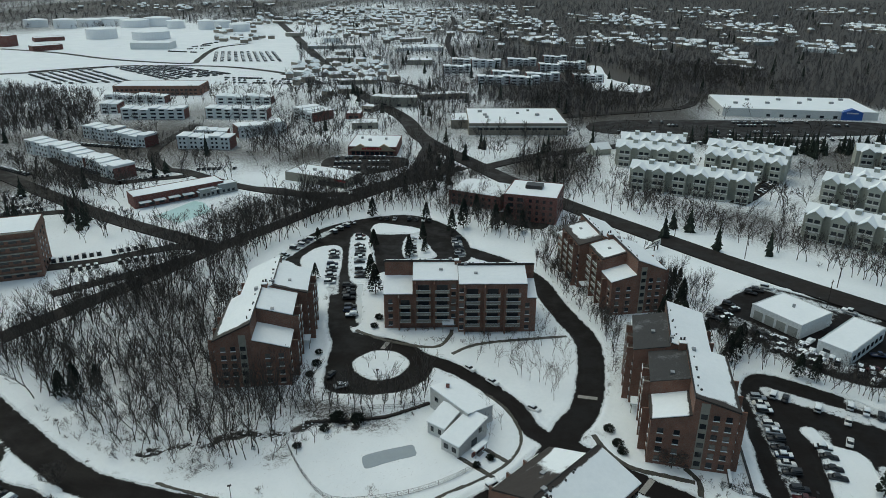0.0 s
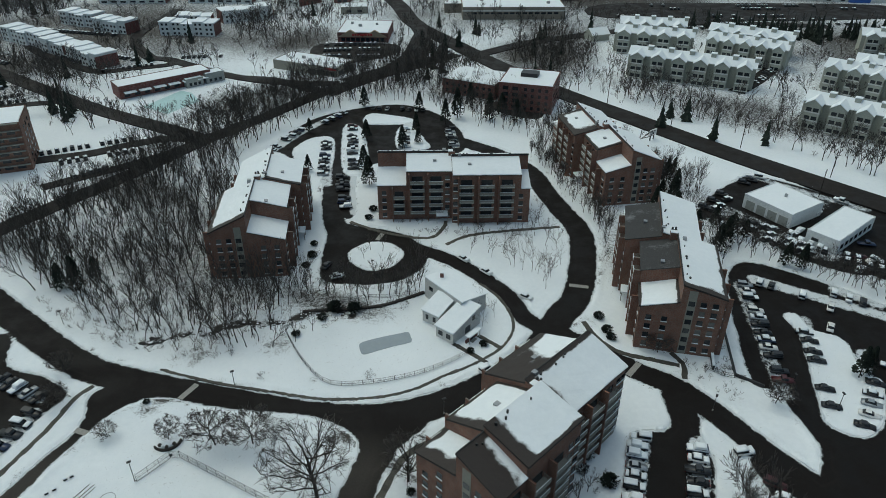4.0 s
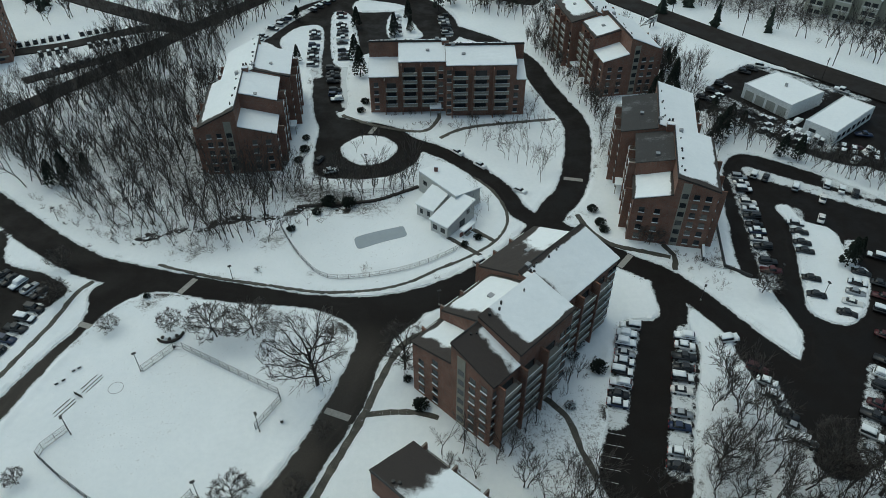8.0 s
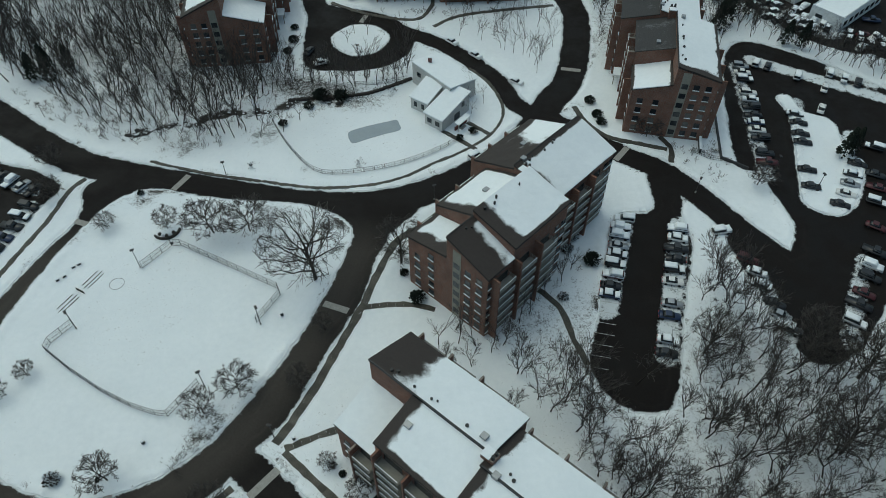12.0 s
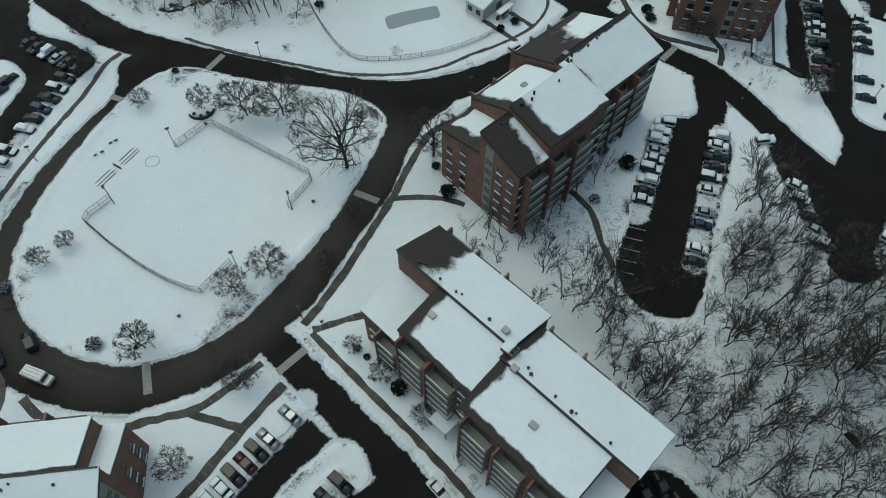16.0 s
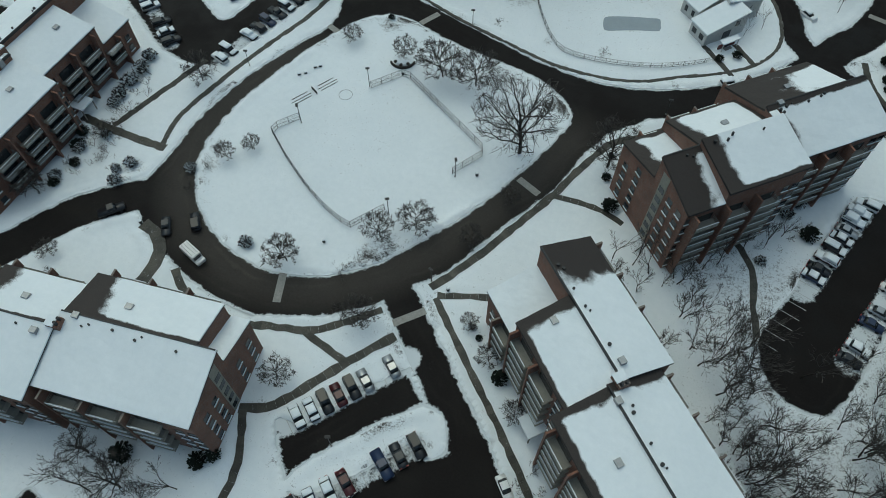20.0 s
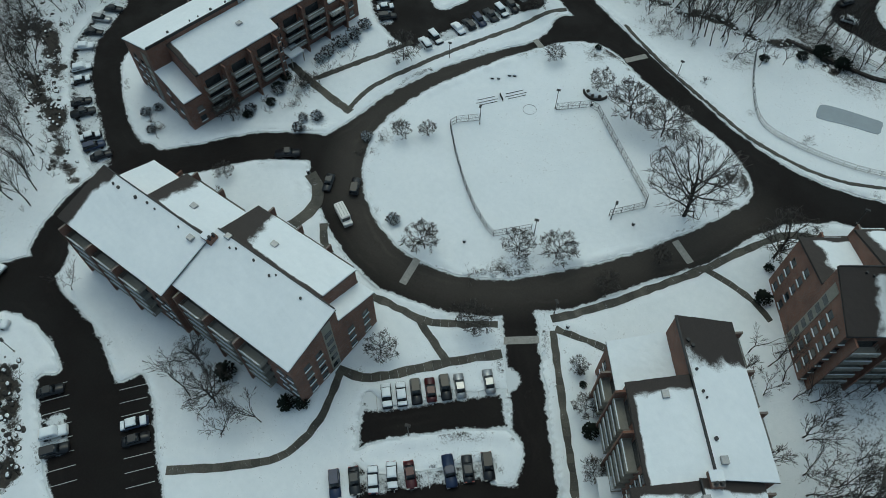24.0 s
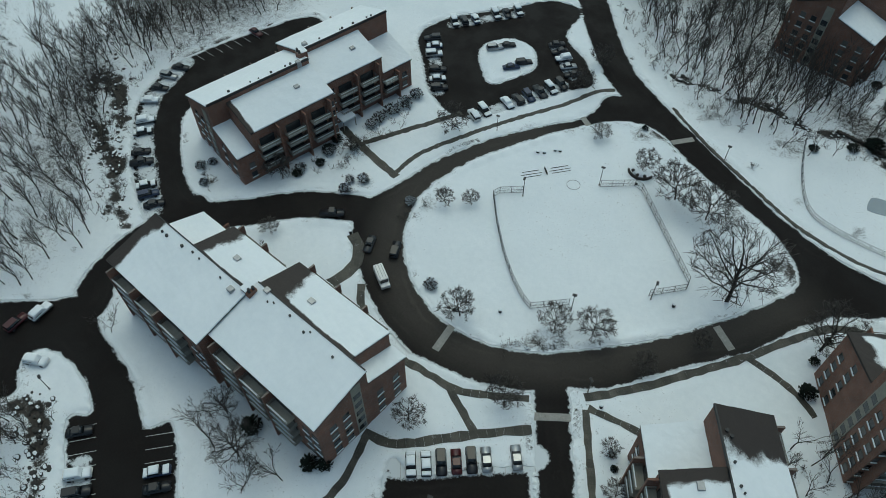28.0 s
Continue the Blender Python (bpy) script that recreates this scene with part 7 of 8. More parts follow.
far_lot([(-72, 398), (-70, 428), (-28, 428), (-22, 410), (-40, 392), (-60, 388)])
far_lot([(116, 496), (122, 536), (215, 541), (330, 534), (336, 500), (230, 486)])
for w, pts in ((6.5, [(-168, 251), (-158, 256.5), (-140.7, 263), (-125.7, 273.2), (-114, 279), (-104, 278)]), (5.5, [(-145, 232), (-131.7, 243.2), (-121.8, 250.7), (-111.9, 260), (-99.7, 274)]), (6, [(-240, 306), (-212, 315), (-192, 322), (-176, 326)]),
               (6, [(-245, 424), (-226, 404), (-190, 376), (-176, 372)]), (6, [(-182, 370), (-168, 377), (-150, 384), (-146, 390)]), (6, [(5, 425), (-0.5, 399), (-12.6, 389)]), (7, [(-104, 362), (-85, 358), (-67, 346), (-52, 337)]), (9, [(-13.5, 474), (-7.3, 436), (-9, 409), (-12.7, 391), (-26, 371), (-40, 354), (-55, 335)])):
    far_road(pts, w, 0.5)
for w, pts in ((7, [(-612, 995), (-513, 953), (-409, 888), (-307, 854), (-304, 890), (-314, 958), (-316, 1023), (-288, 1067)]), (7, [(-456, 783), (-383, 828), (-320, 834), (-252, 827), (-176, 780), (-118, 706)]), (9, [(15, 908), (9, 1004), (6, 1098), (12, 1231), (22, 1361), (18, 1614)]), (6, [(-175, 772), (-86, 742), (-37, 707), (-13, 660)]), (8, [(-478, 766), (-424, 792), (-383, 828)])):
    far_road(pts, w, 0.45)
far_lot([(24, 322), (32, 308), (46, 302), (51, 316), (40, 326)])

far_cars, far_tops = ([], []), ([], [])


def cuboid(store, m, x0, x1, y0, y1, z0, z1, slope=0.0):
    v, f = store
    k = len(v)
    for z, s in ((z0, 0), (z1, slope)):
        for x, y in ((x0 + s, y0 + s), (x1 - s, y0 + s), (x1 - s, y1 - s), (x0 + s, y1 - s)):
            v.append(m @ Vector((x, y, z)))
    f += [(k, k + 3, k + 2, k + 1), (k + 4, k + 5, k + 6, k + 7), (k, k + 1, k + 5, k + 4), (k + 1, k + 2, k + 6, k + 5), (k + 2, k + 3, k + 7, k + 6), (k + 3, k, k + 4, k + 7)]


fr = random.Random(21)


def far_row(x0, y0, x1, y1, heading, fill=0.8, z=0.45, pitch=2.8):
    n = int(math.hypot(x1 - x0, y1 - y0) / pitch)
    for i in range(n):
        if fr.random() > fill:
            continue
        t = i / max(1, n)
        m = pose(x0 + (x1 - x0) * t, y0 + (y1 - y0) * t, z, 0, 0, heading + fr.uniform(-3, 3))
        cuboid(far_cars, m, -2.2, 2.2, -0.9, 0.9, 0.1, 0.9, 0.1)
        cuboid(far_cars, m, -1.4, 0.9, -0.8, 0.8, 0.9, 1.5, 0.2)
        if fr.random() < 0.85:
            cuboid(far_tops, m, -1.2, 0.7, -0.62, 0.62, 1.48, 1.64, 0.05)
            cuboid(far_tops, m, 0.95, 2.1, -0.8, 0.8, 0.88, 1.0, 0.05)


for k in range(7):
    for x in range(122, 320, 33):
        if fr.random() < 0.62:
            far_row(x + fr.uniform(0, 6), 464 + k * 11, x + fr.uniform(18, 30), 464 + k * 11, 90, fr.uniform(0.35, 0.85))
far_row(-70, 400, -30, 400, 80)
far_row(-68, 412, -28, 415, 80)
far_row(-66, 424, -34, 426, 80)
far_row(-160, 263, -127, 279.5, 120, 0.85, 0.15)
far_row(-148, 254, -116, 269.5, 120, 0.6, 0.15)
far_row(-137, 241, -126, 251, 130, 0.8, 0.15)
far_row(-216, 319, -196, 328, 120, 0.9, 0.15)
far_row(-220, 325, -203, 336, 120, 0.8, 0.15)
far_row(-228, 340, -216, 346, 120, 0.7, 0.15)
far_row(-181, 373, -155, 386, 110, 0.8, 0.15)
far_row(-227, 411, -187, 381, 60, 0.8, 0.15)
far_row(-264, 402, -236, 385, 60, 0.9, 0.15)
far_row(-150, 398, -118, 402, 90, 0.6, 0.15)
far_row(-222, 420, -168, 392, 60, 0.7, 0.3)
far_row(-260, 462, -200, 446, 70, 0.7, 0.3)
for first, last, rows, fill in (((-374, 815, -281, 728), (-323, 831, -228, 768), 9, 0.55), ((-444, 763, -379, 701), (-402, 804, -314, 715), 7, 0.7), ((-304, 965, -278, 870), (-229, 966, -198, 871), 10, 0.75), ((-369, 969, -327, 958), (-349, 1051, -337, 1081), 4, 0.7), ((-228, 744, -131, 730), (-219, 714, -126, 702), 3, 0.5)):
    for k in range(rows):
        x0, y0, x1, y1 = (a + (b - a) * k / (rows - 1) for a, b in zip(first, last))
        far_row(x0, y0, x1, y1, math.degrees(math.atan2(y1 - y0, x1 - x0)) + 90, fill, 0.3, 2.9)
for k in range(3):
    far_row(165 + 12 * k, 352 + 16 * k, 176 + 12 * k, 364 + 16 * k, -45, 0.8, 0.3)
    far_row(104, 205 - 5 * k, 118, 194 - 6 * k, 20, 0.8, 0.1)
far_row(122, 186, 146, 172, 60, 0.9, 0.1)
far_row(126, 180, 150, 166, 60, 0.9, 0.1)
far_row(97, 214, 108, 226, 20, 0.8, 0.1)
far_row(34, 318, 50, 312, 75, 0.8)


def flat_block(name, label, category, x, y, turn, l, w, h, wall, windows=(), group="", parapet=0.5, inner=ROOF_SNOW, pane=GLASS):
    """A flat-roofed building from its front left corner: walls with a parapet, snow lying within it, rows of windows."""
    ob = tagged(new(name), label, category, group=group)
    ob.matrix_basis = pose(x, y, 0, 0, 0, turn)
    foot(ob, l, w)
    bm = box(0, l, 0, w, -0.5, h)
    bmesh.ops.recalc_face_normals(bm, faces=bm.faces)
    top = max(bm.faces, key=lambda f: f.calc_center_median().z)
    bmesh.ops.inset_individual(bm, faces=[top], thickness=0.4, depth=0)
    bmesh.ops.translate(bm, verts=list(top.verts), vec=(0, 0, -parapet))
    part("wall", bm, wall, ob)
    part("roof", drifted(box(0.42, l - 0.42, 0.42, w - 0.42, h - parapet + 0.01, h - parapet + 0.35), 0.05, 5), inner, ob, "flat roof under even snow")
    part("coping", box(-0.08, l + 0.08, -0.1, 0.35, h, h + 0.14), ROOF_SNOW, ob)
    for face, u0, u1, n, z0, hh, ww in windows:
        for i in range(n):
            u = u0 + (u1 - u0) * (i + 0.5) / n
            if face == "front":
                b = box(u - ww / 2, u + ww / 2, -0.12, 0.05, z0, z0 + hh)
            elif face == "right":
                b = box(l - 0.05, l + 0.12, u - ww / 2, u + ww / 2, z0, z0 + hh)
            else:
                b = box(-0.12, 0.05, u - ww / 2, u + ww / 2, z0, z0 + hh)
            part("window" if pane is GLASS else "roller_door", b, pane, ob)
    return ob


def roof_units(ob, spots, h):
    for x, y, s in spots:
        part("roof_unit", box(x - s, x + s, y - s * 0.7, y + s * 0.7, h - 0.3, h + 0.9 + 0.3 * s), GREY_METAL, ob)


ph = flat_block("pharmacy", "brick roadside pharmacy with snowy flat roof", "shop", -60.5, 433, -3, 31, 32, 6.0, RED_BRICK, [("front", 2, 29, 9, 0.6, 2.2, 2.4)])
bm = bmesh.new()
for x in (8.0, 23.0):
    a = [bm.verts.new((x + dx, y, z)) for y in (-0.6, 1.0) for dx, z in ((-7.5, 3.4), (7.5, 3.4), (0, 7.6))]
    for f in ((0, 1, 2), (5, 4, 3), (0, 3, 4, 1), (1, 4, 5, 2), (2, 5, 3, 0)):
        bm.faces.new([a[i] for i in f])
part("gable_parapet", bm, TAN, ph, "tan double-gabled parapet")
for i in range(8):
    part("sign_bar", box(9.2 + i * 1.6, 10.3 + i * 1.6, -0.9, -0.6, 4.2, 5.4), SIGN_RED, ph, "red sign stroke")
roof_units(ph, ((12, 16, 1.1), (22, 20, 0.8), (6, 22, 0.8)), 6)
bk = flat_block("bank", "low pale bank with red sign and snowy roof", "shop", -89, 379, -25, 40, 18, 5.2, CREAM, [("front", 22, 39, 6, 0.5, 2.6, 2.2), ("right", 2, 16, 5, 0.5, 2.6, 2.2)])
part("sign_band", box(33, 40.2, -0.3, -0.05, 3.7, 4.8), SIGN_RED, bk)
roof_units(bk, ((14, 9, 0.9), (20, 6, 0.8)), 5.2)
mk = flat_block("supermarket", "long beige supermarket with wide snowy roof", "shop", 18, 490, 0.5, 70, 55, 8.5, BEIGE_WALL, [("front", 6, 66, 14, 3.8, 1.2, 3.2)])
part("band", box(-0.2, 70.2, -0.3, -0.05, 5.6, 6.3), TRIM_WHITE, mk)
part("annex", box(-12, 0, 20, 44, -0.3, 6.5), BEIGE_WALL, mk)
part("annex_snow", drifted(box(-12, 0, 20, 44, 6.5, 6.85), 0.05, 4), ROOF_SNOW, mk)
roof_units(mk, ((10, 40, 1.6), (13, 28, 1.4), (14, 20, 1.2), (38, 34, 1.0), (52, 28, 1.6), (60, 12, 1.2), (47, 44, 1.0)), 8.5)
bb = flat_block("superstore", "huge pale superstore with blue gabled entrance", "shop", 224, 560, -9, 116, 62, 6.4, TRIM_WHITE, [("front", 30, 90, 6, 0.6, 2.0, 3.0)])
bm = bmesh.new()
a = [bm.verts.new((x, y, z)) for y in (-2.0, 3.0) for x, z in ((89, 0), (104, 0), (104, 6), (96.5, 8.8), (89, 6))]
for f in ((0, 1, 2, 3, 4), (9, 8, 7, 6, 5), (0, 5, 6, 1), (1, 6, 7, 2), (2, 7, 8, 3), (3, 8, 9, 4), (4, 9, 5, 0)):
    bm.faces.new([a[i] for i in f])
part("entrance_gable", bm, SIGN_BLUE, bb, "bright blue gabled entrance front")
for i in range(6):
    part("sign_bar", box(92 + i * 1.5, 93 + i * 1.5, -2.3, -2.0, 5.0, 6.0), TRIM_WHITE, bb)
roof_units(bb, [(14 + i * 13, 22 + (i * 17) % 30, 1.6) for i in range(8)], 6.4)
b1 = flat_block("brick_offices", "low red brick offices with snowy hipped roof", "offices", 3, 339, -26.5, 28, 22, 7.6, RED_BRICK, [("front", 1, 27, 8, 1.2, 1.4, 1.4), ("front", 1, 27, 8, 4.4, 1.4, 1.4), ("left", 1, 21, 6, 4.4, 1.4, 1.4)], parapet=0.05)
b2 = flat_block("brick_offices", "tall dark red brick office block with snowy roof", "offices", 28.8, 314.5, -17, 25, 24, 13.4, RED_BRICK, [("front", 1, 10, 2, 1.4 + 2.9 * k, 1.7, 2.6) for k in range(4)] + [("front", 11, 24, 4, 1.4 + 2.9 * k, 1.5, 1.3) for k in range(4)] + [("right", 2, 22, 5, 1.4 + 2.9 * k, 1.5, 1.3) for k in range(4)])
part("plant_room", box(8, 16, 11, 17, 13, 15), DARK, b2)
gA = flat_block("garage_workshop", "white garage workshop with roller doors and snowy roof", "workshop", 107.4, 216.6, -58, 18.5, 17.5, 5.2, WHITE_WALL, [("front", 0.8, 17.8, 4, 0.1, 3.2, 3.3)], pane=GREY_WALL)
roof_units(gA, ((9, 10, 0.4),), 5.2)
gB = flat_block("garage_workshop", "long white workshop with snowy flat roof", "workshop", 118.3, 192.3, -51, 10.2, 25.5, 4.8, WHITE_WALL, [("front", 1, 5, 1, 1.8, 1.0, 2.2), ("right", 1, 24, 7, 1.4, 1.5, 1.8)])
wl = tagged(new("retaining_wall"), "dark concrete retaining wall edging the snowy bank", "wall", kind="structure")
for i, ((ax, ay), (bx, by)) in enumerate((((76.9, 150.3), (72.6, 128.5)), ((72.6, 128.5), (78.0, 124.4)), ((73.9, 164.0), (76.9, 150.3)))):
    ln = math.hypot(bx - ax, by - ay)
    part("wall_run", box(0, ln, -0.18, 0.18, -0.3, 0.95 + 0.01 * i), DARK, wl, "", pose(ax, ay, 0, 0, 0, math.degrees(math.atan2(by - ay, bx - ax))))
of = flat_block("office_slab", "tall brown brick slab with pale floor bands", "apartment block", -224, 223.5, 20, 72.5, 20, 19.6, BRICK, [("front", 1, 71, 16, 1.3 + 2.75 * k, 1.5, 2.8) for k in range(6)] + [("right", 3, 17, 3, 1.3 + 2.75 * k, 1.4, 1.4) for k in range(6)])
for k in range(7):
    part("floor_band", box(0, 72, -0.9, -0.02, 2.6 + 2.75 * k, 2.95 + 2.75 * k), RAIL, of, "pale concrete balcony band")
lo = flat_block("brown_offices", "wide low brown brick offices with snowy roof", "offices", -300, 640, 2, 78, 30, 9, BRICK, [("front", 2, 76, 18, 1.5 + 3 * k, 1.3, 2.6) for k in range(2)])


def town_row(x0, y0, x1, y1, depth, h, units, step=1.2):
    """A row of flat-topped town houses: pale fronts, dark red end walls, roofs stepping with the slope."""
    ob = tagged(new("town_houses"), "row of flat-roofed town houses with white fronts and red ends", "town houses", group="white-fronted town houses")
    l, turn = math.hypot(x1 - x0, y1 - y0), math.degrees(math.atan2(y1 - y0, x1 - x0))
    ob.matrix_basis = pose(x0, y0, 0, 0, 0, turn)
    foot(ob, l, depth)
    w = l / units
    for i in range(units):
        z = h - step * (i % 3) * 0.5
        d = 0.8 * (i % 2)
        house = part("house", box(i * w + 0.02, (i + 1) * w - 0.02, d, depth, -0.5, z), WHITE_WALL, ob)
        part("roof", drifted(box(i * w - 0.1, (i + 1) * w + 0.1, d - 0.35, depth + 0.3, z, z + 0.4), 0.05, 2), ROOF_SNOW, house, "flat snowy roof")
        for s in range(int(h // 2.8)):
            for u, half in ((0.3, 0.65), (0.7, 0.65)) if y0 < 500 else ((0.5, 2.0),):
                part("window", box((i + u) * w - half, (i + u) * w + half, d - 0.1, d + 0.05, 0.9 + 2.75 * s, 2.2 + 2.75 * s), GLASS, house)
    part("end_wall", box(-0.3, 0.02, 0, depth, -0.5, h - 0.15), RED_BRICK, ob, "dark red brick end wall")
    part("end_wall", box(l - 0.02, l + 0.3, 0, depth, -0.5, h - 1.0), RED_BRICK, ob, "dark red brick end wall")


for r in ((-267, 437, -232, 416, 12, 8.5, 5), (-231, 412, -212, 399, 12, 8, 3), (-209, 396, -184, 376, 13, 8, 4), (-250, 478, -224, 466, 12, 8.5, 4), (-221, 460, -196, 450, 12, 8, 4), (-174, 448, -139, 446, 12, 8.5, 5), (-172, 475, -150, 478, 11, 6, 3),
          (-142, 478, -112, 496, 13, 8, 4), (-249, 538, -201, 540, 12, 8.5, 7), (-185, 542, -137, 540, 12, 8.5, 7), (-275, 560, -262, 561, 16, 8, 2), (-292, 606, -240, 604, 12, 7, 6), (-195, 602, -148, 602, 12, 7, 6), (-118, 548, -100, 530, 20, 8, 3)):
    town_row(*r)
ice = part("frozen_lawn", mesh_from("frozen_lawn", [(-139, 318, 0.3), (-124, 308, 0.3), (-114, 326, 0.3), (-122, 338, 0.3), (-128, 341, 0.3)], [(0, 1, 2, 3, 4)], plain("pale_ice", (0.42, 0.6, 0.6), 0.4)), None, None)
tagged(ice, "pale greenish ice sheet before the terrace", "ice", kind="structure")
flat_block("garden_pavilion", "small brown pavilion with snowy flat roof", "pavilion", -126, 345, 40, 9, 8, 4.6, GREY_WALL, [("front", 1, 8, 3, 1.0, 1.4, 1.4)])
flat_block("garden_pavilion", "small brown pavilion with snowy flat roof", "pavilion", -118, 352, 40, 10, 7, 5.4, GREY_WALL, [("front", 1, 9, 3, 1.0, 1.4, 1.4)])
# terrace with deep snowy balconies facing the small lawn
ter = flat_block("terrace", "brown terrace with sloping snowy balcony roofs", "terrace", -153, 328, 38, 46, 12, 6.6, RED_BRICK, [("front", 1, 45, 9, 1.0, 1.6, 2.6)])
for i in range(6):
    part("balcony_roof", drifted(box(2 + i * 7.2, 7.6 + i * 7.2, -3.0, 0, 3.2, 3.6), 0.04, 2), ROOF_SNOW, ter)


def sage_row(x0, y0, x1, y1, units, depth=13, h=11.4):
    """Grey-green town houses, each unit a bay under its own snowy gable with white balconies."""
    ob = tagged(new("sage_town_houses"), "grey-green town houses with snowy gabled bays and white trim", "town houses", group="grey-green town houses")
    l, turn = math.hypot(x1 - x0, y1 - y0), math.degrees(math.atan2(y1 - y0, x1 - x0))
    ob.matrix_basis = pose(x0, y0, 0, 0, 0, turn)
    foot(ob, l, depth)
    w = l / units
    bm = bmesh.new()
    pts = [(1.5, -0.5), (depth, -0.5), (depth, h), ((depth + 1.5) / 2, h + 3.0), (1.5, h)]
    a, b = [bm.verts.new((0, y, z)) for y, z in pts], [bm.verts.new((l, y, z)) for y, z in pts]
    bm.faces.new(a[::-1])
    bm.faces.new(b)
    for i in range(5):
        bm.faces.new((a[i], a[(i + 1) % 5], b[(i + 1) % 5], b[i]))
    part("wall", bm, GREEN_GREY, ob)
    mid, k = (depth + 1.5) / 2, 3.0 / ((depth - 1.5) / 2)
    for ya, yb, za, zb in ((1.0, mid, h - 0.5 * k, h + 3.0), (mid, depth + 0.5, h + 3.0, h - 0.5 * k)):
        bm = bmesh.new()
        v = [bm.verts.new((x, y, z + t)) for t in (0, 0.32) for x, y, z in ((-0.4, ya, za), (l + 0.4, ya, za), (l + 0.4, yb, zb), (-0.4, yb, zb))]
        for f in ((0, 1, 2, 3), (7, 6, 5, 4), (0, 4, 5, 1), (1, 5, 6, 2), (2, 6, 7, 3), (3, 7, 4, 0)):
            bm.faces.new([v[i] for i in f])
        part("roof", bm, ROOF_SNOW, ob, "snowy main roof slope")
    for i in range(units):
        c, hw = (i + 0.5) * w, w * 0.31
        bm = bmesh.new()
        q = [(c - hw, -0.5), (c + hw, -0.5), (c + hw, h + 0.4), (c, h + 2.6), (c - hw, h + 0.4)]
        a, b = [bm.verts.new((x, -3.2, z)) for x, z in q], [bm.verts.new((x, 5.5, z)) for x, z in q]
        bm.faces.new(a)
        bm.faces.new(b[::-1])
        for j in range(5):
            bm.faces.new((a[j], b[j], b[(j + 1) % 5], a[(j + 1) % 5]))
        bay = part("gabled_bay", bm, GREEN_GREY, ob)
        for s in (-1, 1):
            bm = bmesh.new()
            v = [bm.verts.new((x, y, z + t)) for t in (0, 0.3) for x, y, z in ((c, -3.7, h + 2.6), (c + s * (hw + 0.4), -3.7, h + 0.1), (c + s * (hw + 0.4), 6.0, h + 0.1), (c, 6.0, h + 2.6))]
            for f in ((0, 1, 2, 3), (7, 6, 5, 4), (0, 4, 5, 1), (1, 5, 6, 2), (2, 6, 7, 3), (3, 7, 4, 0)):
                bm.faces.new([v[j] for j in f])
            part("bay_roof", bm, ROOF_SNOW, bay, "snowy gable slope")
        for s in range(3):
            z = 0.9 + s * 3.7
            part("window", box(c - hw * 0.8, c - hw * 0.1, -3.3, -3.15, z + 0.3, z + 1.9), GLASS, bay)
            part("window", box(c + hw * 0.1, c + hw * 0.8, -3.3, -3.15, z + 0.3, z + 1.9), GLASS, bay)
            part("trim_band", box(c - hw - 0.1, c + hw + 0.1, -3.4, -3.22, z - 0.35, z + 0.1), TRIM_WHITE, bay)
        part("dormer", box(c + w * 0.36, c + w * 0.6, 5.0, 7.5, h + 1.0, h + 4.0), GREEN_GREY, ob)
        part("dormer_snow", drifted(box(c + w * 0.34, c + w * 0.62, 4.8, 7.7, h + 4.0, h + 4.35), 0.03, 1), ROOF_SNOW, ob)


for r in ((101, 366, 158, 339, 6), (104, 412, 146, 398, 4), (112, 432, 150, 424, 4), (152, 396, 188, 372, 5), (160, 416, 200, 392, 4), (194, 344, 224, 318, 4), (214, 352, 250, 330, 4), (161, 294, 200, 262, 5), (245, 404, 285, 388, 4)):
    sage_row(*r)
gable_house("gate_house", "small grey house with snowy hipped roof", "house", 100, 440, 20, 12, 10, 4, 3, GREEN_GREY)
sign = tagged(new("roadside_sign"), "white roadside sign board on two dark posts", "sign")
sign.matrix_basis = pose(91.4, 277, 0, 0, 0, 40)
part("board", box(-2.6, 2.6, -0.25, 0.25, 2.2, 4.8), TRIM_WHITE, sign)
for k in range(3):
    part("text_bar", box(-1.8, 1.8 - 0.5 * k, -0.3, -0.25, 4.1 - 0.6 * k, 4.35 - 0.6 * k), DARK, sign)
for x in (-1.2, 1.2):
    part("post", box(x - 0.25, x + 0.25, -0.15, 0.15, -0.2, 2.2), DARK, sign)


def utility_pole(x, y, turn):
    ob = tagged(new("utility_pole"), "tall timber utility pole with crossarm beside the road", "utility pole", group="utility poles")
    ob.matrix_basis = pose(x, y, 0, 0, 0, turn)
    bm = bmesh.new()
    rod_into(bm, (0, 0, -0.3), (0, 0, 11), 0.17, 0.12, 8)
    part("pole", bm, BARK, ob)
    part("crossarm", box(-1.2, 1.2, -0.06, 0.06, 10.0, 10.15), BARK, ob)


for i, (x, y) in enumerate(((150, 240), (126, 268), (104, 292), (82, 322), (60, 352), (44, 388), (-18, 505), (-45, 580), (-4, 452), (138, 224))):
    utility_pole(x, y, 40)


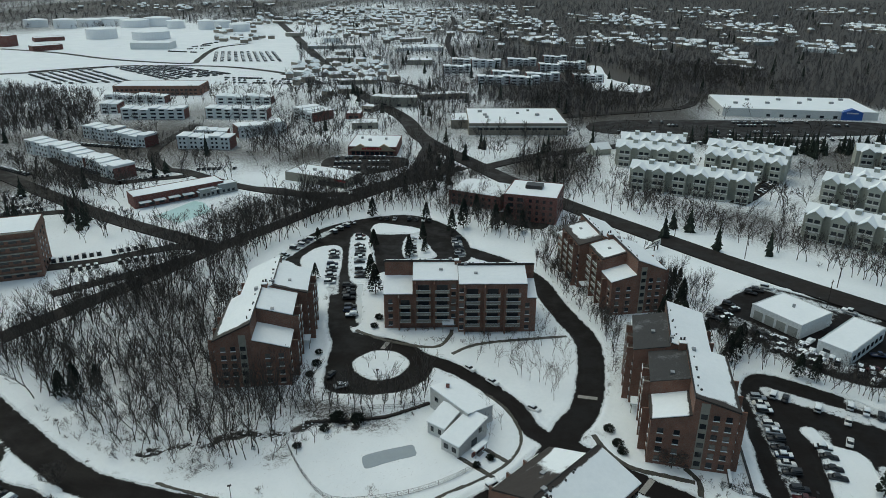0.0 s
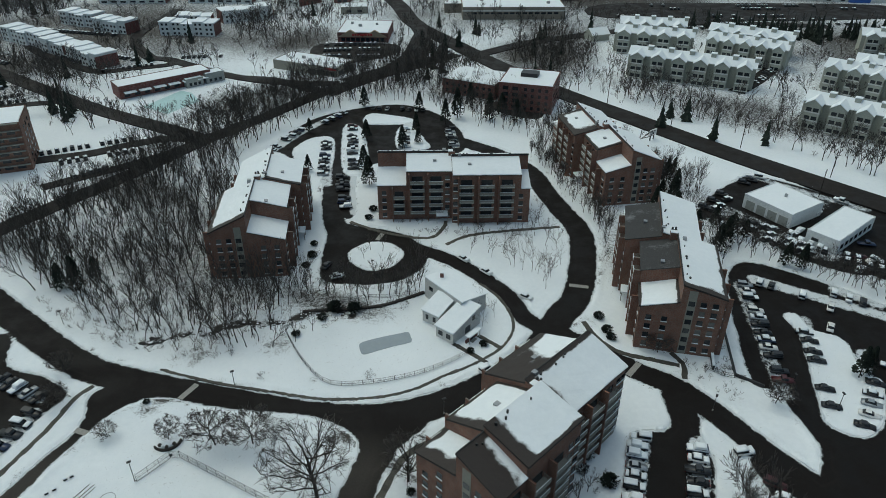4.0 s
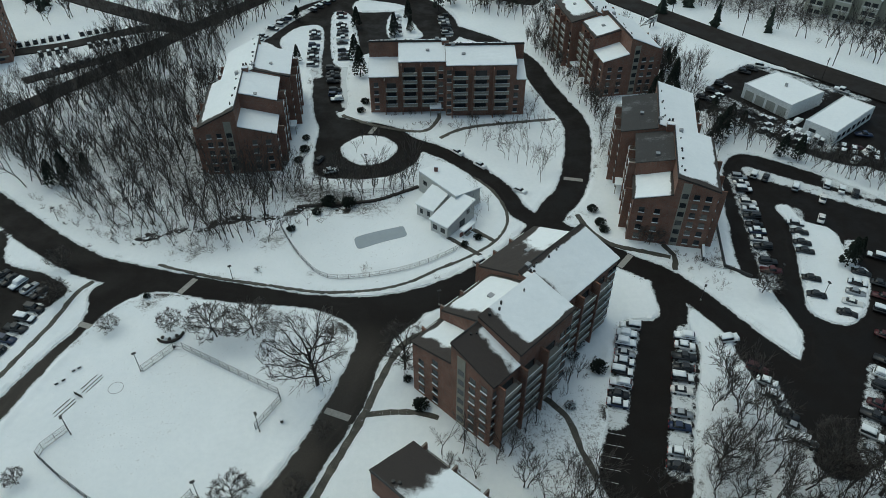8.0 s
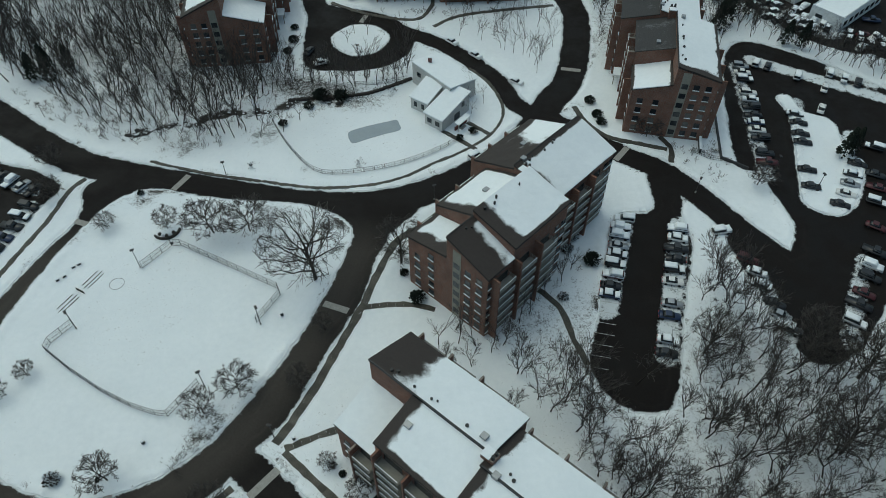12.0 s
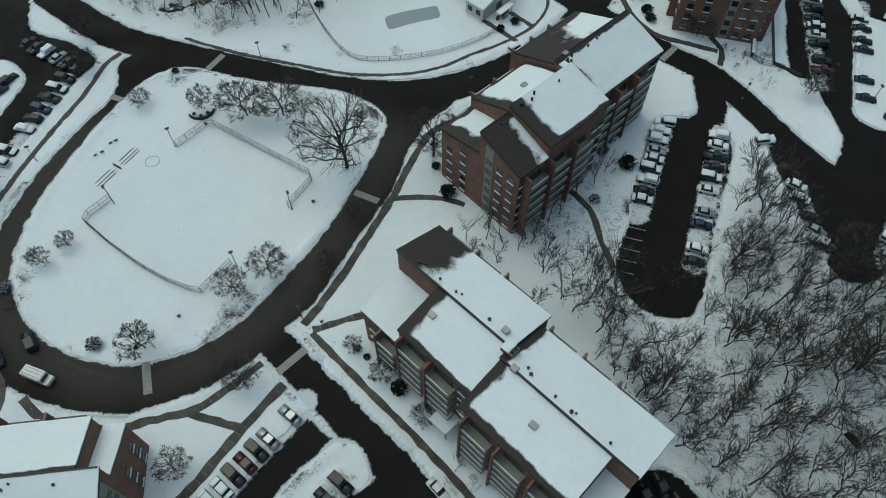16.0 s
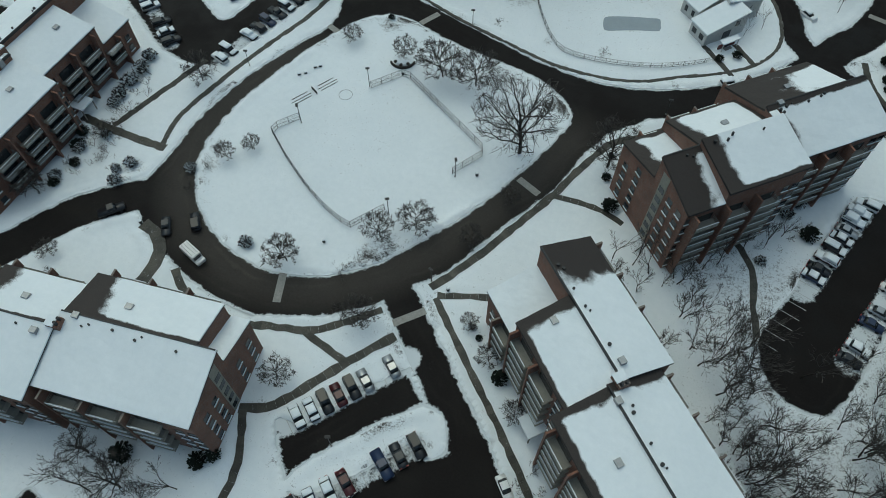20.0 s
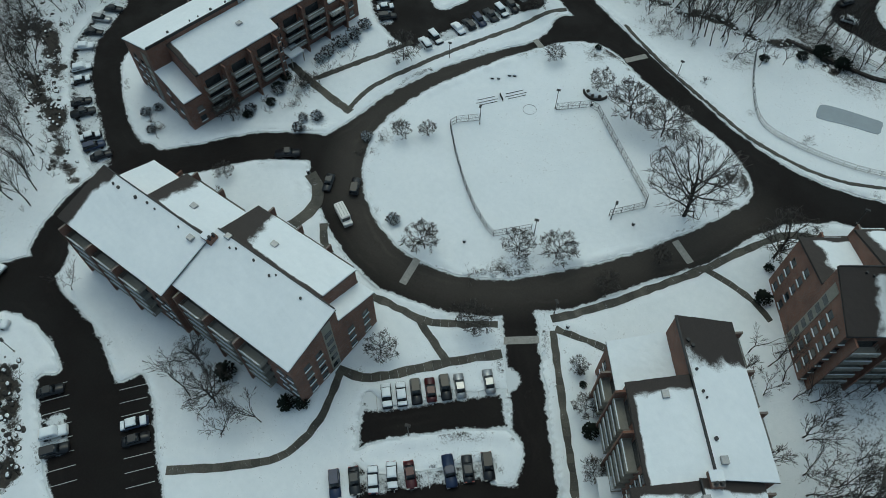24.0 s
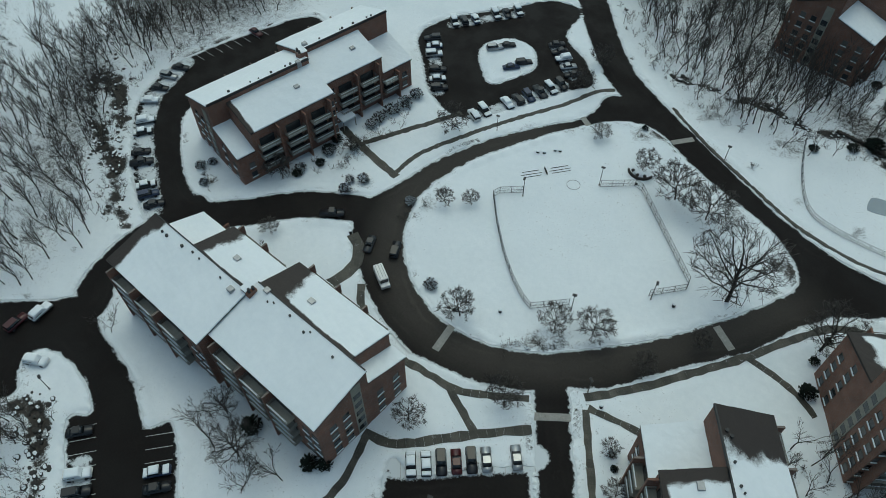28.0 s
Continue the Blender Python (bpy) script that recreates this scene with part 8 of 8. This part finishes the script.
# ---- suburbs, woods and works towards the horizon ----
far_rnd = random.Random(77)
BUILT = [(-60, 445, 45), (-68, 370, 32), (50, 515, 60), (285, 560, 85), (15, 335, 25), (45, 315, 22), (115, 208, 22), (128, 192, 22), (-190, 240, 50), (-260, 650, 55), (-225, 420, 62), (-200, 470, 60), (-160, 540, 70), (-230, 545, 55), (-130, 350, 35), (-140, 265, 35),
         (130, 380, 60), (190, 350, 60), (175, 300, 45), (230, 500, 110), (255, 395, 40), (-330, 780, 150), (-300, 950, 70), (-105, 410, 35), (-50, 410, 38)]
FAR_ROADS = [spline(p, False, 4) for p in ([(260, 108), (156, 219), (90, 300), (33, 385), (-15, 480), (-33, 551), (-82, 666), (-148, 873), (-227, 1133), (-306, 1387), (-600, 2300)], [(-340, 455), (-255, 387), (-157, 313), (-97, 276)], [(-185, 520), (-188, 446), (-150, 394), (-79, 353)], [(35, 760), (48, 900), (30, 1050), (45, 1200)], [(25, 405), (110, 455), (260, 470)], [(150, 338), (196, 396), (214, 440)])]


def free(x, y, gap):
    if any((x - a) ** 2 + (y - b) ** 2 < r * r for a, b, r in BUILT):
        return False
    return all(np.min(np.hypot(c[:, 0] - x, c[:, 1] - y)) > gap for c in FAR_ROADS)


def built(x, y, pad):
    p = Vector((x, y, 0))
    for m, l, w in FOOT:
        q = m @ p
        if -pad < q.x < l + pad and -pad < q.y < w + pad:
            return True
    return any(inside(np.array([[x]]), np.array([[y]]), c)[0, 0] for c in LOTS)


def stuff(name, store, mat, label, category):
    tagged(new(name, mesh_from(name, store[0], store[1], mat)), label, category, kind="stuff")


VILLAGES = [  # middle, half widths across and along, houses
    (363, 1448, 68, 191, 41), (278, 1098, 69, 71, 30), (379, 988, 20, 104, 23), (568, 1332, 63, 104, 36), (480, 1088, 22, 47, 10), (545, 1032, 49, 56, 27), (772, 1339, 42, 93, 18), (355, 873, 14, 26, 7), (157, 1402, 76, 180, 27), (142, 1102, 52, 80, 13), (57, 1338, 31, 213, 21), (-49, 1395, 65, 178, 33), (-171, 1528, 82, 276, 43), (-278, 1602, 74, 304, 31), (-155, 1206, 47, 76, 16), (-143, 802, 25, 88, 30), (-86, 803, 32, 61, 30), (-364, 1449, 44, 278, 14), (-313, 1130, 35, 84, 11), (-85, 1697, 118, 147, 24), (131, 1803, 112, 166, 18), (616, 1726, 122, 152, 23), (-697, 1873, 227, 134, 18), (959, 1798, 99, 123, 14), (-75, 1137, 35, 51, 9), (-95, 638, 10, 17, 3)]
houses, house_roofs, lawns = ([], []), ([], []), ([], [])
taken = []
for vx, vy, ra, rb, n in VILLAGES:
    for _ in range(n * 2):
        x, y = vx + far_rnd.gauss(0, 0.5) * ra, vy + far_rnd.gauss(0, 0.5) * rb
        if not free(x, y, 11) or built(x, y, 6) or any((x - a) ** 2 + (y - b) ** 2 < 240 for a, b in taken[-140:]):
            continue
        taken.append((x, y))
        big = far_rnd.random() < 0.08
        l, w, e, rise = (far_rnd.uniform(20, 34), far_rnd.uniform(12, 18), far_rnd.uniform(4, 6), 0.8) if big else (far_rnd.uniform(8, 14), far_rnd.uniform(6.5, 9), far_rnd.uniform(3.5, 6), far_rnd.uniform(2.0, 3.2))
        m = pose(x, y, 0.2, 0, 0, far_rnd.choice((10, 100, 55, -35)) + far_rnd.uniform(-12, 12))
        cuboid(houses, m, -l / 2, l / 2, -w / 2, w / 2, -0.3, e)
        v, f = house_roofs
        k = len(v)
        for px, py, pz in ((-l / 2 - 0.4, -w / 2 - 0.4, e), (l / 2 + 0.4, -w / 2 - 0.4, e), (l / 2 + 0.4, w / 2 + 0.4, e), (-l / 2 - 0.4, w / 2 + 0.4, e), (-l / 2 - 0.4, 0, e + rise), (l / 2 + 0.4, 0, e + rise)):
            v.append(m @ Vector((px, py, pz)))
        f += [(k, k + 1, k + 5, k + 4), (k + 2, k + 3, k + 4, k + 5), (k, k + 4, k + 3), (k + 1, k + 2, k + 5), (k, k + 3, k + 2, k + 1)]
        if far_rnd.random() < 0.42:  # its snowy garden, ragged at the edge
            v, f = lawns
            k, r = len(v), far_rnd.uniform(9, 19)
            v += [(x + math.cos(q * 0.785) * r * far_rnd.uniform(0.5, 1.2), y + math.sin(q * 0.785) * r * far_rnd.uniform(0.6, 1.6), 0.42 + 0.0007 * len(taken)) for q in range(8)]
            f.append(tuple(range(k, k + 8)))
stuff("distant_lawns", lawns, SNOW, "snowy gardens between the distant houses", "lawns")
stuff("distant_houses", houses, BEIGE_WALL, "scattered pale suburban houses among bare trees", "houses")
stuff("distant_roofs", house_roofs, ROOF_SNOW, "snowy roofs of the distant suburb", "roofs")
stuff("distant_cars", far_cars, PAINTS[1][1], "rows of dark cars in distant car parks", "cars")
stuff("distant_car_snow", far_tops, CAR_SNOW, "snow on the rows of distant cars", "snow")


def far_tree(store, x, y, h, r):
    """A small bare tree: a stem and a fan of thin folded boughs that fill a rounded crown."""
    v, f = store
    for i in range(far_rnd.choice((12, 14, 16))):
        a = far_rnd.uniform(0, 2 * math.pi)
        t = far_rnd.uniform(0.15, 0.7)
        reach = r * far_rnd.uniform(0.35, 1.0) if i else 0.2
        z0 = h * t * 0.8 if i else -0.3
        z1 = min(h * math.sqrt(max(0.2, 1.02 - (0.8 * reach / r) ** 2)), z0 + h * far_rnd.uniform(0.2, 0.4)) if i else h * 0.85
        inner = 0.25 * reach if i else 0
        b = (far_rnd.uniform(0.09, 0.19) if i else 0.2) * h / 11
        c, s = math.cos(a), math.sin(a)
        k = len(v)
        v += [(x + c * inner + s * b, y + s * inner - c * b, z0), (x + c * inner, y + s * inner, z0 + b), (x + c * inner - s * b, y + s * inner + c * b, z0), (x + c * reach, y + s * reach, z1)]
        f += [(k, k + 1, k + 3), (k + 1, k + 2, k + 3)]


# the middle distance: bare trees with limbs, thick along roads and slopes
places, tries = [], 0
for line, half, count in (([(-120, 262), (-99, 292), (-80, 318), (-54, 356), (-35, 372)], 7, 60), ([(-92, 262), (-72, 290), (-45, 328), (-20, 350), (15, 372)], 7, 60), ([(-268, 402), (-235, 382), (-208, 362), (-180, 342)], 9, 60), ([(-178, 316), (-150, 300), (-120, 292)], 5, 30), ([(-160, 286), (-140, 298), (-170, 300)], 5, 10), ([(60, 300), (62, 270), (70, 262)], 8, 30), ([(96, 330), (120, 300), (160, 252)], 6, 50)):
    c = spline(line, False, 6)
    for _ in range(count):
        p = c[far_rnd.randrange(len(c))]
        x, y = p[0] + far_rnd.gauss(0, half * 0.6), p[1] + far_rnd.gauss(0, half * 0.6)
        if not built(x, y, 1) and sd_at(x, y) > 2 and all(np.min(np.hypot(c2[:, 0] - x, c2[:, 1] - y)) > 6 for c2 in FAR_ROADS):
            places.append((far_rnd.choice(LIGHT_TREES), x, y, far_rnd.uniform(0.65, 1.1), far_rnd.uniform(0, 360)))
while len(places) < 1900 and tries < 40000:
    tries += 1
    dist, az = far_rnd.uniform(290, 690), radians(far_rnd.uniform(-38, 38))
    x, y = math.sin(az) * dist, math.cos(az) * dist
    if (-160 < x < 60 and y < 345) or (NEAR[0] < x < NEAR[1] and NEAR[2] < y < NEAR[3]) or noise.noise(Vector((x / 45, y / 45, 2))) < -0.18:
        continue
    if any((x - a) ** 2 + (y - b) ** 2 < (r * 0.8) ** 2 for a, b, r in BUILT) and far_rnd.random() < 0.55 or built(x, y, 3.5) or any(np.min(np.hypot(c[:, 0] - x, c[:, 1] - y)) < 8 for c in FAR_ROADS):
        continue
    places.append((far_rnd.choice(LIGHT_TREES), x, y, far_rnd.uniform(0.6, 1.05), far_rnd.uniform(0, 360)))
for outline, count in (([(-401, 657), (-317, 630), (-262, 520), (-290, 480), (-420, 520)], 560), ([(-125, 503), (-93, 640), (-62, 560), (-78, 427), (-100, 415), (-119, 402)], 190), ([(49, 428), (88, 452), (91, 366), (67, 343), (48, 386)], 90), ([(75, 560), (150, 575), (215, 620), (190, 660), (120, 640), (80, 610)], 200), ([(-35, 380), (-5, 395), (8, 380), (-20, 355)], 30), ([(150, 640), (150, 820), (130, 820), (120, 680)], 90), ([(200, 680), (200, 830), (330, 820), (340, 660)], 420)):
    o = np.array(outline, float)
    n = 0
    while n < count:
        x, y = far_rnd.uniform(o[:, 0].min(), o[:, 0].max()), far_rnd.uniform(o[:, 1].min(), o[:, 1].max())
        n += 1
        if inside(np.array([[x]]), np.array([[y]]), o)[0, 0] and not built(x, y, 2) and all(np.min(np.hypot(c[:, 0] - x, c[:, 1] - y)) > 8 for c in FAR_ROADS):
            places.append((far_rnd.choice(LIGHT_TREES), x, y, far_rnd.uniform(0.7, 1.15), far_rnd.uniform(0, 360)))
joined_trees(places, "many leafless trees between the roads and roofs")
joined_trees([(far_rnd.choice(LOW_SHRUBS), q[1] + far_rnd.uniform(-9, 9), q[2] + far_rnd.uniform(-9, 9), far_rnd.uniform(0.7, 1.5), q[4]) for q in places[::6] if not built(q[1], q[2], 12) and math.hypot(q[1], q[2]) < 520 and all(np.min(np.hypot(c[:, 0] - q[1], c[:, 1] - q[2])) > 18 for c in FAR_ROADS)], "low scrub between the far trees", "undergrowth")
far_wood = ([], [])
o = np.array([(-420, 670), (-317, 640), (-268, 520), (-300, 470), (-440, 530)], float)
for _ in range(1500):
    x, y = far_rnd.uniform(-440, -268), far_rnd.uniform(470, 670)
    if inside(np.array([[x]]), np.array([[y]]), o)[0, 0] and not built(x, y, 2):
        far_tree(far_wood, x, y, far_rnd.uniform(8.5, 12.5), far_rnd.uniform(2.6, 4.2))
count, tries = 0, 0
while count < 17000 and tries < 90000:
    tries += 1
    dist, az = 290 * math.exp(far_rnd.random() ** 0.85 * 2.15), radians(far_rnd.uniform(-38, 38))
    x, y = math.sin(az) * dist, math.cos(az) * dist
    if -160 < x < 95 and y < 345 or (NEAR[0] < x < NEAR[1] and NEAR[2] < y < NEAR[3]):
        continue
    clump = noise.noise(Vector((x / 60, y / 60, 0))) + 0.6 * noise.noise(Vector((x / 300, y / 300, 7)))
    east = az > 0.07 + 0.05 * noise.noise(Vector((x / 200, y / 200, 5)))
    if dist < 560 or (clump < -0.2 and not east) or (az < -0.2 and dist < 1450 and clump < 0.75) or not free(x, y, 12) or ((x - 172) / 34) ** 2 + ((y - 735) / 95) ** 2 < 1:
        continue
    if far_rnd.random() < 0.42 and any(((x - a) / p) ** 2 + ((y - b) / q) ** 2 < 0.8 for a, b, p, q, _ in VILLAGES):
        continue
    if any((x - a) ** 2 + (y - b) ** 2 < 60 for a, b in taken[::1] if abs(x - a) < 8) if dist < 900 else False:
        continue
    far_tree(far_wood, x, y, far_rnd.uniform(7.5, 12.5) * (1 + dist / 5000), far_rnd.uniform(2.2, 4.0) * (1 + dist / 2200))
    count += 1
stuff("distant_trees", far_wood, HAZED_TWIG, "grey-brown leafless woods across the distant suburb, haze in their colour", "trees")
pines = ([], [])
for i in range(600):
    dist, az = 300 * math.exp(far_rnd.random() * 1.9), radians(far_rnd.uniform(-36, 36))
    x, y = math.sin(az) * dist, math.cos(az) * dist
    if i < 70:  # the row of evergreens before the superstore's car park
        t = far_rnd.random()
        x, y = 168 + 150 * t + far_rnd.gauss(0, 5), 470 - 34 * math.sin(3.1 * t) + far_rnd.gauss(0, 5)
        if built(x, y, 2):
            continue
    elif (-160 < x < 95 and y < 350) or not free(x, y, 8) or (az < -0.2 and 640 < dist < 1450):
        continue
    h, w = far_rnd.uniform(8, 14), far_rnd.uniform(2.2, 3.6)
    for k in range(16):
        t = k / 16
        a = far_rnd.uniform(0, 6.3)
        rr = w * (1 - t) * far_rnd.uniform(0.7, 1.15)
        n0 = len(pines[0])
        z = h * t
        pines[0].extend([(x + math.cos(a) * rr, y + math.sin(a) * rr, z), (x + math.cos(a + 2.1) * rr, y + math.sin(a + 2.1) * rr, z - 0.4), (x + math.cos(a + 4.2) * rr, y + math.sin(a + 4.2) * rr, z), (x, y, z + h * 0.26)])
        pines[1].extend([(n0, n0 + 1, n0 + 3), (n0 + 1, n0 + 2, n0 + 3), (n0 + 2, n0, n0 + 3), (n0, n0 + 2, n0 + 1)])
stuff("distant_pines", pines, NEEDLE, "dark evergreens scattered through the suburb", "trees")
# storage tanks and sheds of the works
TANK_WHITE = plain("white_tank_paint", (0.82, 0.84, 0.85), 0.6)
for i, (x, y, r, h) in enumerate(((-745, 1335, 20, 13), (-681, 1314, 19, 15), (-659, 1362, 26, 12), (-618, 1376, 26, 13), (-537, 1141, 23, 15), (-457, 1135, 28, 12), (-484, 1321, 16, 13), (-423, 1300, 14, 15), (-406, 1335, 17, 12), (-566, 1341, 26, 13), (-534, 1366, 24, 15), (-355, 1270, 18, 12))):
    ob = tagged(new("storage_tank"), "wide white storage tank capped with snow", "tank", group="storage tanks")
    ob.matrix_basis = pose(x, y, 0)
    bm = bmesh.new()
    rod_into(bm, (0, 0, -0.5), (0, 0, h), r, sides=40)
    part("shell", bm, TANK_WHITE, ob)
    bm = bmesh.new()
    rod_into(bm, (0, 0, h), (0, 0, h + 2.2), r + 0.3, r * 0.2, sides=40)
    part("snow_roof", bm, ROOF_SNOW, ob)
for x, y, turn, l, w, h, m in ((-431, 993, 1, 53, 30, 9, WHITE_WALL), (-550, 965, 44, 38, 18, 7, RED_BRICK), (-611, 1082, 37, 41, 22, 6, RED_BRICK), (-613, 1016, 81, 21, 18, 15, RED_BRICK), (-65, 977, 12, 67, 40, 5, WHITE_WALL), (-43, 845, 1, 30, 28, 6, CREAM), (-180, 1086, 2, 23, 25, 7, WHITE_WALL), (-188, 1000, 12, 74, 26, 4.5, GREY_WALL), (-142, 868, 10, 33, 20, 5, BEIGE_WALL), (-54, 721, 20, 11, 14, 5.5, BEIGE_WALL), (-102, 703, 9, 26, 14, 4.5, CREAM), (-76, 541, 0, 12, 14, 5, RED_BRICK), (-67, 506, 6, 19, 15, 5, CREAM), (-62, 596, -15, 18, 13, 8.5, CREAM), (-44, 589, 1, 22, 14, 8.5, CREAM), (-20, 620, 12, 44, 14, 5.5, BEIGE_WALL), (-166, 760, -21, 21, 14, 5, GREY_WALL), (-256, 1176, -19, 26, 16, 6, CREAM), (493, 990, -39, 39, 22, 5, WHITE_WALL), (766, 1386, -20, 64, 30, 5, WHITE_WALL), (-67, 572, -25, 11, 10, 5, BEIGE_WALL), (454, 1058, 1, 29, 24, 6, GREY_WALL)):
    flat_block("works_shed", "long low commercial shed under snow", "shed", x, y, turn, l, w, h, m, [("front", 2, l - 2, max(2, int(l // 9)), 1.2, 1.6, 3.2)] if y < 700 else [], group="commercial sheds")
for x, y, turn, l in ((0, 779, 2, 30), (34, 705, -3, 34), (51, 738, 0, 28), (66, 702, 3, 30), (85, 724, 2, 34), (107, 794, -3, 28), (132, 812, 0, 30), (75, 838, 3, 34), (121, 863, 2, 28), (132, 717, -3, 30), (33, 828, 0, 34), (10, 837, 3, 28)):
    town_row(x, y, x + l, y + 1, 12, 8.5, 4)
lake = part("frozen_lake", mesh_from("frozen_lake", [(*p, 0.7) for p in spline([(168, 835), (183, 836), (177, 779), (178, 729), (204, 695), (189, 663), (166, 669), (144, 678), (157, 747)], True, 5)], [tuple(range(45))], SNOW), None, None)
tagged(lake, "flat snow-covered frozen lake among dark woods", "lake", kind="structure")
